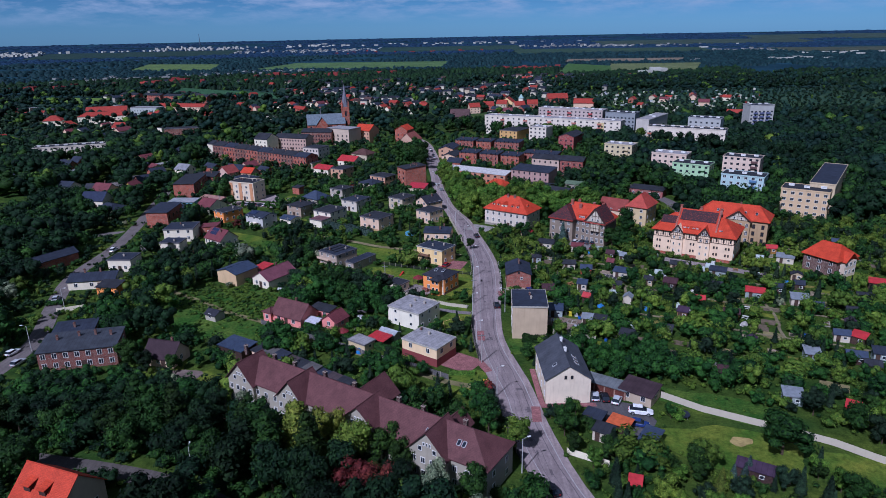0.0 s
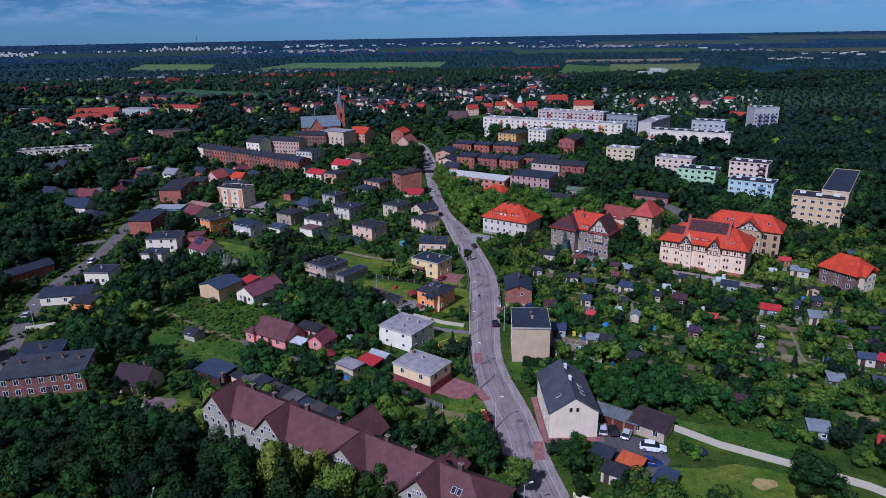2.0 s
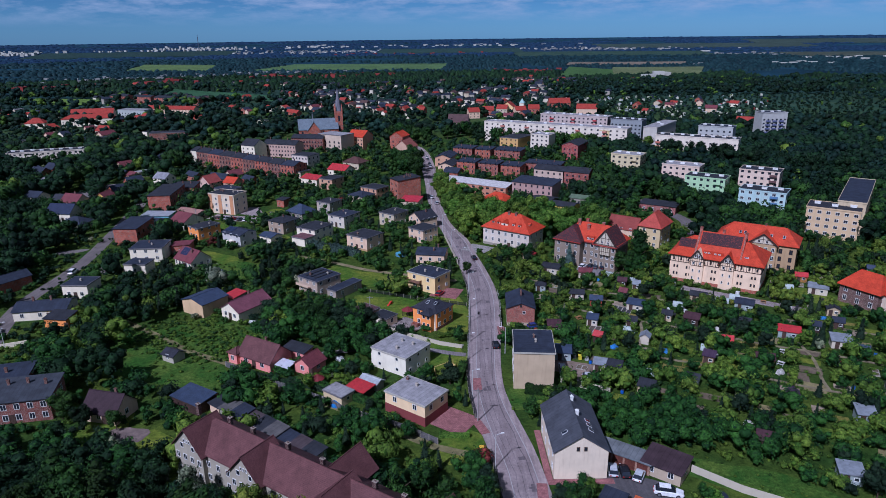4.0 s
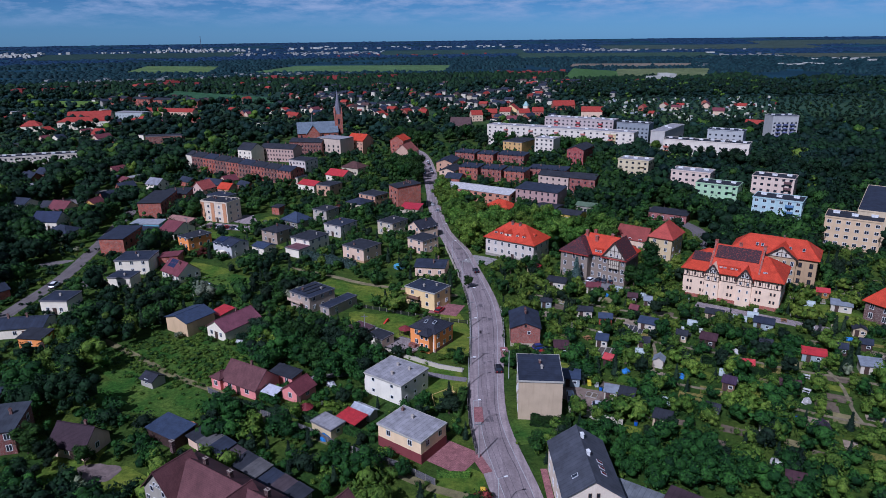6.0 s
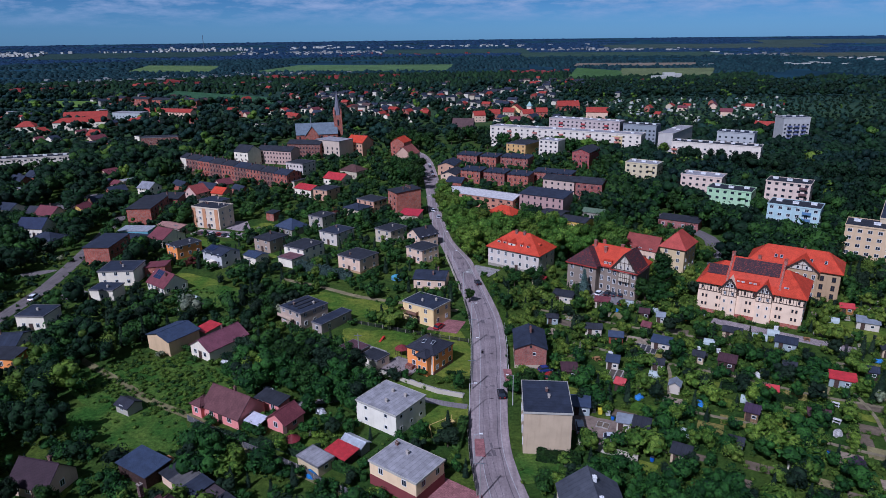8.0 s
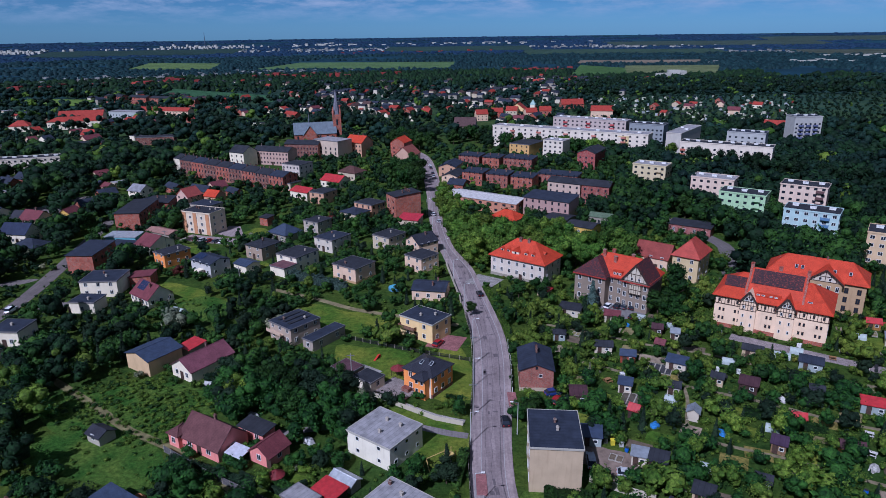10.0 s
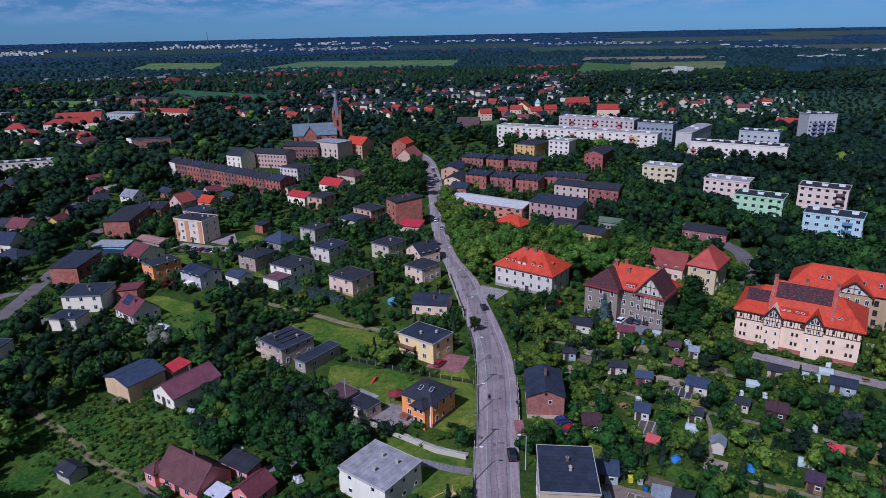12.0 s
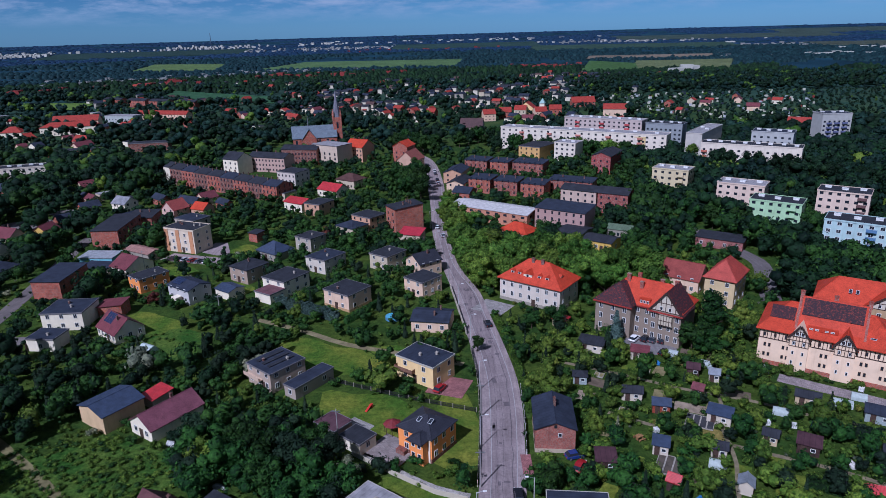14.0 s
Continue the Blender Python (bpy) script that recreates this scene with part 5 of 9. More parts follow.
block("grey block behind the long white one", 190.0, 470.0, -33, 22, 12, 19, P((0.4, 0.42, 0.48)), 6, 3, 6, FELT_BLUE)

# ---- brick tenements up the street
house("tenement", "tall red brick corner tenement with a low red-roofed annex", -17.0, 344.2, -60, 9.0, 12.5, 12.4, "mono", 0.8, paint("brick", (0.42, 0.125, 0.075), 0.9), FELT, (2, 0, 4), chim=((-2, 2), (0, 2), (2, 2), (1, -1)), category="tenement", wood="d", door=False)
house("annex", "low cream annex with a bright red sheet roof", -13.6, 334.5, -20, 9.0, 6.0, 3.6, "mono", 1.4, BUFF, paint("metal", (0.4, 0.03, 0.05), 0.5), (1, 1, 1), category="annex", door=False)
house("house", "salmon pink flat-roofed house", -33.5, 356.5, -38, 11.0, 9.5, 5.6, "flat", 0, SALMON, FELT, (3, 3, 2))
house("house", "cream house with a dark hip roof", -39.4, 347.5, -38, 10.0, 9.0, 3.8, "hip", 1.8, BUFF, FELT_BLUE, (2, 2, 1))
house("house", "salmon pink flat-roofed cubic house", -59.5, 380.5, -30, 9.0, 10.5, 5.6, "flat", 0, SALMON, FELT, (2, 2, 2))
house("house", "white house with a bright red roof", -70.5, 388.5, -34, 12.0, 9.0, 4.2, "gx", 1.6, SNOW, TIN_RED, (4, 2, 1))
house("house", "house with a bright red metal roof", -59.0, 415.0, -34, 13.5, 9.5, 3.8, "gx", 2.6, SNOW, TIN_RED, (3, 2, 1))
house("house", "house with a brown hip roof", -52.4, 434, -34, 13, 10, 4.6, "hip", 3.0, BUFF, paint("tiles", (0.1, 0.05, 0.045)), (3, 2, 1))
house("house", "low cream flat-roofed building", -83.2, 410, -34, 9.5, 8.0, 4.0, "flat", 0, BUFF, FELT, (3, 2, 1))
house("tenement", "white three-storey town house with pilasters", -84.5, 437.5, -30, 13.0, 11.5, 9.0, "flat", 0, P((0.6, 0.54, 0.55)), FELT, (5, 3, 3), category="tenement")
# a terrace of brick tenements stepping down the hill, one white end wall
for i in range(8):
    k = i - 3.5
    rot_ = -33
    hx, hy = -118.5 + 10.9 * k * math.cos(radians(rot_)), 430.8 + 10.9 * k * math.sin(radians(rot_))
    house("tenement", "red brick terraced tenement with tall windows and dark roof", hx, hy, rot_, 10.8, 10.8, 9.4 - 0.22 * i, "gx", 2.0, BRICK if i % 2 else BRICK_DARK, FELT_BLUE if i % 3 == 1 else FELT, (4, 3, 3), category="tenement", size=(1.0, 1.7), chim=((-4.9, -1.2), (-4.9, 1.4), (0.2, 0.8)), group="brick terrace", door=i % 2 == 0, over=0.15)
house("tenement", "narrow white end house of the brick terrace", -118.5 - 46.5 * math.cos(radians(-33)), 430.8 + 46.5 * math.sin(radians(33)), -33, 5.6, 10.8, 9.8, "gx", 1.9, SNOW, FELT, (0, 0, 1), category="tenement", door=False, over=0.15)
house("tenement", "white gabled end house of a brick row", -128.0, 478.0, -28, 12, 12, 9.5, "gx", 3.5, SNOW, FELT, (3, 2, 3), category="tenement")
house("tenement", "pink and white town houses in a row", -109.0, 484.0, -20, 26, 11, 9.0, "gx", 2.2, P((0.5, 0.35, 0.34)), FELT, (11, 2, 3), category="tenement", chim=((-10, 0), (4, 0)))
house("tenement", "dark brick tenement range", -94.0, 504.0, -12, 24, 11, 10.0, "gx", 2.0, BRICK_DARK, FELT, (11, 3, 3), category="tenement")
house("hall", "large cream concrete hall with a stepped flat roof", -74.5, 503.0, -34, 22, 14, 12.5, "flat", 0, P((0.55, 0.45, 0.4)), FELT_LIGHT, (5, 2, 3), category="hall", size=(1.4, 1.8))
house("tenement", "pink tenement with a red tiled roof and white chimneys", -58.0, 512.0, -30, 14, 13, 9.5, "gx", 4.0, SALMON, RED, (5, 3, 3), chim=((-4, 0), (0, 0), (4, 0)), category="tenement")
house("house", "pale pink gabled corner house", -22.5, 478.0, -22, 11.5, 14, 6.5, "gy", 5.0, P((0.55, 0.36, 0.3)), paint("tiles", (0.3, 0.1, 0.08)), (2, 3, 2))
house("tenement", "narrow brick house with a red roof", -28.0, 500.0, -22, 10, 12, 11.0, "gy", 3.0, BRICK, RED, (2, 3, 3), category="tenement")
house("shop_row", "long two-storey shop range with a light grey metal roof", 21.5, 364.5, -34, 38, 13, 5.6, "gx", 1.2, P((0.5, 0.24, 0.18)), paint("metal", (0.5, 0.48, 0.47), 0.5), (9, 2, 2), category="shops", size=(1.8, 1.2))
house("house", "low house with an orange-red tiled roof and dormer", 29.0, 337.5, -40, 13, 9.0, 3.2, "hip", 3.0, SALMON, RED, (3, 2, 1))
house("tenement", "grey and pink tenement with a dark roof and black end wall", 49.5, 350.0, -33, 22, 11.5, 8.4, "mono", 1.2, P((0.42, 0.28, 0.29)), FELT_BLUE, (7, 0, 3), category="tenement", size=(1.0, 1.5), wood="w")
house("tenement", "red brick tenement end with a grey gable", 76.0, 372.5, -30, 13.5, 10.5, 9.2, "gx", 1.8, paint("brick", (0.3, 0.07, 0.06)), FELT, (4, 3, 3), category="tenement")
house("tenement", "white and red tenement with a dark roof", 62.5, 381.0, -32, 17, 10, 9.0, "gx", 1.6, P((0.52, 0.4, 0.38)), FELT, (5, 3, 3), category="tenement")
for i, (bx, by, bw, bd) in enumerate(((18.4, 467.6, 14, 10), (31.5, 461.0, 11, 10), (47.5, 456.5, 18, 11), (18.5, 417.5, 12, 10), (31.4, 411.2, 12.5, 10), (43.8, 403.6, 12, 10), (62.9, 407.6, 22, 9))):
    house("tenement", "red brick terraced tenement with a dark flat roof", bx, by, -27, bw, bd, 7.2, "mono", 0.7, BRICK if i % 2 else paint("brick", (0.3, 0.08, 0.06), 0.9), FELT_BLUE, (max(3, int(bw / 2.8)), 2, 3), category="tenement", size=(0.9, 1.5), group="brick tenements", chim=((-bw * 0.25, 1), (bw * 0.25, 1)))
house("tenement", "orange-yellow tenement with a dark roof", 57.5, 506.0, -36, 15, 22, 8.5, "flat", 0, P((0.6, 0.38, 0.17)), FELT, (4, 6, 3), category="tenement")
house("tenement", "red tenement among trees", 92, 462, -30, 11, 22, 10, "gy", 2, paint("brick", (0.35, 0.06, 0.06)), FELT, (3, 6, 3), category="tenement")
house("shed", "low grey dark-roofed storehouse", 51.3, 336.0, -36, 10.5, 11.5, 3.0, "gx", 0.8, GREY, FELT, (2, 1, 1), category="storehouse", door=False)
house("shed", "low yellow storehouse with a dark roof", 58.8, 322.3, -36, 11.5, 9.0, 3.6, "gx", 1.0, YELLOW, FELT, (3, 1, 1), category="storehouse")
house("shed", "low storehouse with a mossy green roof", 69.5, 336.0, -30, 9.5, 7.5, 3.6, "gx", 0.9, GREY, paint("felt", (0.1, 0.14, 0.09)), (3, 1, 1), category="storehouse")
house("shed", "long low brick garage row with a dark roof", 103.2, 321.0, -33, 16.5, 8.0, 3.6, "mono", 0.5, paint("brick", (0.33, 0.1, 0.1)), FELT, (4, 0, 1), category="garage", door=False)
house("house", "red-roofed house with a dark gable", 76, 281.5, -38, 12, 9, 4.5, "gx", 4.0, PALE, paint("tiles", (0.25, 0.06, 0.05)), (3, 2, 2))
house("house", "pale tenement with a dark roof by the street", 6.5, 420, -20, 9, 16, 5.2, "gy", 1.6, PALE, FELT, (2, 4, 2), category="tenement")
house("house", "pink-fronted tenement with a dark roof", 5.0, 445, -16, 10, 18, 5.8, "gy", 1.8, SALMON, FELT_BLUE, (2, 4, 3), category="tenement")
house("house", "low red house by the bend", 8.5, 402, -25, 9, 9, 4.0, "gx", 2.0, BRICK, FELT_BLUE, (2, 2, 1))


# ---- brown-roofed terrace below the poplars: four gabled houses in one row
def terrace():
    a, b = Vector((-51.5, 133.6)), Vector((4.6, 96.4))
    L = (b - a).length
    rot = math.degrees(math.atan2(b.y - a.y, b.x - a.x))
    mid = (a + b) / 2
    n = Vector((-(b - a).y, (b - a).x)).normalized()
    c = mid + n * 5.0
    ob = house("terrace_house", "long grey terrace with a brown-purple tiled roof and gabled bays", c.x, c.y, rot, L, 10.0, 6.4, "hip", 3.9, P((0.35, 0.33, 0.31)), ROW, (0, 2, 2), over=0.4, inset=6.0, category="terrace", door=False)
    rf = [k for k in ob.children if k.name.startswith("roof")][0]
    for s, w in ((0.062, 8.2), (0.295, 7.8), (0.576, 9.8), (0.82, 8.2)):
        x = (s - 0.5) * L
        wing(ob, x - w / 2, x + w / 2, -5.9, 1.0, 6.4, 4.3, P((0.35, 0.33, 0.31)), ROW, False, 0.0, (4, 2), 0.9, 2.8, (1.0, 1.3))
        for dx in (-0.7, 0.0, 0.7):
            put_window(ob, x + dx, -5.93, 7.6, 0, 0.45, 0.8)
        for dx in (-2, 2):
            put_window(ob, x + dx * 0.8, -5.93, 6.3, 0, 0.9, 1.1)
        chimney(rf, x + w * 0.5, 1.2, 9.3, 1.4, 0.8, paint("brick", (0.07, 0.03, 0.03)))
        chimney(rf, x - w * 0.7, 1.4, 9.0, 1.4, 0.8, paint("brick", (0.07, 0.03, 0.03)))
    for s in (0.17, 0.42, 0.69, 0.94):
        windows(ob, L, 10, "f", 3, 2, 0.9, 2.8, (1.0, 1.3), span=8.0, mid=(s - 0.5) * L)
    for s, hw in ((0.5, 3.6), (0.81, 2.3)):
        x = (s - 0.5) * L
        k = wing(ob, x - hw, x + hw, 1.0, 9.0 if hw > 3 else 7.5, 6.0, hw, P((0.3, 0.28, 0.3)), ROW, False, 0.0, (0, 0))
    for x in (22.5, 23.6, 29.5, 30.6):
        skylight(rf, x - 3.0, -2.6, 8.35, 36.0)
    return ob


terrace()
# the line of lean-to sheds behind it
SHED_ROOFS = (FELT, paint("felt", (0.09, 0.085, 0.085)), FELT_BLUE, paint("felt", (0.06, 0.045, 0.05)))
for i in range(9):
    k = i / 8
    x, y = -50.0 + 24.0 * k, 154.0 - 19.5 * k
    house("shed", "lean-to shed with a patched felt roof and pale wall", x, y, -39, 3.5, 3.8, 2.2 + 0.2 * (i % 3), "mono", 0.5, (PALE, GREY, BUFF)[i % 3], SHED_ROOFS[i % 4], (0, 0, 1), category="shed", group="sheds behind the terrace", door=True, margin=0.3)


# ---- church
def church():
    ob = thing("church", pose(-97.5, 561, 0, 0, 0, 14), "brick church with a grey slate roof and tall pointed spire", "church")
    part("nave", wall_bm("gx", 31, 13, 9, 7.5), BRICK, ob)
    part("nave_roof", roof_bm("gx", 31, 13, 9, 7.5, 0.5), paint("tiles", (0.16, 0.2, 0.24), 0.5), ob, "grey slate roof")
    a = part("transept", wall_bm("gy", 10, 18, 8.4, 6.6), BRICK, ob)
    r = part("transept_roof", roof_bm("gy", 10, 18, 8.4, 6.6, 0.5), paint("tiles", (0.16, 0.2, 0.24), 0.5), ob)
    a.matrix_basis = r.matrix_basis = pose(-4, 0, 0)
    part("tower", box_bm(14, 20, -3, 3, 0, 22), BRICK, ob)
    bm = bmesh.new()
    base = [bm.verts.new((17 + 3.1 * math.cos(radians(45 * i + 22.5)), 3.1 * math.sin(radians(45 * i + 22.5)), 22)) for i in range(8)]
    tip = bm.verts.new((17, 0, 41))
    for i in range(8):
        bm.faces.new((base[i], base[(i + 1) % 8], tip))
    bm.faces.new(base[::-1])
    part("spire", bm, paint("tiles", (0.2, 0.2, 0.24), 0.5), ob, "grey pointed spire")
    for x, y in ((14.4, -2.6), (19.6, -2.6), (14.4, 2.6), (19.6, 2.6)):
        bm = bmesh.new()
        add_cyl(bm, (x, y, 20), (x, y, 23), 0.7, 0.7, 8)
        add_cyl(bm, (x, y, 23), (x, y, 28), 0.8, 0.02, 8)
        part("pinnacle", bm, BRICK, ob)
    for k in range(5):
        put_window(ob, -13 + 5.5 * k, -6.5, 2.5, 0, 1.5, 5.0, "d")
    for k in range(2):
        put_window(ob, 17, -3.0, 6 + 8 * k, 0, 1.6, 4.5, "d")
        put_window(ob, 20, 0, 6 + 8 * k, 90, 1.6, 4.5, "d")
    bm = bmesh.new()
    add_cyl(bm, (-4, 0, 15), (-4, 0, 25), 0.5, 0.05, 6)
    part("ridge_turret", bm, paint("tiles", (0.2, 0.2, 0.24), 0.5), ob)
    OBST.append((-97.5, 561, 14, 22, 11))


church()

# ---- further town, west and north
house("school", "long school with a bright red tiled roof", -338.0, 668.0, 12, 46, 14, 7.5, "hip", 3.6, SNOW, RED2, (14, 0, 2), category="school", door=False)
house("school", "red-roofed wing of a school", -352.0, 705.0, 12, 40, 13, 8.0, "gx", 4.5, PALE, RED2, (10, 0, 2), category="school", door=False)
house("terrace_house", "long row of houses with red roofs and white chimneys", -293, 760, -17, 62, 10, 6.0, "gx", 3.0, PALE, RED2, (16, 0, 2), category="terrace", chim=tuple((-30 + 6 * k, 0) for k in range(11)), door=False)
for i, (x, y, w) in enumerate(((-418, 912, 30), (-379, 894, 30), (-346, 878, 28), (-306, 860, 30))):
    house("tenement", "far red brick tenement with a dark roof", x, y, -24, w, 12, 8.4, "gx", 2.0, BRICK, FELT, (7, 0, 3), category="tenement", door=False, group="far brick tenements")
house("hall", "long grey-blue hall with a band of windows", -324, 738, -16, 34, 13, 8, "flat", 0, P((0.4, 0.44, 0.5)), FELT_LIGHT, (9, 0, 2), category="hall", door=False)
house("house", "house with a bright red hipped roof", -382, 656, 10, 17, 12, 5, "hip", 4.5, SNOW, RED2, (4, 0, 1))
house("house", "orange-roofed house with a white gable", -291, 602, -20, 13, 10, 4, "gx", 4.0, SNOW, RED2, (3, 0, 1))
house("shed", "low brick works with a dark roof", -265, 552, 5, 22, 10, 5, "flat", 0, BRICK, FELT, (5, 0, 1), category="works", door=False)
house("shed", "low brick range with a grey roof", -224, 572, 10, 28, 11, 6, "flat", 0, BRICK_DARK, FELT, (6, 0, 1), category="works", door=False)
block("long white low block with a grey roof and chimneys", -264.0, 466.0, 18, 46, 11, 9, BLK_W, 14, 2, 3, FELT)
house("tower", "small white tower with a green dome", 88, 714, -20, 4.6, 4.6, 12, "hip", 4.5, SNOW, paint("metal", (0.25, 0.4, 0.38), 0.5), (1, 0, 3), category="tower", door=False)
house("house", "cream villa with a tall red roof", 75, 724, -20, 15, 12, 7, "gy", 5.5, CREAM, RED2, (4, 0, 2))
house("house", "long red-roofed villa among dark trees", 139, 783, 5, 24, 11, 5, "gx", 5.0, BRICK, RED2, (6, 0, 2))
house("house", "pale villa with twin gables and a red roof", 149, 684, -15, 20, 12, 9, "gx", 4.0, PALE, RED2, (5, 0, 2))
house("house", "grey manor with a steep dark roof", 18, 592, -10, 17, 14, 9, "gx", 6, P((0.36, 0.3, 0.29)), paint("tiles", (0.1, 0.06, 0.06)), (5, 0, 3))
for i in range(5):
    house("tenement", "row house with a red tiled roof", 36 + 16 * i, 690 + (13 * i) % 29, 10 - 14 * (i % 3), 11, 10, 6.5, "gx", 3.6, (PALE, BRICK, BUFF)[i % 3], RED2, (3, 0, 2), category="tenement", door=False, group="red-roofed row")
house("house", "brick house with a bright red gable roof", 262, 582, -30, 15, 12, 6, "gx", 5, BUFF, RED2, (3, 0, 2))
block("striped grey and blue tower block", 255.0, 528.0, 0, 19, 13, 21, P((0.42, 0.43, 0.48)), 6, 3, 6, FELT_BLUE, balc=(-5, 0, 5), band=P((0.12, 0.14, 0.3)))
EAST = spline([(92, 372), (95.4, 357), (100.8, 336.4), (108, 311), (109, 300), (104.5, 287), (98, 268)], 5)
strip("side_street", EAST, -3.0, 3.0, -0.1, 0.05, paint("asphalt", (0.14, 0.125, 0.125), 0.9), "grey side street beside the storehouses", "road")
sheet("lawn", blob(134, 485, 14, 6, -30), 0.04, LAWN, "sunny lawn beside the flats", "lawn")
CLEAR.append((134, 485, 14, 6, -30))
for cx_, cy_ in ((95.4, 357), (98, 346), (100.8, 336.4), (105, 322), (108, 311), (108, 298), (104, 286)):
    CLEAR.append((cx_, cy_, 5, 8, 0))

# ---------------------------------------------------------------- sheds, allotments and small buildings
ALLOT_WALL = [P((0.55, 0.5, 0.47)), DARK_WOOD, paint("wood", (0.3, 0.07, 0.04), 0.7), P((0.3, 0.36, 0.42)), paint("wood", (0.24, 0.15, 0.08), 0.8), P((0.5, 0.4, 0.3)), paint("wood", (0.34, 0.17, 0.05), 0.7), P((0.35, 0.48, 0.44))]
ALLOT_ROOF = [FELT, TIN_BLUE, paint("felt", (0.06, 0.028, 0.035)), TIN_RED, paint("metal", (0.2, 0.22, 0.25), 0.5), FELT_BLUE, MAROON, paint("felt", (0.05, 0.03, 0.055))]
AW = ["white", "dark boarded", "red boarded", "blue-grey", "brown boarded", "cream", "orange-brown", "pale green"]
AR = ["a dark felt roof", "a blue sheet roof", "a maroon felt roof", "a red sheet roof", "a bare metal roof", "a dark blue felt roof", "a brown-red tiled roof", "a purple felt roof"]


def shed(x, y, rot, w, d, wi, ri, roof="gx", h=2.2, rh=0.8):
    w, d = w * 0.78, d * 0.78
    ob = thing("garden_shed", pose(x, y, 0, 0, 0, rot), f"small {AW[wi]} garden shed with {AR[ri]}", "shed", "allotment sheds")
    part("wall", wall_bm(roof, w, d, h, rh), ALLOT_WALL[wi], ob)
    part("roof", roof_bm(roof, w, d, h, rh, 0.3), ALLOT_ROOF[ri], ob)
    put_door(ob, w, d, "f", -w * 0.22, None, (0.8, 1.9))
    put_window(ob, w * 0.2, -d / 2, 0.9, 0, 0.9, 0.8)
    OBST.append((x, y, rot, w / 2 + 0.3, d / 2 + 0.5))


# x, y, turn, width, depth, wall, roof: one call a shed, as they lie in the plots
shed(47.6, 211.0, -14, 4.6, 3.8, 2, 1)
shed(58.5, 206.5, -30, 6.0, 3.6, 0, 1, "mono")
shed(80.0, 212.8, -30, 6.0, 3.5, 5, 0)
shed(91.0, 205.5, -30, 6.5, 3.2, 3, 5, "mono")
shed(71.5, 195.8, -30, 5.0, 3.6, 1, 2, "mono")
shed(54.0, 195.2, -20, 3.6, 3.0, 0, 0)
shed(32.9, 255.0, -36, 4.6, 4.0, 5, 3, "hip", 2.2, 1.4)
shed(49.4, 234.6, -20, 5.4, 3.0, 0, 6, "mono")
shed(59.8, 226.2, -20, 3.4, 3.0, 1, 2)
shed(63.7, 223.3, -20, 2.8, 2.6, 0, 4)
shed(31.4, 192.2, -5, 4.6, 4.0, 1, 2, "mono")
shed(32.4, 223.6, -10, 4.0, 3.2, 3, 0, "hip")
shed(42.6, 216.2, -10, 5.6, 3.4, 0, 0)
shed(38.5, 240.0, -25, 8.0, 5.0, 0, 0, "mono", 2.3, 0.5)
shed(85.5, 192.8, -28, 3.6, 3.2, 0, 0)
shed(94.6, 186.3, -25, 6.8, 3.2, 3, 3, "mono")
shed(103.8, 189.9, -25, 3.2, 3.0, 1, 5)
shed(119.9, 217.3, -28, 7.0, 3.6, 0, 4, "mono")
shed(105.3, 180.4, -20, 6.0, 4.4, 0, 4, "mono")
shed(80.9, 171.6, -20, 5.2, 4.0, 6, 2)
shed(59.2, 162.0, -30, 3.4, 3.0, 3, 0)
shed(68.3, 156.2, -25, 3.6, 3.0, 0, 5)
shed(78.8, 154.0, -20, 3.0, 3.4, 0, 7, "gy")
shed(111.5, 192.2, -25, 3.6, 3.4, 1, 5)
shed(107.7, 175.0, -20, 3.6, 3.0, 2, 1)
shed(75.8, 181.8, -20, 3.2, 3.0, 1, 3)
shed(125.1, 180.0, -20, 5.6, 3.4, 7, 0, "mono")
shed(136.2, 191.4, -28, 6.4, 3.6, 1, 3, "mono")
shed(103.7, 156.4, -20, 4.8, 3.6, 0, 1)
shed(107.2, 154.2, -50, 4.2, 3.4, 1, 3, "mono")
shed(90.1, 146.0, -15, 4.4, 4.0, 3, 4, "mono")
shed(100.2, 144.4, -20, 5.6, 4.0, 1, 1)
shed(106.8, 145.2, -20, 4.0, 3.6, 3, 5, "mono")
shed(115.4, 171.0, -20, 3.4, 3.0, 7, 0)
shed(75.2, 126.8, -18, 5.0, 4.2, 3, 4, "mono", 2.2, 0.6)
shed(85.2, 121.0, -35, 3.2, 2.4, 2, 3, "mono")
shed(64.6, 137.0, -25, 4.6, 3.2, 1, 2, "mono")
shed(101.3, 139.6, -25, 4.4, 3.6, 1, 0)
shed(55.0, 101.4, -32, 8.0, 3.2, 1, 7, "mono", 2.2, 0.4)
shed(31.6, 98.0, -20, 2.6, 2.4, 1, 3, "mono")
shed(65.6, 199.0, -30, 3.4, 3.0, 5, 0)
shed(31.0, 176.5, -10, 5.0, 4.0, 3, 1, "mono")
shed(38.8, 169.5, -20, 3.6, 2.6, 0, 4, "mono")
shed(42.0, 168.0, -25, 4.2, 3.6, 1, 0, "mono")
shed(47.0, 158.5, -30, 4.4, 3.2, 5, 0, "mono")
shed(30.0, 114.5, -35, 4.8, 3.8, 0, 0, "mono", 2.3, 0.4)
shed(29.6, 121.0, -35, 5.0, 4.0, 1, 5, "mono", 1.7, 0.3)
shed(38.8, 112.0, -37, 4.2, 6.4, 1, 1, "mono", 2.2, 0.4)
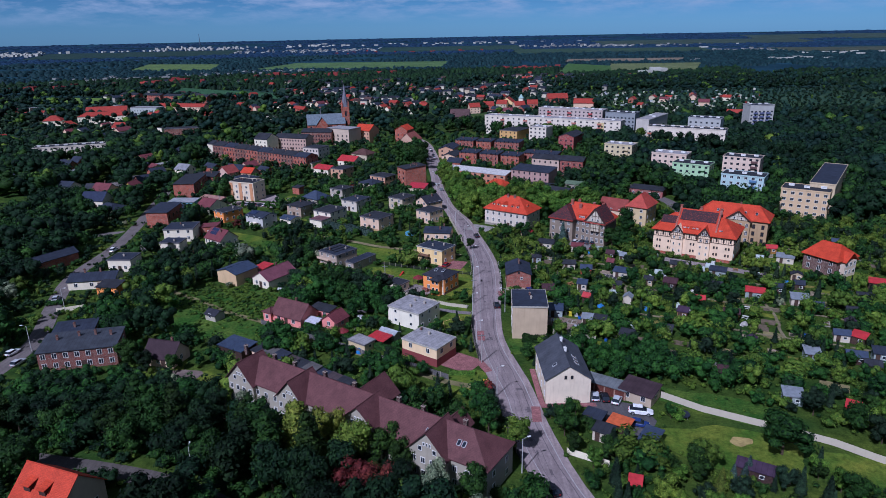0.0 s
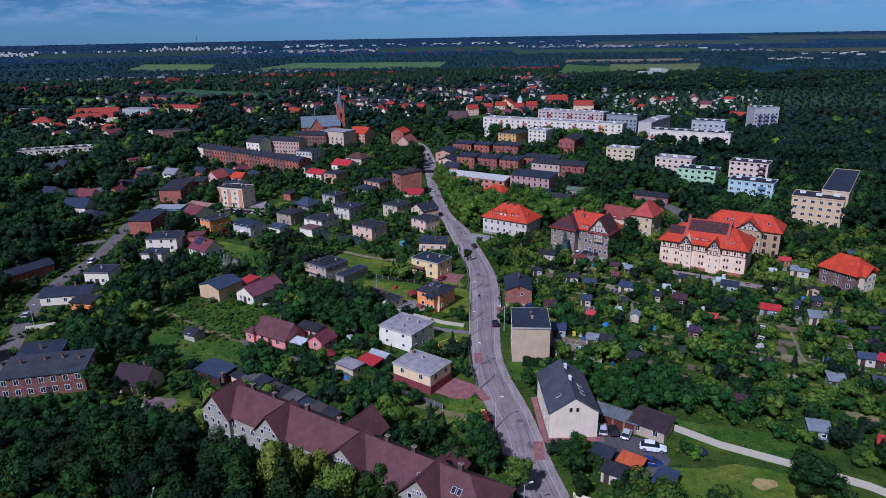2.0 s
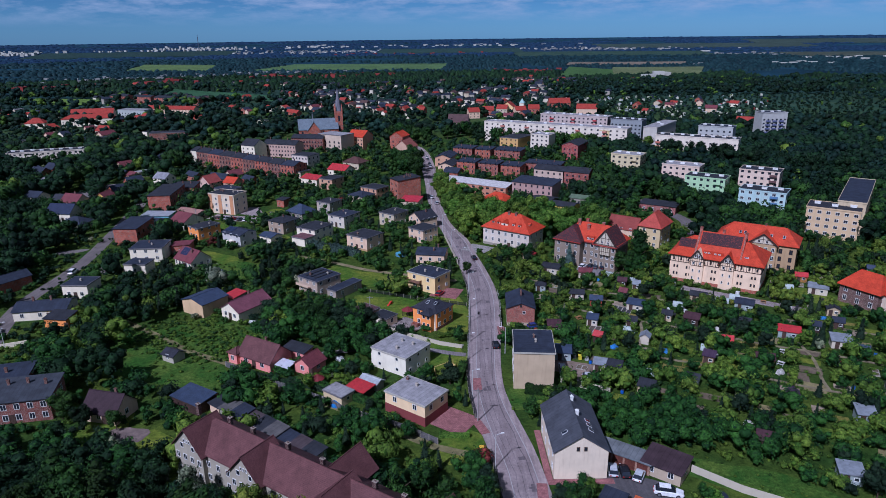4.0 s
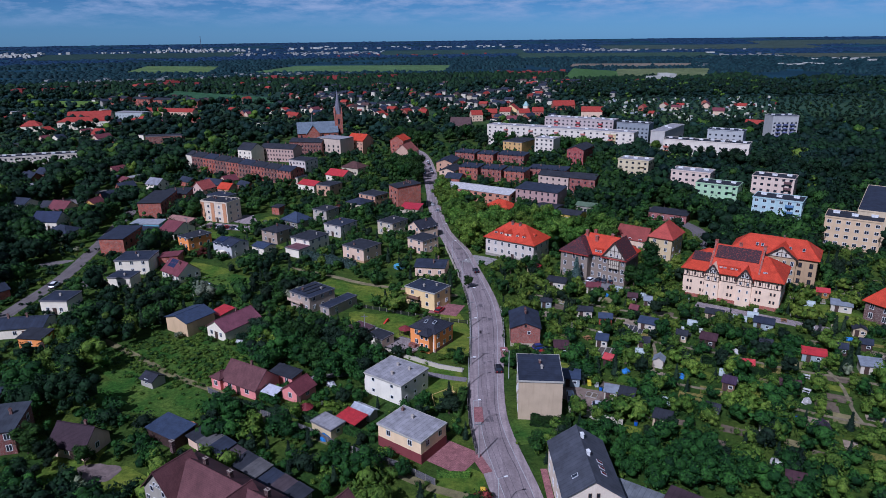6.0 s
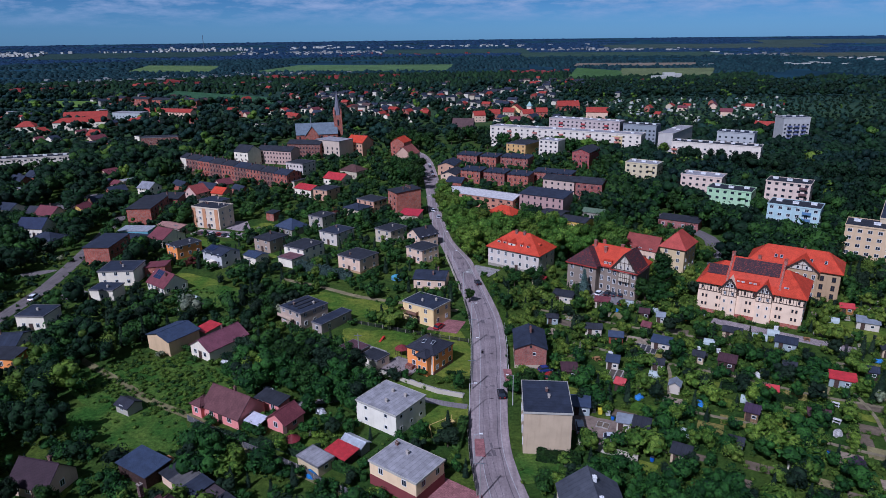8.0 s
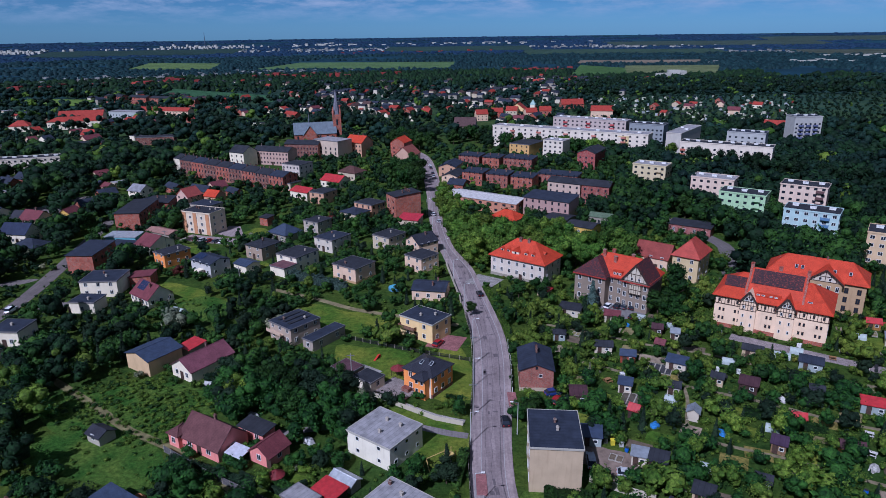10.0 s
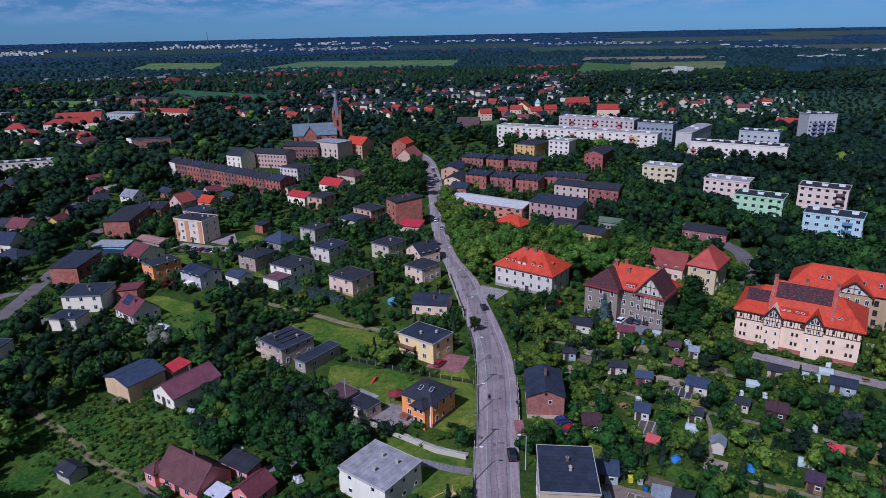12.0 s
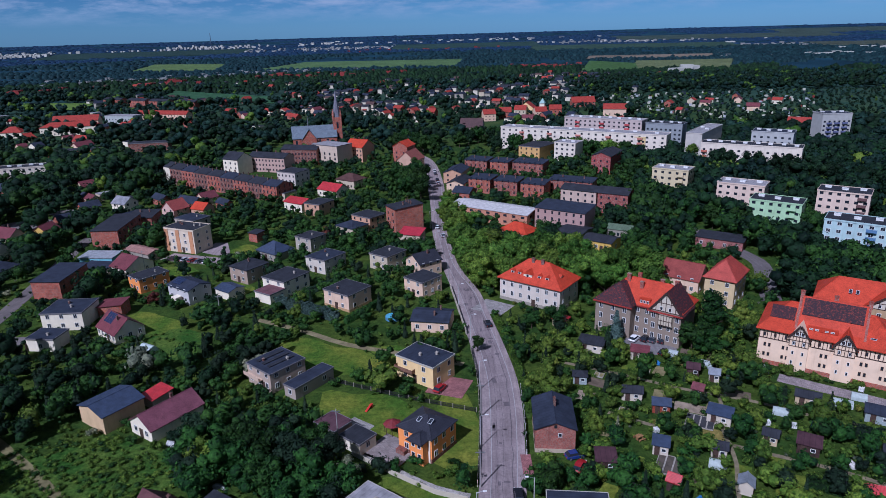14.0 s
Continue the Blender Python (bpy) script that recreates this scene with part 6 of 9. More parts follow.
# more of them, filling the plots between
rs_ = random.Random(77)
made = 0
for _ in range(900):
    x, y = rs_.uniform(40, 168), rs_.uniform(138, 236)
    if x > 0.66 * y + 8 or (y < 150 and x < 58) or any(math.hypot(x - b[0], y - b[1]) < 8.5 for b in OBST) or any(((x - c[0]) ** 2 + (y - c[1]) ** 2) < (max(c[2], c[3]) + 2) ** 2 for c in CLEAR):
        continue
    shed(x, y, -27 + rs_.uniform(-8, 8) + rs_.choice((0, 0, 90)), rs_.uniform(2.8, 4.6), rs_.uniform(2.6, 3.4), rs_.randrange(8), rs_.randrange(8), rs_.choice(("gx", "mono", "gy")))
    made += 1
    if made > 12:
        break
# narrow lanes between the plots
LANES = []
LANE_SOIL = paint("soil", (0.19, 0.16, 0.1), 0.95)
for p0, p1, hw_ in (((30, 233), (132, 181), 0.5), ((36, 210), (136, 156), 0.5), ((52, 178), (126, 140), 0.45), ((62, 217), (52, 178), 0.4), ((100, 197), (90, 158), 0.4)):
    n_ = 8
    line = [(p0[0] + (p1[0] - p0[0]) * i / n_, p0[1] + (p1[1] - p0[1]) * i / n_) for i in range(n_ + 1)]
    line = [(x + 0.5 * math.sin(0.3 * y), y + 0.5 * math.sin(0.2 * x)) for x, y in line]
    line = spline(line, 1.5)
    LANES.append((line, hw_))
    strip("footpath", line, -hw_, hw_, -0.1, 0.115 + 0.006 * len(LANES), LANE_SOIL, "trodden earth lane between allotment plots", "footpath")
# plots: dug beds, gravel and mown squares
BED = [paint("soil", (0.13, 0.1, 0.07), 0.95), paint("soil", (0.2, 0.17, 0.08), 0.95), LAWN, paint("soil", (0.28, 0.22, 0.16), 0.95), LAWN, grass_mat("straw_grass", (0.16, 0.15, 0.04), (0.26, 0.2, 0.07), (0.8, 0.8, 0.75), 0.2)]
BEDW = ["dug brown vegetable bed", "weedy planted bed", "small mown lawn of a plot", "pale gravel patch", "small mown lawn of a plot", "dry yellow grass of a plot"]
made = 0
for _ in range(1200):
    x, y = rs_.uniform(30, 165), rs_.uniform(120, 240)
    w, d = rs_.uniform(2.5, 6.5), rs_.uniform(2.0, 4.5)
    if x > 0.66 * y + 8 or (y < 150 and x < 62) or any(math.hypot(x - b[0], y - b[1]) < max(b[3], b[4]) + 2.4 for b in OBST) or any(((x - c[0]) ** 2 + (y - c[1]) ** 2) < (max(c[2], c[3]) + 1) ** 2 for c in CLEAR):
        continue
    k = rs_.randrange(6)
    rot = -27 + rs_.uniform(-6, 6)
    sheet("garden_bed" if k in (0, 1) else "plot_lawn", quad(x, y, rot, w, d), 0.05 + 0.0006 * made, BED[k], BEDW[k], "garden plot")
    OBST.append((x, y, rot, w / 2 - 0.4, d / 2 - 0.4))
    made += 1
    if made > 75:
        break
# clutter of the plots: barrels, tanks, raised beds, film tunnels, seats and heaps
CLUTTER_AT = []


def spot(rnd, x0, x1, y0, y1, r):
    """A free place in the plots, away from sheds, lanes and what lies there already."""
    for _ in range(60):
        x, y = rnd.uniform(x0, x1), rnd.uniform(y0, y1)
        if x > 0.62 * y + 4 or (y < 150 and x < 62):
            continue
        if any(inside(x, y, b, r) for b in OBST if abs(b[0] - x) < 30) or any(math.hypot(x - q[0], y - q[1]) < r + q[2] + 0.4 for q in CLUTTER_AT):
            continue
        if any(math.hypot(p[0] - x, p[1] - y) < w + r for ln, w in LANES for p in ln):
            continue
        CLUTTER_AT.append((x, y, r))
        OBST.append((x, y, 0, r * 0.4, r * 0.4))
        return x, y
    return None


def inside(x, y, box, extra=0.0):
    cx, cy, rot, hw, hd = box
    c, s = math.cos(radians(-rot)), math.sin(radians(-rot))
    u, v = c * (x - cx) - s * (y - cy), s * (x - cx) + c * (y - cy)
    return abs(u) < hw + extra and abs(v) < hd + extra


def barrel(x, y, color, word):
    bm = bmesh.new()
    add_cyl(bm, (0, 0, 0), (0, 0, 0.45), 0.36, 0.42, 12)
    add_cyl(bm, (0, 0, 0.45), (0, 0, 0.95), 0.42, 0.36, 12)
    ob = tagged(new("water_barrel", mesh_of("water_barrel", bm, paint("plain", color, 0.4))), f"{word} plastic water barrel in a garden plot", "barrel", "garden barrels")
    ob.matrix_basis = pose(x, y, 0.05)
    bm = bmesh.new()
    add_cyl(bm, (0, 0, 0.955), (0, 0, 1.0), 0.38, 0.38, 12)
    part("lid", bm, DARK, ob)


def tank(x, y, rot):
    ob = thing("water_tank", pose(x, y, 0.05, 0, 0, rot), "white cubic water tank in a steel cage", "water tank")
    part("tank", box_bm(-0.5, 0.5, -0.5, 0.5, 0.15, 1.1), WHITE, ob)
    bm = bmesh.new()
    for q in (-0.53, 0.53):
        for k in (-0.5, -0.17, 0.17, 0.5):
            add_box(bm, k - 0.02, k + 0.02, q - 0.02, q + 0.02, 0, 1.13)
            add_box(bm, q - 0.02, q + 0.02, k - 0.02, k + 0.02, 0, 1.13)
    part("cage", bm, STEEL, ob)


def raised_bed(x, y, rot, w, d, soil):
    ob = thing("raised_bed", pose(x, y, 0.0, 0, 0, rot), "board-edged raised vegetable bed with dark soil", "garden bed", "raised beds")
    bm = bmesh.new()
    for y0 in (-d / 2, d / 2 - 0.12):
        add_box(bm, -w / 2, w / 2, y0, y0 + 0.12, -0.1, 0.32)
    for x0 in (-w / 2, w / 2 - 0.12):
        add_box(bm, x0, x0 + 0.12, -d / 2 + 0.12, d / 2 - 0.12, -0.1, 0.32)
    for k in range(1, max(2, int(w / 1.4))):
        xx = -w / 2 + k * w / max(2, int(w / 1.4))
        add_box(bm, xx - 0.14, xx + 0.14, -d / 2 + 0.12, d / 2 - 0.12, -0.1, 0.31)
    part("edging", bm, paint("wood", (0.34, 0.31, 0.27), 0.85), ob)
    part("soil", box_bm(-w / 2 + 0.12, w / 2 - 0.12, -d / 2 + 0.12, d / 2 - 0.12, -0.1, 0.24), soil, ob)


def film_tunnel(x, y, rot, w):
    bm = bmesh.new()
    arc = [(1.1 * math.cos(radians(a)), 1.5 * math.sin(radians(a))) for a in range(0, 181, 30)]
    ends = [[bm.verts.new((e, p, z)) for p, z in arc] for e in (-w / 2, w / 2)]
    for i in range(len(arc) - 1):
        bm.faces.new((ends[0][i], ends[0][i + 1], ends[1][i + 1], ends[1][i]))
    bm.faces.new(ends[0])
    bm.faces.new(ends[1][::-1])
    ob = tagged(new("film_tunnel", mesh_of("film_tunnel", bm, paint("plain", (0.34, 0.39, 0.38), 0.65))), "pale film-covered growing tunnel", "greenhouse")
    ob.matrix_basis = pose(x, y, 0.03, 0, 0, rot)


def heap(x, y, rot, color, words, cat, h=0.7):
    rnd = random.Random(int(x * 31 + y * 17))
    bm = bmesh.new()
    bmesh.ops.create_icosphere(bm, subdivisions=2, radius=1.0)
    for v in bm.verts:
        k = rnd.uniform(0.75, 1.2)
        v.co = Vector((v.co.x * 1.5 * k, v.co.y * 0.95 * k, max(-0.05, v.co.z * h * 1.2 * k)))
    ob = tagged(new(cat.replace(" ", "_"), mesh_of("heap", bm, paint("wood", color, 0.8))), words, cat)
    ob.matrix_basis = pose(x, y, 0.04, 0, 0, rot)


def table_set(x, y, rot, color, word):
    ob = thing("garden_table", pose(x, y, 0.05, 0, 0, rot), f"{word} garden table with benches on the grass", "garden table")
    m = paint("wood", color, 0.6)
    part("tabletop", box_bm(-0.8, 0.8, -0.4, 0.4, 0.7, 0.76), m, ob)
    for yy in (-0.85, 0.85):
        bm = bmesh.new()
        add_box(bm, -0.8, 0.8, yy - 0.15, yy + 0.15, 0.42, 0.47)
        for xx in (-0.65, 0.65):
            add_box(bm, xx - 0.04, xx + 0.04, yy - 0.12, yy + 0.12, 0, 0.42)
        part("bench", bm, m, ob)
    bm = bmesh.new()
    for xx in (-0.6, 0.6):
        add_box(bm, xx - 0.04, xx + 0.04, -0.35, 0.35, 0, 0.7)
    part("trestle", bm, m, ob)


rc = random.Random(101)
raised_bed(54.4, 206.2, -27, 5.6, 4.6, paint("soil", (0.05, 0.05, 0.055), 0.95))
OBST.append((54.4, 206.2, -27, 3.2, 2.8))
raised_bed(43.4, 192.0, -27, 4.6, 6.0, paint("soil", (0.09, 0.075, 0.06), 0.95))
OBST.append((43.4, 192.0, -27, 2.8, 3.4))
for i in range(24):
    q = spot(rc, 34, 140, 140, 236, 0.6)
    if q:
        c_, w_ = (((0.02, 0.12, 0.5), "blue"), ((0.02, 0.1, 0.42), "blue"), ((0.04, 0.1, 0.06), "green"), ((0.03, 0.03, 0.035), "black"))[i % 4]
        barrel(*q, c_, w_)
for i in range(9):
    q = spot(rc, 34, 140, 140, 236, 0.9)
    if q:
        tank(*q, rc.uniform(-60, 20))
for i in range(16):
    q = spot(rc, 34, 140, 140, 236, 2.0)
    if q:
        raised_bed(*q, -27 + rc.choice((0, 90)), rc.uniform(2.2, 4.0), rc.uniform(1.2, 2.2), BED[i % 2])
for i in range(10):
    q = spot(rc, 34, 140, 140, 236, 1.9)
    if q:
        film_tunnel(*q, -27 + rc.choice((0, 90)), rc.uniform(2.4, 4.0))
for i in range(16):
    q = spot(rc, 34, 140, 140, 236, 1.4)
    if q:
        c_, w_, k_ = (((0.3, 0.2, 0.12), "heap of stacked brown firewood and boards", "wood pile"), ((0.5, 0.48, 0.45), "heap of pale slabs and rubble", "stone heap"), ((0.4, 0.05, 0.04), "red tarpaulin over stacked things", "covered heap"), ((0.05, 0.2, 0.5), "blue tarpaulin over stacked things", "covered heap"))[i % 4]
        heap(*q, rc.uniform(0, 180), c_, w_, k_)
for i in range(7):
    q = spot(rc, 34, 140, 140, 236, 1.6)
    if q:
        table_set(*q, rc.uniform(-60, 30), (0.6, 0.58, 0.55) if i % 2 else (0.3, 0.16, 0.07), "white" if i % 2 else "brown wooden")
# garages behind the white house
ga = house("garage", "row of brick lock-up garages with a grey roof", 35.3, 133.0, -35, 10.0, 3.4, 2.4, "mono", 0.3, paint("brick", (0.3, 0.16, 0.12)), paint("felt", (0.13, 0.14, 0.15)), (0, 0, 1), category="garage", door=False)
for i in range(4):
    put_door(ga, 10, 3.4, "f", -3.6 + 2.4 * i, paint("wood", (0.12, 0.04, 0.03), 0.6), (1.8, 2.0))
house("workshop", "low workshop with a dark brown roof and white wall", 42.0, 130.0, -38, 7.4, 5.8, 2.5, "mono", 0.6, P((0.45, 0.37, 0.32)), paint("felt", (0.045, 0.028, 0.034)), (2, 1, 1), category="workshop", door=False)

house("shelter", "low shelter with an orange-red ribbed sheet roof", 34.2, 117.6, -37, 4.2, 3.0, 2.0, "mono", 0.3, DARK_WOOD, paint("metal", (0.5, 0.1, 0.03), 0.6), (0, 0, 1), category="shelter", door=False, margin=0.3)
# ---------------------------------------------------------------- trees

def ico(sub=1):
    bm = bmesh.new()
    bmesh.ops.create_icosphere(bm, subdivisions=sub, radius=1.0)
    v = np.array([p.co[:] for p in bm.verts])
    f = np.array([[q.index for q in p.verts] for p in bm.faces])
    bm.free()
    return v, f


ICO1 = ico(1)


def leaf_quads(rs, pos, nrm, size):
    """Pointed, bent leaf clumps (two triangles each) at pos, facing about nrm."""
    n = len(pos)
    nrm = nrm + rs.normal(0, 0.3 if n > 300 else 0.24, (n, 3))
    nrm /= np.linalg.norm(nrm, axis=1)[:, None]
    a = np.cross(nrm, rs.normal(0, 1, (n, 3)))
    a /= np.linalg.norm(a, axis=1)[:, None] + 1e-9
    b = np.cross(nrm, a)
    s = (size * rs.uniform(0.6, 1.35, n))[:, None]
    v = np.stack([pos - a * s, pos - b * s * 0.62 - nrm * s * 0.18, pos + a * s, pos + b * s * 0.62 - nrm * s * 0.18], 1).reshape(-1, 3)
    i = np.arange(n)[:, None] * 4
    f = np.concatenate([i + np.array([0, 1, 2]), i + np.array([0, 2, 3])])
    return v, f


def crown_arrays(seed, kind, leaves, leaf):
    """Vertices and triangles of a crown of unit-ish size: height 1, radius about as wide as its kind has it."""
    rs = np.random.RandomState(seed)
    vs, fs, off = [], [], 0
    lobes = []
    if kind == "round":
        for k in range(13):
            a, z = rs.uniform(0, 6.283), rs.uniform(0.26, 0.9)
            r = 0.36 * math.sqrt(rs.uniform(0.15, 1)) * math.sqrt(max(0.08, 1 - ((z - 0.5) / 0.5) ** 2))
            lobes.append((r * math.cos(a), r * math.sin(a), z, rs.uniform(0.11, 0.19)))
        lobes.append((0, 0, 0.55, 0.3))
    elif kind == "tall":
        for k in range(12):
            a, z = rs.uniform(0, 6.283), rs.uniform(0.2, 0.92)
            r = 0.2 * math.sqrt(rs.uniform(0, 1)) * (1.15 - z * 0.75)
            lobes.append((r * math.cos(a), r * math.sin(a), z, rs.uniform(0.1, 0.17)))
        lobes.append((0, 0, 0.5, 0.2))
    elif kind == "poplar":
        for k in range(14):
            a, z = rs.uniform(0, 6.283), 0.08 + 0.86 * (k / 13)
            r = 0.05 * rs.uniform(0, 1)
            lobes.append((r * math.cos(a), r * math.sin(a), z, 0.055 + 0.085 * math.sin(math.pi * min(1, z * 0.9 + 0.12))))
    elif kind == "clump":
        for k in range(5):
            a, z = rs.uniform(0, 6.283), rs.uniform(0.35, 0.8)
            r = 0.26 * math.sqrt(rs.uniform(0, 1))
            lobes.append((r * math.cos(a), r * math.sin(a), z, rs.uniform(0.17, 0.28)))
    elif kind == "herb":
        lobes = [(0, 0, 0.4, 0.5)]
    elif kind == "bush":
        for k in range(6):
            a, r = rs.uniform(0, 6.283), 0.5 * math.sqrt(rs.uniform(0, 1))
            lobes.append((r * math.cos(a), r * math.sin(a), rs.uniform(0.3, 0.6), rs.uniform(0.25, 0.4)))
    if kind in ("round", "tall", "poplar", "bush", "clump", "herb"):
        lob = np.array(lobes)
        for x, y, z, r in sorted(lobes, key=lambda q: -q[3])[: (99 if leaves > 800 else 5)]:
            v = ICO1[0] * (1 + rs.normal(0, 0.1, (len(ICO1[0]), 1))) * r * (0.84 if kind == "clump" else 0.62 if kind == "herb" else 0.74 if kind == "bush" else 0.76 if leaves > 800 else 0.88) + (x, y, z)
            vs.append(v)
            fs.append(ICO1[1] + off)
            off += len(v)
        w = lob[:, 3] ** 2
        pick = rs.choice(len(lob), leaves, p=w / w.sum())
        d = rs.normal(0, 1, (leaves, 3))
        d[:, 2] = np.where(rs.uniform(0, 1, leaves) < 0.75, np.abs(d[:, 2]), d[:, 2])
        d /= np.linalg.norm(d, axis=1)[:, None]
        pos = lob[pick, :3] + d * (lob[pick, 3] * rs.uniform(0.72, 1.12, leaves))[:, None]
        v, f = leaf_quads(rs, pos, d, leaf)
    else:
        # conifer: drooping boughs in whorls
        z = rs.uniform(0.04, 1, leaves) ** 0.8
        z = np.clip(np.round(z * 16) / 16 + rs.normal(0, 0.012, leaves), 0.03, 0.99)
        rad = 0.2 * (1 - z) + 0.012
        a = rs.uniform(0, 6.283, leaves)
        k = rs.uniform(0.35, 1.08, leaves)
        pos = np.stack([rad * k * np.cos(a), rad * k * np.sin(a), z - 0.05 * k], 1)
        d = np.stack([np.cos(a) * 0.6, np.sin(a) * 0.6, np.full(leaves, 0.8)], 1)
        v, f = leaf_quads(rs, pos, d, leaf)
        n = 8
        cone = np.array([(0.15 * math.cos(6.2832 * i / n), 0.15 * math.sin(6.2832 * i / n), 0.06) for i in range(n)] + [(0, 0, 0.95)])
        vs.append(cone)
        fs.append(np.array([[i, (i + 1) % n, n] for i in range(n)]))
        off += len(cone)
    vs.append(v)
    fs.append(f + off)
    return np.concatenate(vs), np.concatenate(fs)


def array_mesh(name, v, f, material):
    me = bpy.data.meshes.new(name)
    me.vertices.add(len(v))
    me.vertices.foreach_set("co", np.asarray(v, np.float32).ravel())
    me.loops.add(len(f) * 3)
    me.loops.foreach_set("vertex_index", np.asarray(f, np.int32).ravel())
    me.polygons.add(len(f))
    me.polygons.foreach_set("loop_start", np.arange(0, len(f) * 3, 3, dtype=np.int32))
    me.polygons.foreach_set("loop_total", np.full(len(f), 3, np.int32))
    me.update(calc_edges=True)
    me.materials.append(material)
    return me


def trunk_mesh(kind, seed):
    rs = random.Random(seed)
    bm = bmesh.new()
    top = {"round": 0.5, "tall": 0.6, "poplar": 0.85, "bush": 0.35, "conifer": 0.9}[kind]
    add_cyl(bm, (0, 0, -0.03), (0, 0, top * 0.5), 0.022, 0.015, 6)
    add_cyl(bm, (0, 0, top * 0.5), (0.01, 0, top), 0.015, 0.006, 6)
    if kind in ("round", "tall", "bush"):
        for i in range(5):
            a = rs.uniform(0, 6.28)
            z = top * rs.uniform(0.4, 0.9)
            add_cyl(bm, (0, 0, z), (0.24 * math.cos(a), 0.24 * math.sin(a), z + 0.2), 0.01, 0.004, 5)
    return mesh_of("trunk", bm, BARK)


CROWN, TRUNK = {}, {}
SHAPES = {"round": (1150, 0.029, 4), "tall": (1100, 0.026, 3), "poplar": (1300, 0.018, 2), "bush": (640, 0.058, 3), "conifer": (800, 0.032, 2), "clump": (560, 0.042, 3), "herb": (420, 0.055, 3)}
# the last, bluish tone has the haze over farther woods put into its colour
LEAVES = {"green": LEAF, "deep": LEAF_DEEP, "light": LEAF_LIGHT, "yellow": LEAF_YELLOW, "copper": LEAF_RED, "grey": LEAF_GREY, "needle": NEEDLE, "blue": NEEDLE_BLUE, "hazed": leaf_mat("hazed_remote_leaves", (0.005, 0.018, 0.016), (0.016, 0.043, 0.034), 0.012)}


def crown_of(kind, tone, k):
    key = (kind, tone, k)
    if key not in CROWN:
        n, s, _ = SHAPES[kind]
        v, f = crown_arrays(11 * k + len(kind), kind, n, s)
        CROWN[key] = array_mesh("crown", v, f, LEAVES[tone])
    return CROWN[key]


WORDS = {"round": "broad leafy tree", "tall": "tall leafy tree", "poplar": "slender upright poplar", "bush": "leafy bush", "conifer": "pointed conifer"}
TONES = {"green": "dark green", "deep": "deep green", "light": "bright green", "yellow": "yellow-green", "copper": "copper-red", "grey": "pale flowering", "needle": "dark green", "blue": "blue-grey", "hazed": "dark hazy blue-green"}
TREES = []


def tree(x, y, h, kind="round", tone="green", wide=1.0, seed=0, where="among the gardens"):
    k = seed % SHAPES[kind][2]
    ob = thing("bush" if kind == "bush" else "tree", pose(x, y, 0, 0, 0, (seed * 77) % 360) @ Matrix.Diagonal((h * wide, h * wide, h, 1)), f"{TONES[tone]} {WORDS[kind]} {where}", "bush" if kind == "bush" else "tree")
    if kind not in TRUNK:
        TRUNK[kind] = trunk_mesh(kind, 3)
    share("trunk", TRUNK[kind], ob, Matrix())
    share("crown", crown_of(kind, tone, k), ob, Matrix())
    TREES.append((x, y, h * wide * 0.4))
    return ob


def free(x, y, r):
    for b in OBST:
        if abs(b[0] - x) < 70 and abs(b[1] - y) < 70 and inside(x, y, b, r * 0.4):
            return False
    for cx, cy, rx, ry, rot in CLEAR:
        c, s = math.cos(radians(-rot)), math.sin(radians(-rot))
        u, v = c * (x - cx) - s * (y - cy), s * (x - cx) + c * (y - cy)
        if (u / (rx + r * 0.3)) ** 2 + (v / (ry + r * 0.3)) ** 2 < 1:
            return False
    for line, hw in ((MAIN, 4.7), (SIDE, 2.6), (LEFT, 3.2), *LANES):
        off = hw + r * (0.6 if hw > 1 else 0.15)
        if any(abs(p[0] - x) < off and math.hypot(p[0] - x, p[1] - y) < off for p in line):
            return False
    return True


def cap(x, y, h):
    """Keeps trees low before houses and the side street, fitted to the camera's line of sight."""
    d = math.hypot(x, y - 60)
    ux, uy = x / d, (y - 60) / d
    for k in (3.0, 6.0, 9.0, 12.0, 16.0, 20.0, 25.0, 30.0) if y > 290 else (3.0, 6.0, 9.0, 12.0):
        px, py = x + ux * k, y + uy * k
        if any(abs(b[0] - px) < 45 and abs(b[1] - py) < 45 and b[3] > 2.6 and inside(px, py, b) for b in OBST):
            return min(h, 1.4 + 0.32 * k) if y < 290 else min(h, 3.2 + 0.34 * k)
    # low trees keep the side street open to the camera's view
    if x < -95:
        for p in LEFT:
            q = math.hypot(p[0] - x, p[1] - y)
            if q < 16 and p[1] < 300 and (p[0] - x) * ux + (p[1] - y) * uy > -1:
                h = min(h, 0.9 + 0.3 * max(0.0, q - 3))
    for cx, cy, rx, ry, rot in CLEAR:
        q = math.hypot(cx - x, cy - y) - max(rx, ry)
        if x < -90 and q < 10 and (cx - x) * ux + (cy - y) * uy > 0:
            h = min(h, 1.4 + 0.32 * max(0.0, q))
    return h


def in_view(x, y, pad=12):
    """Within the stretch that the walk looks over."""
    return abs(x) < 0.70 * (y + 12) + pad


def ell(x, y, cx, cy, rx, ry, rot=0):
    c, s = math.cos(radians(-rot)), math.sin(radians(-rot))
    u, v = c * (x - cx) - s * (y - cy), s * (x - cx) + c * (y - cy)
    return (u / rx) ** 2 + (v / ry) ** 2 < 1


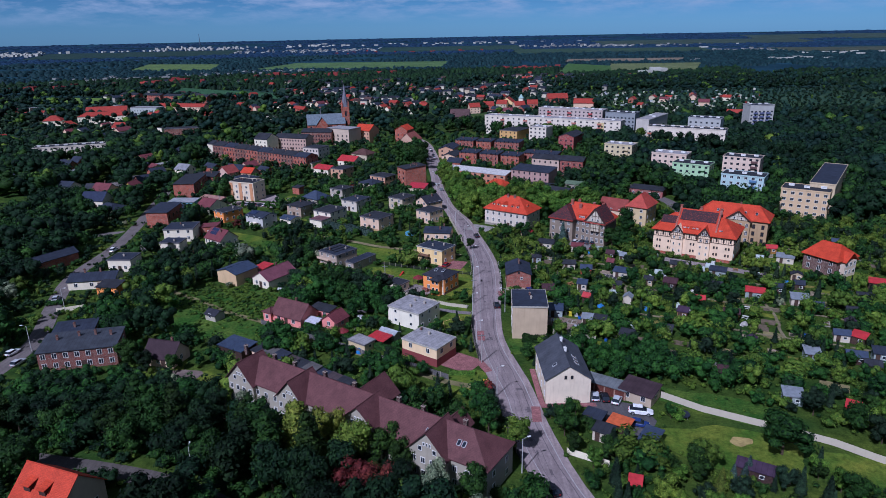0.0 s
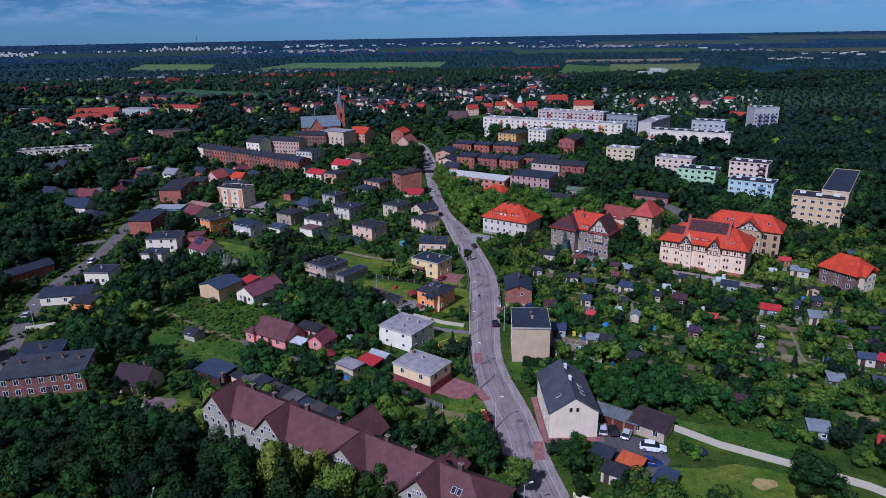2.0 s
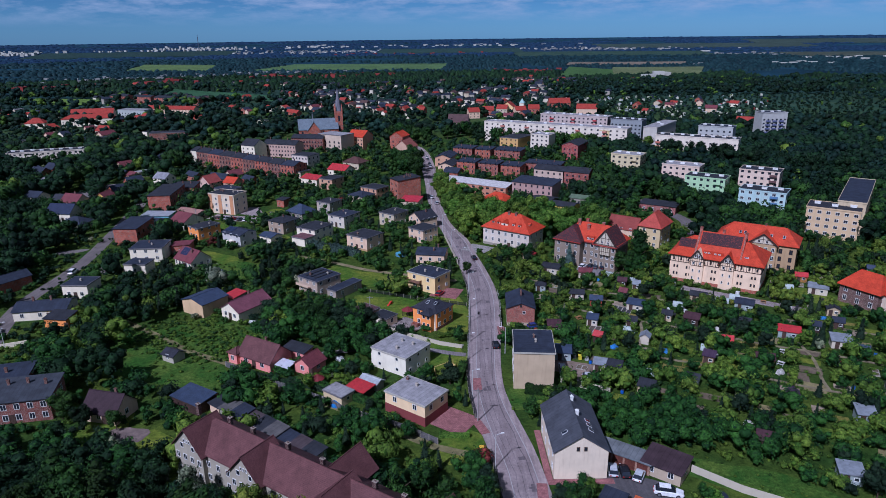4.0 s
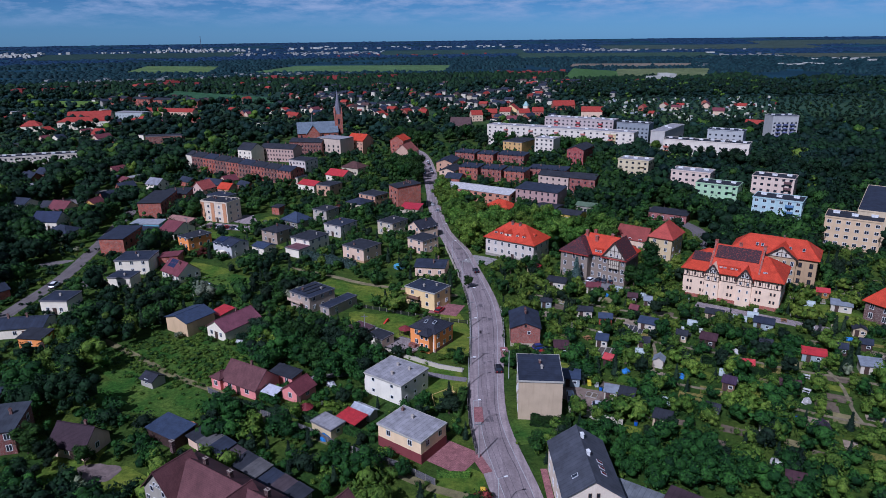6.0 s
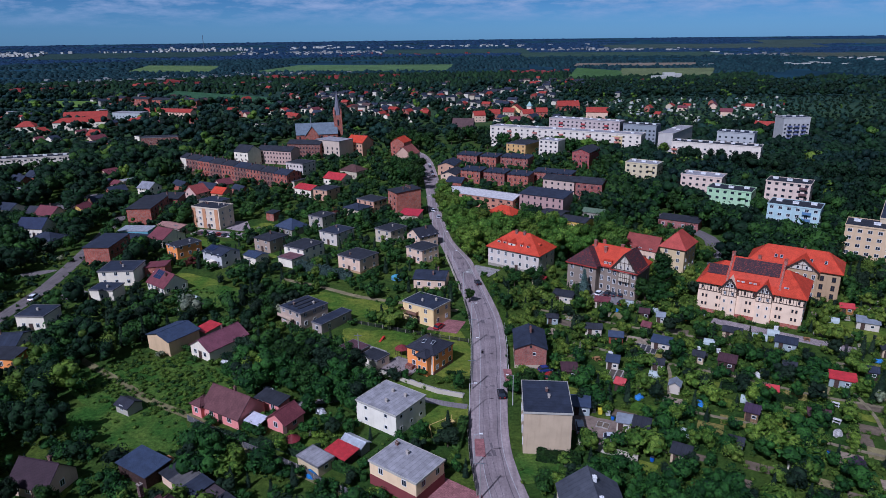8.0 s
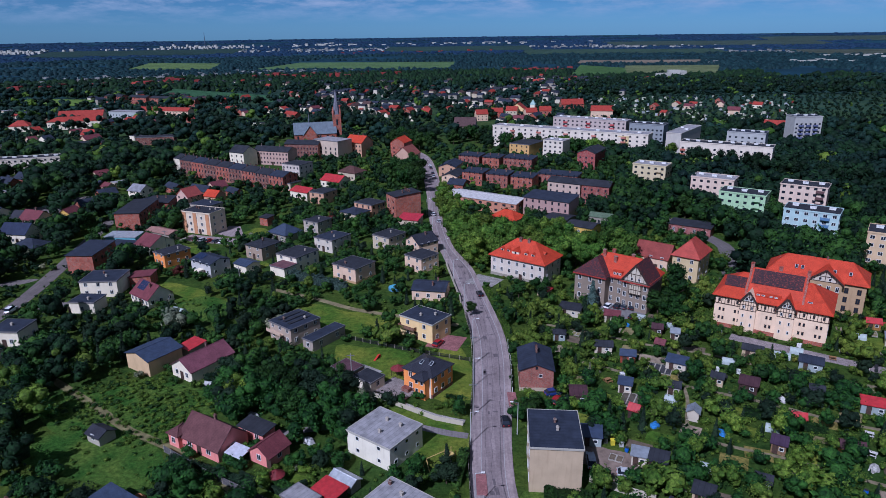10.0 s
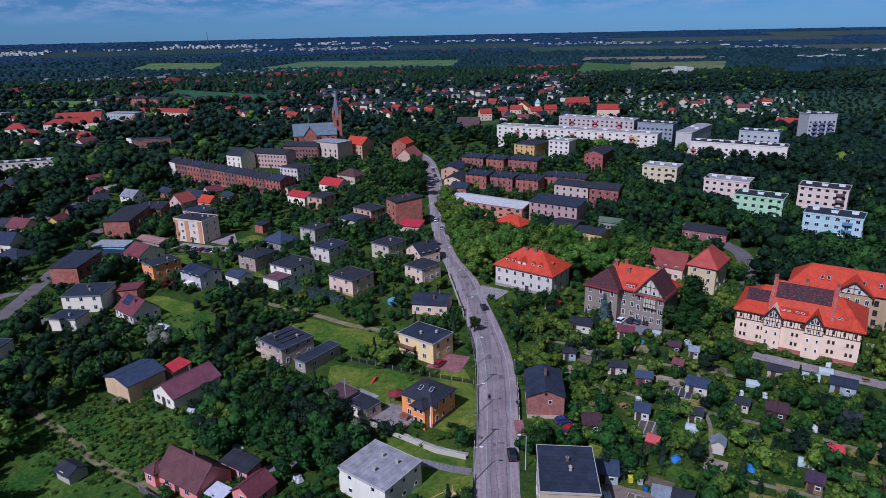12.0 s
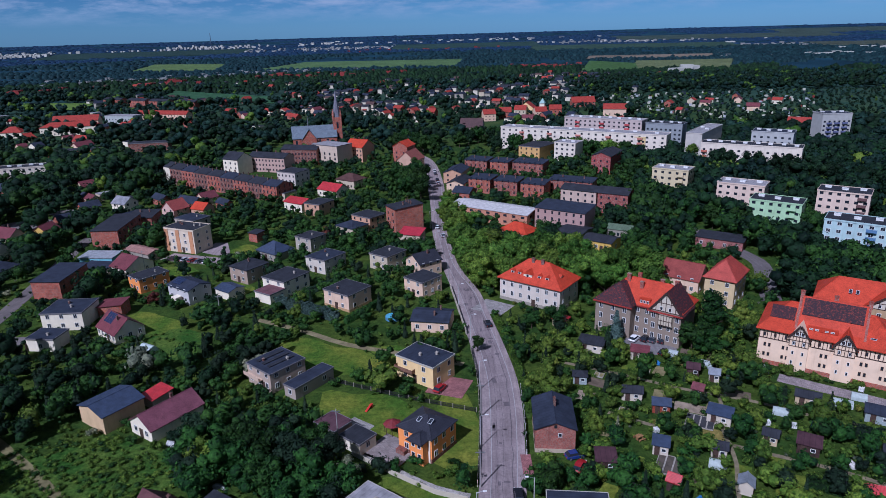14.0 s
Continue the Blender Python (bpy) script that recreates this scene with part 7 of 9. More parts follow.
# single trees that stand out
for a in ((63.5, 108.0, 10, "round", "green", 1.35), (-77.5, 147.2, 6.0, "round", "deep", 1.1), (-70.5, 147.0, 5.2, "round", "green", 1.1), (-84.5, 151.5, 6.5, "round", "green", 1.2), (19.5, 151, 3.5, "bush", "green", 1.2), (11.6, 111.6, 7.2, "round", "light", 1.2), (6.5, 116.6, 10.0, "tall", "green", 0.95), (22.2, 115.9, 7.5, "round", "green", 0.95), (30.3, 109.0, 6.5, "conifer", "needle", 1.5),
          (33.0, 109.5, 6.0, "conifer", "needle", 1.5), (8.9, 239.6, 4.4, "round", "green", 1.0), (45.5, 243.5, 9.5, "conifer", "blue", 1.3), (42.5, 240, 6, "conifer", "needle", 1.4), (70.0, 243, 15.0, "tall", "green", 1.05), (63.5, 238, 9.0, "round", "green", 1.2), (66.5, 233, 8.0, "round", "green", 1.2),
          (-8.5, 118.5, 11.0, "tall", "green", 0.9), (0.5, 113, 9, "tall", "green", 0.9), (1.5, 164, 5.0, "round", "needle", 1.5), (2.0, 190.5, 1.8, "bush", "light", 1.2), (-0.5, 189.5, 1.5, "bush", "light", 1.2), (2.6, 193, 1.6, "bush", "green", 1.2), (19.5, 184.5, 6.0, "round", "green", 1.35), (24.5, 178, 5.5, "round", "green", 1.2),
          (-19.5, 96.0, 9, "round", "copper", 1.1), (-14.5, 96.5, 8, "round", "copper", 1.1), (-4.0, 95.5, 9, "round", "grey", 0.8), (3.5, 88.5, 8, "round", "grey", 0.8), (-31, 108, 14.5, "poplar", "yellow", 1.5), (-25.0, 110.5, 11.5, "round", "yellow", 0.8), (-20.5, 107.0, 11.0, "round", "yellow", 0.85), (-33, 117, 9.5, "round", "yellow", 0.8),
          (-28, 103, 15.0, "poplar", "green", 1.45), (-38, 108, 15.5, "poplar", "green", 1.5), (-41.5, 111, 14, "poplar", "green", 1.5), (-36, 104, 14, "poplar", "green", 1.5), (-62, 116, 14.5, "poplar", "green", 1.4), (-66, 119, 15.0, "poplar", "green", 1.4), (-58, 117, 14, "poplar", "green", 1.4), (-14.5, 108.5, 9, "round", "green", 1.0), (-10.5, 104.5, 8.0, "round", "green", 1.0),
          (2.0, 94.6, 8.5, "round", "green", 0.95), (-12.0, 97.5, 9.0, "round", "deep", 0.95), (-4.5, 123.0, 8.0, "round", "green", 1.0), (31.6, 253, 6.5, "round", "green", 1.3), (24.5, 253, 6.0, "round", "green", 1.2), (35, 231, 5, "bush", "yellow", 1.1), (28, 231, 2.6, "conifer", "yellow", 2), (50, 99.5, 4.6, "conifer", "blue", 1.3), (52.5, 100.2, 4.4, "conifer", "blue", 1.3), (54, 101.8, 4.6, "conifer", "blue", 1.3), (47, 97.5, 5.5, "conifer", "yellow", 1.3), (74, 92, 7, "conifer", "needle", 1.7), (44, 101, 5, "round", "green", 1.2),
          (-22, 190.5, 8.5, "round", "needle", 1.15), (-28, 190, 9, "round", "needle", 1.1), (-34, 192, 9, "round", "green", 1.1), (-24.5, 196, 8, "round", "green", 1.1), (-40, 196, 8.5, "round", "green", 1.1), (-32, 184.5, 8.5, "round", "green", 1.1), (-17, 187.5, 6, "round", "grey", 0.9), (-50.0, 199.5, 7.5, "round", "needle", 1.2), (-45, 190, 8, "round", "light", 1.1)):
    tree(*a, seed=int(a[0] * 3 + a[1] * 7) % 97, where="standing on its own")
rd = random.Random(15)
for i in range(26):
    k = i / 25
    tree(138 + 74 * k + rd.uniform(-5, 5), 440 - 76 * k + rd.uniform(-9, 9), rd.uniform(13, 17), rd.choice(("round", "tall")), "deep", 1.0, i, "in a belt behind the flats")
for ax, ay, ah in ((99, 366, 10), (104, 352, 11), (108, 342, 10), (113, 331, 11.5), (117, 320, 11), (119, 309, 10.5), (124, 300, 8), (128, 318, 7), (76.9, 334.8, 9), (110, 372, 7), (121, 352, 6)):
    tree(ax, ay, ah, "round", "green", 1.05, int(ax), "lining the side street")
tree(125.3, 391.4, 8, "round", "light", 0.9, 5, "standing on its own")
tree(142.2, 468.5, 13, "round", "light", 0.85, 6, "standing on its own")
rl = random.Random(19)
for i in range(20):
    u, k = -56 + 5.2 * i + rl.uniform(-1.5, 1.5), 11 + rl.uniform(0, 9)
    tree(88 + u * 0.866 - 0.5 * k, 520 - u * 0.5 - 0.866 * k, rl.uniform(9, 13), "round", rl.choice(("green", "deep", "deep", "light")), 1.0, i, "before the long block of flats")
# the bright plane trees behind the villas, close to the street at one end
rp = random.Random(8)
for i in range(9):
    for j in range(6):
        px, py = 4.5 + 7.2 * i + rp.uniform(-1.6, 1.6), 287 - 2.2 * i + 8.0 * j + rp.uniform(-1.6, 1.6)
        if px < 9.8 - 0.16 * (py - 280) or py > 323 - 0.55 * px or any(inside(px, py, q, 0.5) for q in OBST):
            continue
        tree(px, py, rp.uniform(11, 14.5), "round", "light", rp.uniform(0.9, 1.1), 7 * i + j, "in a dense row behind the villas")
for ax, ay, ah in ((7.6, 296, 9.5), (6.4, 306, 11), (5.0, 316, 11.5), (3.6, 326, 11.5), (0.6, 346, 11), (4.6, 334, 12), (5.0, 345, 12.5), (2.4, 355, 12), (12.6, 283.5, 7.5), (-0.2, 362, 11), (1.0, 378, 10), (15.5, 281, 6), (9.5, 340, 11)):
    tree(ax, ay, ah, "round", "light", 1.0, int(ay), "overhanging the street")
for i in range(26):
    tree(6 + 2.6 * i + rp.uniform(-3, 3), 552 + (i * 17) % 44 + rp.uniform(-3, 3), rp.uniform(8, 12), "round", ("green", "deep")[i % 2], 1.0, i, "below the grey manor")
# dark trees where the street runs out of sight
for ax, ay, ah in ((-13, 398, 13), (-15, 408, 13), (-20, 403, 12), (-14, 420, 14), (-21, 415, 13), (-16, 432, 14), (-24, 426, 13), (-18, 445, 13), (-27, 440, 12), (-29, 412, 11), (-33, 425, 11), (-24, 519, 13), (-17, 528, 13), (-31, 526, 13), (-24, 538, 14), (-36, 540, 14), (-10, 536, 13), (-30, 552, 14), (-8, 516, 10)):
    tree(ax, ay, ah, "round", "green", 1.0, int(ay), "crowded beside the street")


def zone(x, y):
    """What grows here: (chance, lowest, highest, kinds, tones)."""
    # western zones take deep leaves: the shade over that side is put into colour
    if (ell(x, y, -55, 103, 66, 24, -30) or (x < -30 and y < 118)):
        return 0.97, 8.5, 13.5, ("round", "round", "tall"), ("green", "deep", "deep")
    if ell(x, y, -104, 190, 42, 24, -10):
        return 0.9, 6, 10, ("round", "round", "tall"), ("green", "deep", "deep", "light")
    if ell(x, y, -30, 190, 22, 14, -30):
        return 0.9, 6, 9.5, ("round", "round", "tall"), ("green", "green", "needle")
    if ell(x, y, -68, 192, 22, 11, -15):
        return 0.75, 1.6, 3.4, ("bush",), ("green", "light", "green")
    if ell(x, y, 46, 141, 22, 9, -35):
        return 0.95, 4, 7, ("round", "round"), ("green", "green")
    if x > 20 and y < 265:
        return 0.95, 2.6, 6.6, ("round", "bush", "round", "round", "round", "conifer"), ("green", "light", "light", "green", "light", "needle")
    if x > 100:
        return 0.9, 9, 15, ("round", "round", "tall"), ("green", "deep", "deep")
    if x < -110 and y < 345:
        return 0.88, 8, 13.5, ("round", "round", "tall"), ("green", "deep", "deep")
    if y > 300 and -110 < x < 5:
        return 0.8, 3.5, 8.5, ("round", "tall", "round"), ("green", "green", "deep")
    if y > 320:
        return 0.8, 7, 11, ("round", "tall"), ("green", "green", "deep")
    return 0.75, 2.5, 7.5, ("round", "round", "bush", "tall", "conifer"), ("green", "deep", "deep", "green", "needle") if x < -55 else ("green", "light", "green", "green", "needle")


rt = random.Random(21)
LATER = []
single = 0
gy = 82.0
while gy < 345:
    step = 3.4 if gy < 250 else 4.2
    gx = -200.0
    while gx < 215:
        x, y = gx + rt.uniform(-1.9, 1.9), gy + rt.uniform(-1.9, 1.9)
        gx += step
        if not in_view(x, y):
            continue
        p, lo, hi, kinds, tones = zone(x, y)
        if rt.random() > p:
            continue
        h = rt.uniform(lo, hi) if rt.random() < 0.7 else rt.uniform(lo, (lo + hi) / 2)
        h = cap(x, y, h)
        if x < -25 and y > 108 and ell(x, y, -55, 103, 66, 24, -30):
            h = min(h, 10.5 - 0.14 * (y - 108))
        if (x < -52 and y < 101 and h > 4) or ell(x, y, -96, 147, 16, 5) or ell(x, y, -112, 166, 7, 18, -5) or ell(x, y, -117, 196, 7, 16, 20):
            h = min(h, 2.2)
        kind, tone = rt.choice(kinds), rt.choice(tones)
        if h < 2.8:
            kind = "bush"
        if kind == "conifer":
            tone = "needle"
        elif tone == "needle" and kind != "round":
            tone = "green"
        if rt.random() < 0.014:
            tone = rt.choice(("yellow", "grey", "copper"))
        r = h * 0.36
        if not free(x, y, r) or any(abs(q[0] - x) < 9 and math.hypot(q[0] - x, q[1] - y) < (q[2] + r) * (0.36 if x > 25 else 0.44) for q in TREES):
            continue
        if single < 230 and rt.random() < (0.9 if y < 150 else 0.25):
            single += 1
            tree(x, y, h, kind, tone, rt.uniform(0.95, 1.3), rt.randrange(90))
        else:
            TREES.append((x, y, r))
            LATER.append((x, y, h, kind, tone, rt.uniform(0.95, 1.3)))
    gy += step


def plant(name, rows, label, leaves=None, lod=1.0):
    """Many crowns in one mesh for each tone."""
    by = {}
    base = {}
    for x, y, h, kind, tone, wide in rows:
        k = int(abs(x * 13 + y * 7)) % 3
        if (kind, k) not in base:
            n, s, _ = SHAPES[kind]
            base[kind, k] = crown_arrays(300 + 17 * k + len(kind), kind, int(n * lod), s / lod ** 0.24)
        v, f = base[kind, k]
        a = (x * 5 + y * 3) % 6.28
        c, s = math.cos(a), math.sin(a)
        u = v * (h * wide, h * wide, h)
        u = np.stack([u[:, 0] * c - u[:, 1] * s + x, u[:, 0] * s + u[:, 1] * c + y, u[:, 2] + terrain(x, y)], 1)
        vs, fs, n = by.setdefault(tone, ([], [], [0]))
        vs.append(u.astype(np.float32))
        fs.append((f + n[0]).astype(np.int32))
        n[0] += len(u)
    for tone, (vs, fs, n) in by.items():
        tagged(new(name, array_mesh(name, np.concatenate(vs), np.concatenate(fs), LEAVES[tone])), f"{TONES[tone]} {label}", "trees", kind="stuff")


plant("garden_trees", [r for r in LATER if r[1] < 200], "trees and bushes crowded in the gardens", lod=0.24)
plant("garden_trees", [r for r in LATER if r[1] >= 200], "trees and bushes crowded between the houses", lod=0.15)

# low plants, currant bushes and weeds that fill the plots and gardens
ru = random.Random(31)
LOW = []
gy = 96.0
while gy < 300:
    step = 2.2 if gy < 240 else 3.2
    gx = -0.66 * gy - 12
    while gx < 0.66 * gy + 14:
        x, y = gx + ru.uniform(-1, 1), gy + ru.uniform(-1, 1)
        gx += step
        plots = x > 28 and y > 128
        if ru.random() > (0.7 if plots else 0.36) or not free(x, y, 0.5):
            continue
        LOW.append((x, y, ru.uniform(0.6, 2.0 if plots else 1.6), "herb", ru.choice(("green", "light", "light", "light", "light")) if ru.random() > 0.05 else ru.choice(("yellow", "grey", "grey", "light")), ru.uniform(0.9, 1.6)))
    gy += step
for cx, cy, rx, ry, rot in ((-69, 173, 17, 8, -20), (-74, 247, 12, 7, -40), (58, 126, 16, 4.5, -32), (-69, 190, 21, 12, -22), (19, 158, 4, 7, 0)):
    for _ in range(int(rx * ry * (7.0 if ry == 12 else 1.1))):
        x, y = cx + ru.uniform(-1.2, 1.2) * max(rx, ry), cy + ru.uniform(-1.2, 1.2) * max(rx, ry)
        if ell(x, y, cx, cy, rx, ry, rot) and not any(abs(b[0] - x) < 40 and inside(x, y, b, 0.3) for b in OBST):
            LOW.append((x, y, ru.uniform(0.35, 1.15) if ry == 12 else ru.uniform(0.3, 0.9), "herb", ru.choice(("green", "light", "light")), ru.uniform(1.2, 2.2)))
# scrub under the tall trees of the slope
SCRUB = []
for _ in range(420):
    x, y = ru.uniform(-100, -8), ru.uniform(90, 124)
    if ell(x, y, -55, 103, 66, 24, -30) and free(x, y, 1.2) and in_view(x, y):
        SCRUB.append((x, y, ru.uniform(1.8, 3.6), "bush", ru.choice(("green", "green", "deep")), ru.uniform(0.9, 1.3)))
plant("undergrowth", SCRUB, "scrub under tall trees on the slope", lod=0.22)
plant("garden_plants", LOW, "low garden plants and weeds", lod=0.1)

# ---------------------------------------------------------------- the town further off
FIELDS = []


def field(pts, color, label):
    FIELDS.append(pts)
    m = grass_mat("field", color, shade(color, 1.35), (0.9, 0.9, 0.9), 0.01)
    sheet("field", pts, 0.5 + 0.25 * len(FIELDS), m, label, "field", t=1.0)


field([(-480, 1640), (10, 1570), (40, 2000), (-430, 2080)], (0.07, 0.12, 0.052), "pale green crop field")
field([(-800, 1740), (-545, 1640), (-660, 2090), (-930, 2190)], (0.085, 0.13, 0.05), "pale green crop field")
field([(-430, 1120), (-400, 1000), (-190, 880), (-180, 930)], (0.035, 0.085, 0.045), "blue-green sports field")
field([(230, 1297), (330, 1275), (420, 1500), (330, 1700)], (0.05, 0.1, 0.035), "green crop field")
field([(345, 1330), (500, 1290), (640, 1620), (420, 1640)], (0.1, 0.12, 0.06), "dry yellowish field")
field([(-540, 890), (-440, 868), (-455, 935), (-560, 960)], (0.1, 0.16, 0.035), "bright park lawn")
field([(330, 1760), (620, 1690), (700, 1900), (380, 1950)], (0.15, 0.12, 0.1), "bare reddish ploughed field")



def far_field(pts, color, label):
    """A field on the far ground, which rises to fit the horizon in view."""
    FIELDS.append(pts)
    bm = bmesh.new()
    zs = [terrain(*p) + 2.0 for p in pts]
    add_prism(bm, pts, [z - 3 for z in zs], zs)
    bmesh.ops.recalc_face_normals(bm, faces=bm.faces)
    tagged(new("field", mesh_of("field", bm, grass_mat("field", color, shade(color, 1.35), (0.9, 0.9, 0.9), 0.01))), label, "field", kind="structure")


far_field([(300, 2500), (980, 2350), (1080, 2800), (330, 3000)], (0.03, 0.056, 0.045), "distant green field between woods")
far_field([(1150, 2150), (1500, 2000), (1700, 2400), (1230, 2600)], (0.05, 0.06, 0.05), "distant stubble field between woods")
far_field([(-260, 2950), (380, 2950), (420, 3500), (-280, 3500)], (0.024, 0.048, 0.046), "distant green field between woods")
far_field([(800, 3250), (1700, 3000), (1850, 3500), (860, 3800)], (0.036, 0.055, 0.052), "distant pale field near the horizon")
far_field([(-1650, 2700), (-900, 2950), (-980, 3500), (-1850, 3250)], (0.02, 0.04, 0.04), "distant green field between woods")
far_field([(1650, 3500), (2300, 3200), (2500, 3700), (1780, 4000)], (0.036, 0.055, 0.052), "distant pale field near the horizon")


def in_poly(x, y, pts):
    hit = False
    for i in range(len(pts)):
        (x1, y1), (x2, y2) = pts[i], pts[i - 1]
        if (y1 > y) != (y2 > y) and x < (x2 - x1) * (y - y1) / (y2 - y1) + x1:
            hit = not hit
    return hit


def small_mesh(kind, wall, cover):
    return (mesh_of("wall", wall_bm(kind, 10, 9, 5, 3.2), wall), mesh_of("roof", roof_bm(kind, 10, 9, 5, 3.2, 0.5), cover))


rf2 = random.Random(44)
KIT = [small_mesh("gx", SNOW, RED2), small_mesh("gy", BUFF, RED2), small_mesh("gx", PALE, MAROON), small_mesh("flat", SNOW, FELT), small_mesh("gx", BRICK, FELT_BLUE), small_mesh("gy", SNOW, FELT_BLUE), small_mesh("flat", BUFF, FELT_LIGHT), small_mesh("gx", BRICK, RED2)]
NAMES = ["white house with a red tiled roof", "cream house with a red gable roof", "pale house with a maroon roof", "white flat-roofed house", "brick house with a dark roof", "white house with a dark gable roof", "cream flat-roofed house", "brick house with a red roof"]
# clusters of small houses: middle, spread, number
CLUSTERS = ((-150, 395, 60, 40, 18), (-230, 420, 60, 50, 14), (-330, 560, 90, 60, 20), (-300, 700, 110, 60, 24), (-470, 760, 110, 80, 20), (-170, 780, 90, 60, 26), (-40, 760, 70, 60, 18), (-60, 960, 150, 60, 34), (-330, 900, 120, 50, 22), (60, 690, 60, 50, 18), (130, 640, 60, 30, 10), (70, 960, 90, 90, 18), (190, 1180, 90, 90, 22), (-520, 1040, 150, 70, 18), (250, 760, 120, 60, 8), (-480, 1300, 250, 60, 22), (-160, 1250, 160, 60, 20))
for cx, cy, sx, sy, num in CLUSTERS:
    for _ in range(int(num * 1.15)):
        x, y = cx + rf2.gauss(0, sx * 0.5), cy + rf2.gauss(0, sy * 0.5)
        if y > 850 or not in_view(x, y, 0) or not free(x, y, 9) or any(in_poly(x, y, f) for f in FIELDS):
            continue
        k = rf2.randrange(len(KIT)) if y > 500 else rf2.choice((2, 3, 4, 5, 6, 4))
        sc = rf2.uniform(0.55, 0.88)
        rot = -34 + rf2.choice((0, 90)) + rf2.uniform(-8, 8)
        ob = thing("house", pose(x, y, 0, 0, 0, rot) @ Matrix.Diagonal((sc * rf2.uniform(0.9, 1.7), sc, sc, 1)), NAMES[k] + " far off among trees", "house", "houses of the town")
        share("wall", KIT[k][0], ob, Matrix())
        share("roof", KIT[k][1], ob, Matrix())
        if y < 560:
            for wx in (-2.5, 2.5):
                share("window", window_meshes(1.3, 1.6, "w")[1], ob, pose(wx, -4.5, 2.2))
        OBST.append((x, y, rot, 7 * sc, 5.5 * sc))

# woods of the middle distance
rw = random.Random(3)
MIDDLE = []
gy = 345.0
while gy < 1150:
    step = 6.4 if gy < 480 else 8.6 if gy < 700 else 10.5
    gx = -0.72 * gy
    while gx < 0.75 * gy:
        x, y = gx + rw.uniform(-0.4, 0.4) * step, gy + rw.uniform(-0.4, 0.4) * step
        gx += step
        gap = noise.noise(Vector((x * 0.012, y * 0.012, 3.0)))
        if gap > (0.4 if y < 480 else 0.6) or not in_view(x, y, 10) or not free(x, y, 2.5) or any(in_poly(x, y, f) for f in FIELDS):
            continue
        town = ell(x, y, -30, 440, 130, 130) or ell(x, y, -90, 330, 60, 40)
        if town and (gap > 0.34 or rw.random() < 0.04):
            continue
        if not town and y > 520 and gap > 0.5 and x < 150:
            continue
        stand = noise.noise(Vector((x * 0.017, y * 0.017, 11.0)))
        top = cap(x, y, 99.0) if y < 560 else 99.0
        if y > 520 and not 170 < x < 520:
            if (ell(x, y, 195, 1090, 75, 130) and rw.random() < 0.72) or (ell(x, y, -100, 990, 260, 100) and rw.random() < 0.35):
                continue
            if stand > 0.05 and rw.random() < 0.45:
                continue
            MIDDLE.append((x, y, min(top, rw.uniform(10, 15)) if stand > 0.05 else min(top, rw.uniform(4, 7.5)), "clump", "light" if rw.random() < 0.04 else rw.choice(("deep", "deep", "hazed") if y < 700 else ("hazed", "hazed", "deep")), rw.uniform(1.0, 1.35)))
            continue
        # west of x = -90 deep leaves again carry that side's shade in their colour
        MIDDLE.append((x, y, max(3.6, min(top, rw.uniform(4.5, 8))) if town else min(top, rw.uniform(9, 15)) if y < 600 else rw.uniform(3, 5.5) if 170 < x < 520 and 600 < y < 900 else rw.uniform(6, 10.5) if x < 150 else rw.uniform(8, 13), rw.choice(("round", "round", "tall")) if y < 460 else "clump", "light" if rw.random() < 0.04 else rw.choice(("deep", "deep", "deep", "hazed") if x > 110 or y > 560 else ("green", "deep", "deep") if x < -90 else ("green", "green", "deep")), rw.uniform(1.0, 1.4)))
    gy += step
plant("woodland", [r for r in MIDDLE if r[1] < 520], "trees closing round the town streets", lod=0.065)
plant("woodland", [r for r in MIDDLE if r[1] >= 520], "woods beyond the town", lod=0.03)


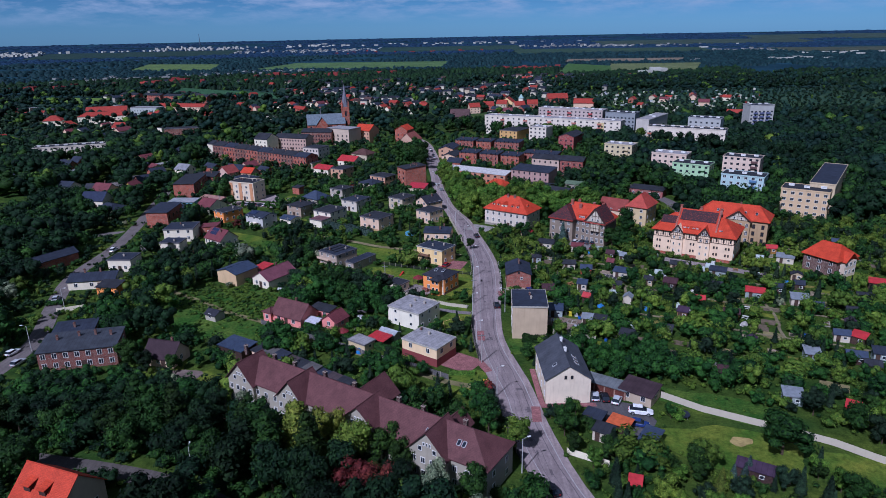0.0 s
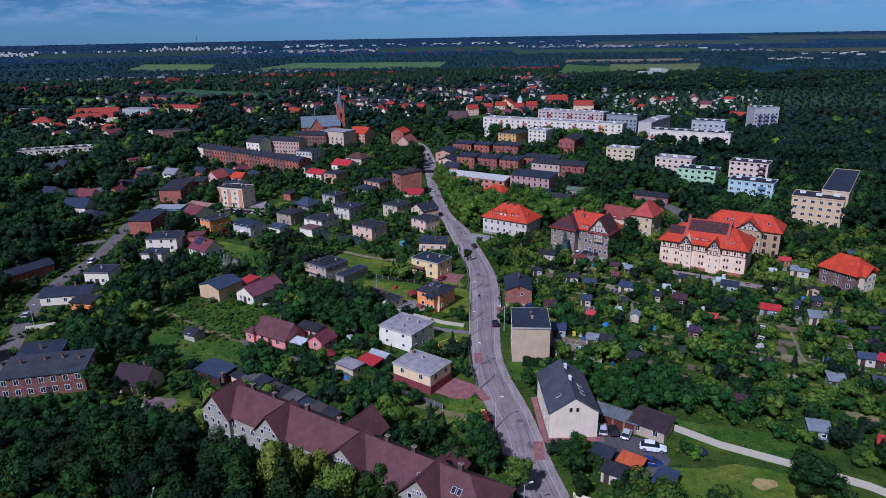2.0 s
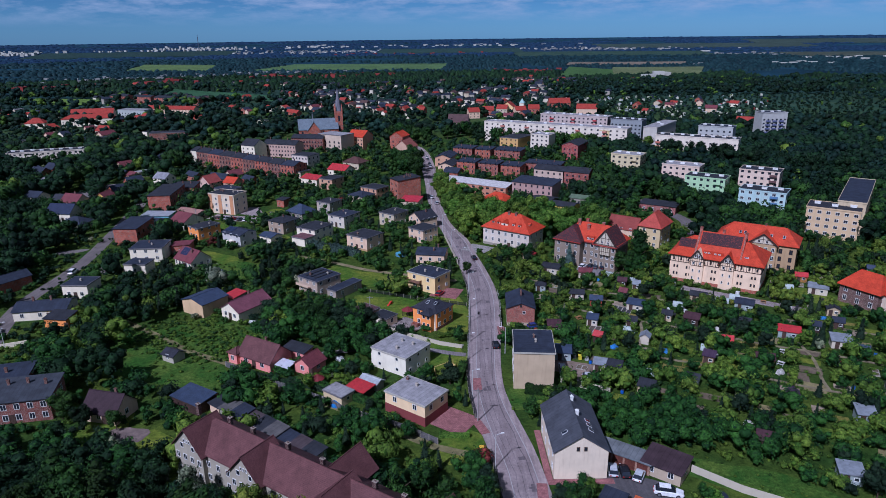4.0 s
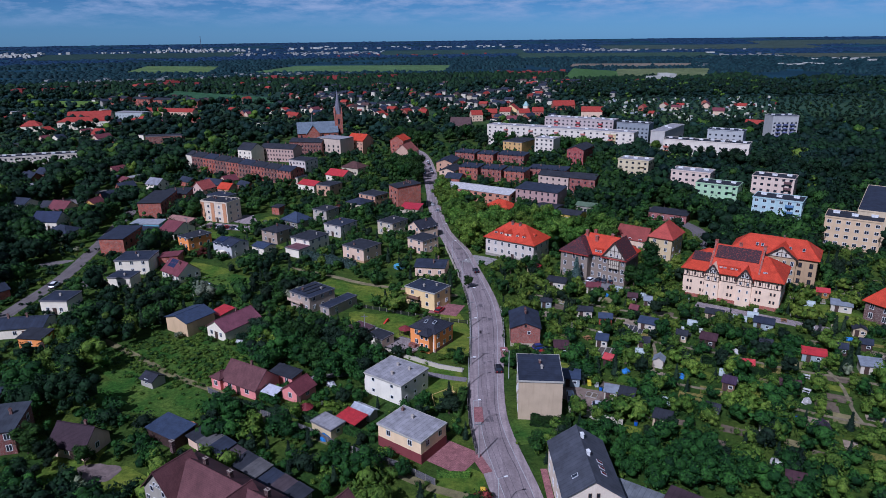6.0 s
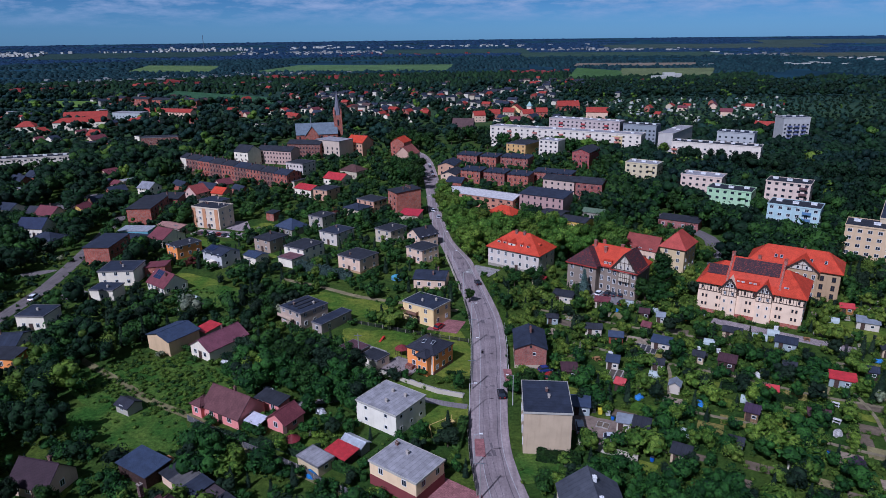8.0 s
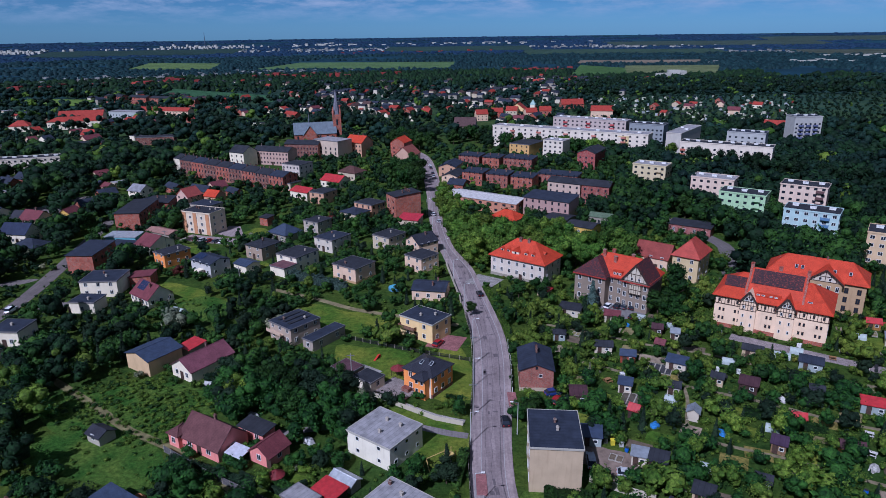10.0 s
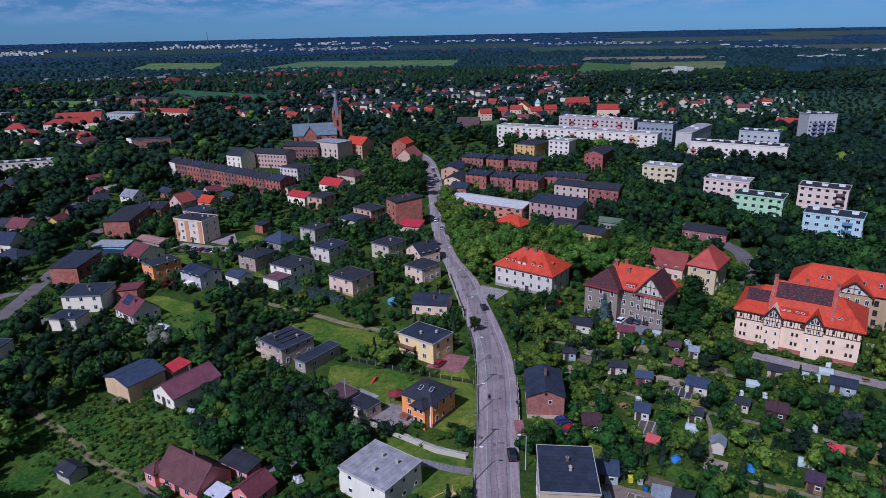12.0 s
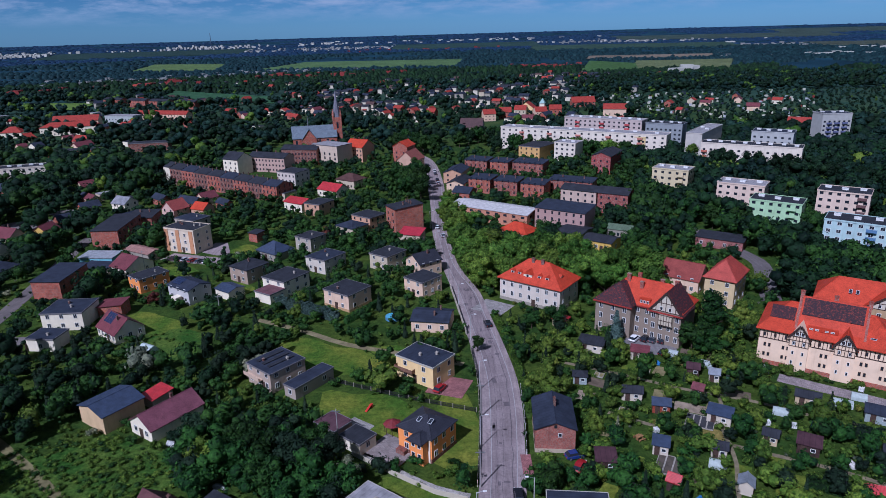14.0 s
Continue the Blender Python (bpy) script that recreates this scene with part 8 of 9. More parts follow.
def far_woods():
    """Low domes of canopy, larger and sparser with distance, over the far ground."""
    rs = np.random.RandomState(9)
    ring = np.array([(math.cos(1.2566 * i), math.sin(1.2566 * i), 0.0) for i in range(5)])
    unit = np.concatenate([ring * 1.1, ring * 0.8 + (0, 0, 0.7), [(0, 0, 1.0)]])
    tris = np.array([t for i in range(5) for t in ((i, (i + 1) % 5, 5 + (i + 1) % 5), (i, 5 + (i + 1) % 5, 5 + i), (5 + i, 5 + (i + 1) % 5, 10))])
    # the two outer bands carry painted haze in their leaf colour
    for near, far, leaf, words in ((1120.0, 1500.0, LEAF_DEEP, "deep green woods beyond the town"), (1500.0, 2650.0, HAZED_FAR_WOOD, "haze-tinted dark woods below the far fields"), (2650.0, 4840.0, HAZED_DISTANT_WOOD, "haze-blue distant woods reaching to the horizon")):
        vs, fs, off = [], [], 0
        r = near
        while r < far:
            step = max(r * 0.0056, 7.0)
            a = -0.68
            while a < 0.68:
                rr, aa = r + rs.uniform(-0.8, 0.8) * step, a + rs.uniform(-0.5, 0.5) * step / r
                a += step / r
                x, y = rr * math.sin(aa), rr * math.cos(aa)
                n = noise.noise(Vector((x * 0.0022, y * 0.005, 7.0))) + 0.4 * noise.noise(Vector((x * 0.011, y * 0.02, 1.0)))
                if n > (0.26 if r < 2000 else 0.12) or (ell(x, y, 210, 1180, 70, 110) and rs.uniform() < 0.7) or any(in_poly(x, y, f) for f in FIELDS):
                    continue
                s = step * rs.uniform(0.45, 0.8)
                v = unit * (1 + rs.normal(0, 0.1, (11, 1))) * (s, s * 1.5, rs.uniform(4.0, 10.0) if r < 2650 else rs.uniform(3, 7)) + (x, y, terrain(x, y) - 0.5)
                vs.append(v)
                fs.append(tris + off)
                off += 11
            r += step * 1.9
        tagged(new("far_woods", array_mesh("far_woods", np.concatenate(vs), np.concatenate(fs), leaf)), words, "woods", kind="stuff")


far_woods()


def far_town():
    """Far housing estates, works and villages below the horizon: bearing, distance, spread, number, width, height."""
    rs = np.random.RandomState(4)
    pale, grey = P((0.45, 0.46, 0.48)), P((0.24, 0.25, 0.28))
    kinds = (("pale far housing estates near the horizon", pale, ((-0.55, 3600, 0.08, 110, 17, 13), (-0.45, 3700, 0.2, 70, 14, 10), (-0.34, 3800, 0.06, 70, 15, 13), (-0.33, 3300, 0.1, 50, 11, 8), (-0.165, 3850, 0.06, 30, 24, 10), (-0.1, 3200, 0.14, 90, 11, 7), (0.05, 3900, 0.16, 30, 24, 8), (0.345, 2900, 0.035, 5, 50, 8), (0.48, 1900, 0.05, 7, 28, 8), (0.54, 2300, 0.06, 12, 20, 8), (0.2, 3300, 0.3, 40, 12, 8), (0.305, 1290, 0.022, 3, 26, 12))),
             ("grey far villages near the horizon", grey, ((-0.16, 3300, 0.16, 90, 13, 8), (0.22, 3300, 0.14, 70, 13, 8), (0.42, 2600, 0.16, 60, 14, 8), (0.3, 1900, 0.12, 30, 12, 7), (-0.3, 1560, 0.14, 50, 11, 7), (-0.42, 1480, 0.08, 30, 11, 8))),
             ("reddish far village roofs", paint("tiles", (0.26, 0.045, 0.04), 0.7), ((-0.5, 1300, 0.08, 14, 16, 8), (-0.36, 1350, 0.06, 14, 14, 9), (-0.16, 1400, 0.1, 18, 13, 8), (0.13, 1500, 0.06, 22, 12, 8), (0.0, 2900, 0.2, 20, 14, 8))))
    for label, mat, spots in kinds:
        bm = bmesh.new()
        for a, r, da, n, w, h in spots:
            for _ in range(n):
                aa, rr = a + rs.normal(0, da * 0.5), r * (1 + rs.normal(0, 0.025))
                x, y = rr * math.sin(aa), rr * math.cos(aa)
                k, hh = w * rs.uniform(0.4, 1.0), h * rs.uniform(0.6, 1.1)
                if any(in_poly(x, y, f) for f in FIELDS):
                    continue
                add_box(bm, -k / 2, k / 2, -6, 6, terrain(x, y) - 2, terrain(x, y) + hh, pose(x, y, 0, 0, 0, rs.uniform(-30, 30)))
        tagged(new("far_town", mesh_of("far_town", bm, mat)), label, "far buildings", kind="stuff")
    mx, my = 3700 * math.sin(-0.332), 3700 * math.cos(-0.332)
    mast = thing("radio_mast", pose(mx, my, terrain(mx, my)), "thin dark radio mast above a far town", "mast")
    bm = bmesh.new()
    add_cyl(bm, (0, 0, -2), (0, 0, 80), 2.2, 1.2, 6)
    part("pole", bm, paint("plain", (0.08, 0.1, 0.14), 0.8), mast)


far_town()


def far_houses():
    """Gabled houses of the far town, joined for each pair of colours."""
    rs = random.Random(61)
    quarters = ((-60, 960, 160, 70, 60), (70, 960, 100, 90, 34), (200, 1130, 90, 110, 90), (-200, 930, 120, 50, 30), (-380, 930, 150, 60, 30), (-480, 1200, 200, 60, 22), (-160, 1130, 160, 50, 30), (-90, 820, 110, 60, 30), (60, 830, 80, 50, 20))
    for words, wall, cover, share_ in (("white far houses with dark roofs", P((0.6, 0.56, 0.52)), FELT, 0.34), ("grey far houses with slate roofs", P((0.34, 0.32, 0.31)), FELT_BLUE, 0.34), ("brick far houses with red roofs", BRICK_DARK, RED2, 0.18), ("cream far houses with brown roofs", BUFF, paint("tiles", (0.1, 0.06, 0.055)), 0.14)):
        walls, roofs = bmesh.new(), bmesh.new()
        for cx, cy, sx, sy, num in quarters:
            for _ in range(int(num * share_ * 1.05)):
                x, y = cx + rs.gauss(0, sx * 0.5), cy + rs.gauss(0, sy * 0.5)
                if not in_view(x, y, 0) or any(in_poly(x, y, f) for f in FIELDS):
                    continue
                w, d, h, rh = rs.uniform(6, 12), rs.uniform(5.5, 7.5), rs.uniform(4.5, 6.5), rs.uniform(1.6, 2.8)
                m = pose(x, y, 0, 0, 0, -30 + rs.choice((0, 90)) + rs.uniform(-10, 10))
                add_box(walls, -w / 2, w / 2, -d / 2, d / 2, -0.3, h, m)
                v = [roofs.verts.new(m @ Vector(p)) for p in ((-w / 2 - 0.3, -d / 2 - 0.4, h - 0.1), (w / 2 + 0.3, -d / 2 - 0.4, h - 0.1), (w / 2 + 0.3, d / 2 + 0.4, h - 0.1), (-w / 2 - 0.3, d / 2 + 0.4, h - 0.1), (-w / 2 - 0.3, 0, h + rh), (w / 2 + 0.3, 0, h + rh))]
                for f in ((0, 1, 5, 4), (2, 3, 4, 5), (0, 4, 3), (1, 2, 5), (3, 2, 1, 0)):
                    roofs.faces.new([v[i] for i in f])
        tagged(new("far_houses", mesh_of("far_houses", walls, wall)), words + " among trees", "far houses", kind="stuff")
        tagged(new("far_roofs", mesh_of("far_roofs", roofs, cover)), "roofs of " + words, "far roofs", kind="stuff")


far_houses()


def far_plots():
    """Huts of the allotments beyond the flats, too far to tell apart."""
    rs = random.Random(12)
    for name, mat, num in (("far_huts", P((0.5, 0.5, 0.48)), 170), ("far_huts", FELT_BLUE, 90), ("far_huts", paint("tiles", (0.26, 0.045, 0.04), 0.7), 16), ("far_huts", paint("metal", (0.4, 0.42, 0.45), 0.5), 60)):
        bm = bmesh.new()
        for _ in range(num):
            x, y = rs.uniform(165, 520), rs.uniform(590, 900)
            if x > 0.5 * y:
                continue
            add_box(bm, -1.3, 1.3, -1.1, 1.1, 0, rs.uniform(1.2, 2.5), pose(x, y, 0, 0, 0, rs.uniform(-60, 20)))
        tagged(new(name, mesh_of(name, bm, mat)), "huts of far allotments among trees", "huts", kind="stuff")


far_plots()

# ---------------------------------------------------------------- street furniture, cars, fences
CAR = {}


def car_meshes():
    if CAR:
        return CAR
    bm = bmesh.new()
    # lower body with bonnet and boot, lofted along its length
    prof = [(-2.1, 0.55, 0.62, 0.78), (-1.9, 0.42, 0.86, 0.86), (-0.9, 0.3, 0.9, 0.9), (0.6, 0.3, 0.92, 0.9), (1.2, 0.32, 0.86, 0.88), (1.95, 0.42, 0.72, 0.82), (2.12, 0.5, 0.58, 0.7)]
    rings = []
    for x, z0, z1, hw in prof:
        rings.append([bm.verts.new(p) for p in ((x, -hw, z0), (x, hw, z0), (x, hw, z1 * 0.9), (x, hw * 0.9, z1), (x, -hw * 0.9, z1), (x, -hw, z1 * 0.9))])
    for u, v in zip(rings, rings[1:]):
        for k in range(6):
            bm.faces.new((u[k], u[(k + 1) % 6], v[(k + 1) % 6], v[k]))
    bm.faces.new(rings[0])
    bm.faces.new(rings[-1])
    add_prism(bm, [(-1.35, -0.66), (0.25, -0.66), (0.25, 0.66), (-1.35, 0.66)], 1.36, 1.43)
    bmesh.ops.recalc_face_normals(bm, faces=bm.faces)
    CAR["body"] = bm
    g = bmesh.new()
    lo = [g.verts.new(p) for p in ((-1.85, -0.8, 0.88), (1.0, -0.8, 0.88), (1.0, 0.8, 0.88), (-1.85, 0.8, 0.88))]
    hi = [g.verts.new(p) for p in ((-1.4, -0.66, 1.37), (0.3, -0.66, 1.37), (0.3, 0.66, 1.37), (-1.4, 0.66, 1.37))]
    g.faces.new(lo[::-1])
    g.faces.new(hi)
    for i in range(4):
        g.faces.new((lo[i], lo[(i + 1) % 4], hi[(i + 1) % 4], hi[i]))
    CAR["glass"] = mesh_of("cabin_glass", g, GLASS)
    t = bmesh.new()
    add_cyl(t, (0, -0.1, 0), (0, 0.1, 0), 0.32, 0.32, 14)
    CAR["wheel"] = mesh_of("wheel", t, DARK)
    t = bmesh.new()
    add_cyl(t, (0, -0.115, 0), (0, 0.115, 0), 0.19, 0.19, 10)
    CAR["rim"] = mesh_of("rim", t, STEEL)
    CAR["lamp"] = mesh_of("headlight", box_bm(-0.06, 0.06, -0.16, 0.16, -0.07, 0.07), paint("plain", (0.6, 0.6, 0.6), 0.2))
    CAR["tail"] = mesh_of("tail_light", box_bm(-0.06, 0.06, -0.14, 0.14, -0.08, 0.08), paint("plain", (0.35, 0.01, 0.01), 0.3))
    return CAR


PAINTS = {}


def car(x, y, rot, color, word, tall=1.0, where="parked in a yard"):
    k = car_meshes()
    if color not in PAINTS:
        m = paint("plain", color, 0.25)
        me = bpy.data.meshes.new("body")
        k["body"].to_mesh(me)
        me.materials.append(m)
        PAINTS[color] = me
    ob = thing("van" if tall > 1.2 else "car", pose(x, y, 0.06, 0, 0, rot) @ Matrix.Diagonal((1.0 + 0.25 * (tall > 1.2), 1, tall, 1)), f"{word} {'van' if tall > 1.2 else 'car'} {where}", "van" if tall > 1.2 else "car")
    share("body", PAINTS[color], ob, Matrix())
    share("cabin_glass", k["glass"], ob, Matrix())
    for wx in (-1.3, 1.3):
        for wy in (-0.8, 0.8):
            w = share("wheel", k["wheel"], ob, pose(wx, wy, 0.32))
            share("rim", k["rim"], w, Matrix())
    for wy in (-0.55, 0.55):
        share("headlight", k["lamp"], ob, pose(2.06, wy, 0.6))
        share("tail_light", k["tail"], ob, pose(-2.06, wy, 0.68))


BLK, SIL, WHT, RDC, BLU, GRC = (0.012, 0.012, 0.016), (0.45, 0.47, 0.5), (0.75, 0.75, 0.76), (0.3, 0.015, 0.02), (0.02, 0.04, 0.16), (0.08, 0.09, 0.1)
car(14.1, 183.4, 92, BLK, "black", 1.08, "stopped at the kerb of the street")
car(12.3, 255.5, 100, BLK, "black", 1.0, "on the street")
car(16.6, 98.5, 110, BLK, "black", 1.1, "under a tree by the street")
car(-0.6, 220.8, 60, RDC, "dark red", 1.0, "parked on a pink drive")
car(31.9, 130.0, 80, SIL, "pale blue", 1.0)
car(34.0, 129.6, 85, BLK, "black", 1.0)
car(36.4, 128.2, 60, SIL, "silver", 1.1)
car(40.2, 123.2, -15, WHT, "white", 1.45)
car(38.6, 118.9, -20, BLU, "dark blue", 1.0)
car(50.8, 244.6, 50, WHT, "white")
car(53.7, 244.4, 50, BLK, "black")
car(55.6, 243.8, 50, GRC, "dark grey")
car(57.9, 243.2, 50, BLK, "black")
car(56.3, 236.5, 40, BLK, "black")
car(29.5, 169.4, 84, SIL, "pale blue", 1.35, "beside the grey house")
car(35.6, 165.6, -10, SIL, "silver")
car(26.2, 195.0, 15, BLU, "dark blue", 1.0, "beside the brick house")
car(26.4, 191.6, 60, RDC, "dark red", 1.0, "beside the brick house")
for i, cc in enumerate((BLK, SIL, RDC, GRC, WHT)):
    car(-101 + 3.1 * i, 317.5 - 1.0 * i, 60, cc, ("black", "silver", "red", "grey", "white")[i], 1.0, "parked below the flats")
car(-118.2, 158.5, 75, WHT, "white", 1.0, "at the kerb of the side street")
car(-113.2, 152.6, 80, SIL, "silver", 1.0, "at the kerb of the side street")
car(-127.5, 196.5, 105, SIL, "silver", 1.0, "on the side street")
car(-132, 246, 95, WHT, "white", 1.3, "on the side street")
car(-4.2, 352, 100, WHT, "white", 1.0, "parked by the brick tenement")
car(-1.4, 340, 100, SIL, "silver", 1.0, "parked by the brick tenement")
for i in range(7):
    car(-4.6 - 0.1 * i * 7 + (0 if i % 3 else -5.0), 428 + 8 * i, 98, (WHT, SIL, BLK, RDC, GRC, WHT, BLK)[i], ("white", "silver", "black", "red", "grey", "white", "black")[i], 1.0, "parked along the street")


def lamp(x, y, rot, h=7.4):
    ob = thing("street_lamp", pose(x, y, 0.15, 0, 0, rot), "pale grey street lamp on a slim pole", "street lamp", "street lamps")
    bm = bmesh.new()
    add_cyl(bm, (0, 0, -0.3), (0, 0, 1.2), 0.13, 0.12, 8)
    add_cyl(bm, (0, 0, 1.2), (0, 0, h), 0.1, 0.07, 8)
    part("pole", bm, paint("plain", (0.45, 0.45, 0.44), 0.6), ob)
    bm = bmesh.new()
    add_cyl(bm, (0, 0, h - 0.1), (1.1, 0, h + 0.25), 0.045, 0.04, 6)
    part("arm", bm, STEEL, ob)
    bm = bmesh.new()
    add_box(bm, 1.0, 1.65, -0.13, 0.13, h + 0.18, h + 0.3)
    add_box(bm, 1.05, 1.6, -0.1, 0.1, h + 0.12, h + 0.18)
    part("lamp_head", bm, WHITE, ob)


for x, y, r in ((11.9, 104.2, 20), (9.6, 131.8, 10), (6.5, 157.0, 0), (6.4, 176.0, 0), (7.9, 198.4, 0), (8.7, 220.6, 0), (7.2, 246.2, 0), (4.2, 268.0, 15), (1.0, 291.0, 15), (-3.8, 322, 15), (-7, 352, 10), (-50.4, 103.8, 100), (-119.5, 187, 0), (-114.0, 160, 180), (16.3, 179.5, 180)):
    lamp(x, y, r)
for x, y in ((7.2, 148.0), (7.4, 186.5), (8.5, 209.5), (-21, 200.6), (-108, 305), (-66, 262)):
    ob = thing("utility_pole", pose(x, y, 0), "weathered concrete utility pole with a cross bar", "utility pole", "utility poles")
    bm = bmesh.new()
    add_cyl(bm, (0, 0, -0.3), (0, 0, 8.2), 0.15, 0.1, 8)
    part("pole", bm, paint("plain", (0.3, 0.28, 0.27), 0.9), ob)
    bm = bmesh.new()
    add_box(bm, -0.9, 0.9, -0.06, 0.06, 7.6, 7.75)
    part("cross_bar", bm, STEEL, ob)


def fence(pts, h, label, panel, post, bay=2.4, solid=True, name="fence", t=0.06, z=0.0):
    """Posts and panels along a line, each a piece of its own."""
    ob = thing(name, pose(pts[0][0], pts[0][1], z), label, name)
    pm = mesh_of("post", box_bm(-0.07, 0.07, -0.07, 0.07, -0.3, h + 0.08), post)
    key = {}
    ox, oy = pts[0]
    for (x0, y0), (x1, y1) in zip(pts, pts[1:]):
        L = math.hypot(x1 - x0, y1 - y0)
        n = max(1, round(L / bay))
        b = round(L / n, 2)
        if b not in key:
            bm = bmesh.new()
            if solid:
                add_box(bm, 0.07, b - 0.07, -t / 2, t / 2, 0.03, h)
                add_box(bm, 0.07, b - 0.07, -t / 2 - 0.02, t / 2 + 0.02, h, h + 0.05)
            else:
                m = max(3, int(b / 0.16))
                xs = sorted([0.07, b - 0.07] + [0.1 + (b - 0.2) * (i + 0.5) / m + e for i in range(m) for e in (-0.03, 0.03)])
                zs = [0.08, 0.25, 0.32, h - 0.2, h - 0.13, h]
                grid = [[bm.verts.new((xx, -0.025, zz)) for zz in zs] for xx in xs]
                for i in range(len(xs) - 1):
                    for k in range(5):
                        if i % 2 or k in (1, 3):
                            bm.faces.new((grid[i][k], grid[i + 1][k], grid[i + 1][k + 1], grid[i][k + 1]))
                bmesh.ops.delete(bm, geom=[q for q in bm.verts if not q.link_faces], context="VERTS")
                deep = bmesh.ops.extrude_face_region(bm, geom=bm.faces[:])
                bmesh.ops.translate(bm, vec=(0, 0.05, 0), verts=[q for q in deep["geom"] if isinstance(q, bmesh.types.BMVert)])
                bmesh.ops.recalc_face_normals(bm, faces=bm.faces)
            key[b] = mesh_of("panel", bm, panel)
        a = math.degrees(math.atan2(y1 - y0, x1 - x0))
        for i in range(n):
            k = i / n
            m = pose(x0 + (x1 - x0) * k - ox, y0 + (y1 - y0) * k - oy, 0, 0, 0, a)
            share("post", pm, ob, m)
            share("panel", key[b], ob, m)
    share("post", pm, ob, pose(pts[-1][0] - ox, pts[-1][1] - oy, 0))
    return ob


PALE_WALL = P((0.5, 0.46, 0.43))
fence([(46.9, 129.8), (53.9, 123.6), (60.7, 119.5), (68.0, 115.2), (75.4, 110.3), (80.5, 105.2), (88, 99)], 1.5, "pale concrete panel wall with stains", PALE_WALL, PALE_WALL, 2.0, True, "concrete_wall", 0.14)
fence([(21.6, 109.8), (28.8, 105.4)], 1.3, "white rendered garden wall", SNOW, SNOW, 2.4, True, "garden_wall", 0.2)
fence([(28.1, 164.2), (33, 161.2), (38.5, 158.3)], 1.6, "pale concrete yard wall", PALE_WALL, PALE_WALL, 2.0, True, "concrete_wall", 0.2)
IRON = paint("metal", (0.04, 0.04, 0.045), 0.5, 0.5)
GREYF = P((0.3, 0.28, 0.27))


def along(lo, hi, side, gap):
    rows = [p for p in MAIN if lo <= p[1] <= hi][::2]
    return [(p[0] + side * (p[2] / 2 + gap), p[1]) for p in rows]


fence(along(100, 141, -1, 0.3), 1.2, "low wire and post fence along the footway", IRON, GREYF, 2.4, False)
fence(along(145, 184, -1, 0.25), 1.4, "dark slatted garden fence along the footway", IRON, GREYF, 2.4, False)
fence(along(186, 247, -1, 0.25), 1.4, "dark slatted fence on a concrete base", IRON, PALE_WALL, 2.4, False)
fence(along(248, 290, -1, 0.25), 1.5, "pale panel fence along the footway", PALE_WALL, PALE_WALL, 2.4, True)
fence(along(196, 222, 1, 0.25), 1.3, "fence with white posts beside the footway", IRON, WHITE, 2.6, False)
fence([(-55.5, 174.5), (-44, 166.6), (-27.8, 156.9), (-21.9, 152.2), (-8.8, 145.2), (-1.5, 139.8)], 1.5, "grey board fence below the gardens", paint("wood", (0.12, 0.115, 0.12), 0.8), GREYF, 2.2, True)
fence([(-121.6, 186.2), (-114.6, 188.9)], 1.3, "white garden wall by the side street", SNOW, SNOW, 2.2, True, "garden_wall", 0.2)
fence([(7.6, 211.4), (-5.5, 216.2), (-19.0, 222.0), (-27.5, 226.0)], 1.1, "thin wire fence with weeds between gardens", IRON, GREYF, 2.6, False)
strip("garden_path", spline([(-17.5, 198.0), (-9, 191.8), (-1.0, 186.4), (5.4, 184.0)], 3), -0.9, 0.9, -0.1, 0.09, paint("paving", (0.4, 0.37, 0.34), 0.85), "pale concrete drive beside the orange villa", "path")
strip("garden_path", spline([(-34, 180.5), (-22, 183), (-10, 184), (2, 180), (6, 179)], 3), -1.0, 1.0, -0.1, 0.075, paint("asphalt", (0.2, 0.18, 0.18), 0.9), "grey lane to the white villa", "path")
fence([(-17.5, 196.6), (-9, 190.4), (-1.0, 185.0), (5.0, 182.8)], 1.0, "pale low concrete wall along a drive", P((0.5, 0.46, 0.42)), PALE_WALL, 2.2, True, "garden_wall", 0.16)


def hedge(pts, w, h, tone, label, leaf=0.2, per=60):
    rs = np.random.RandomState(int(abs(pts[0][0] * 10)) + 5)
    vs, fs, off = [], [], 0
    for (x0, y0), (x1, y1) in zip(pts, pts[1:]):
        L = math.hypot(x1 - x0, y1 - y0)
        d = np.array([(x1 - x0) / L, (y1 - y0) / L, 0])
        s = np.array([d[1], -d[0], 0])
        n = int(L * per)
        t, u, z = rs.uniform(0, L, n), rs.uniform(-1, 1, n), rs.uniform(0, 1, n)
        top = rs.uniform(0, 1, n) < 0.5
        u = np.where(top, u, np.sign(u))
        z = np.where(top, 1.0, z) * (1 + 0.12 * np.sin(t * 1.7) * np.sin(t * 0.6 + 1))
        pos = np.array([x0, y0, 0]) + d * t[:, None] + s * (u * w / 2)[:, None] + np.array([0, 0, h]) * z[:, None]
        nr = s * np.where(top, 0, u)[:, None] + np.array([0, 0, 1.0]) * np.where(top, 1, 0.3)[:, None]
        v, f = leaf_quads(rs, pos, nr, leaf)
        vs.append(v)
        fs.append(f + off)
        off += len(v)
        c = np.array([np.array([x0, y0, 0]) + d * a + s * b * w * 0.42 + np.array([0, 0, k]) for a in (0, L) for b in (-1, 1) for k in (0, h * 0.85)])
        vs.append(c)
        fs.append(np.array([(0, 1, 5), (0, 5, 4), (2, 6, 7), (2, 7, 3), (1, 3, 7), (1, 7, 5), (0, 2, 3), (0, 3, 1), (4, 5, 7), (4, 7, 6)]) + off)
        off += 8
    tagged(new("hedge", array_mesh("hedge", np.concatenate(vs), np.concatenate(fs), LEAVES[tone])), label, "hedge")


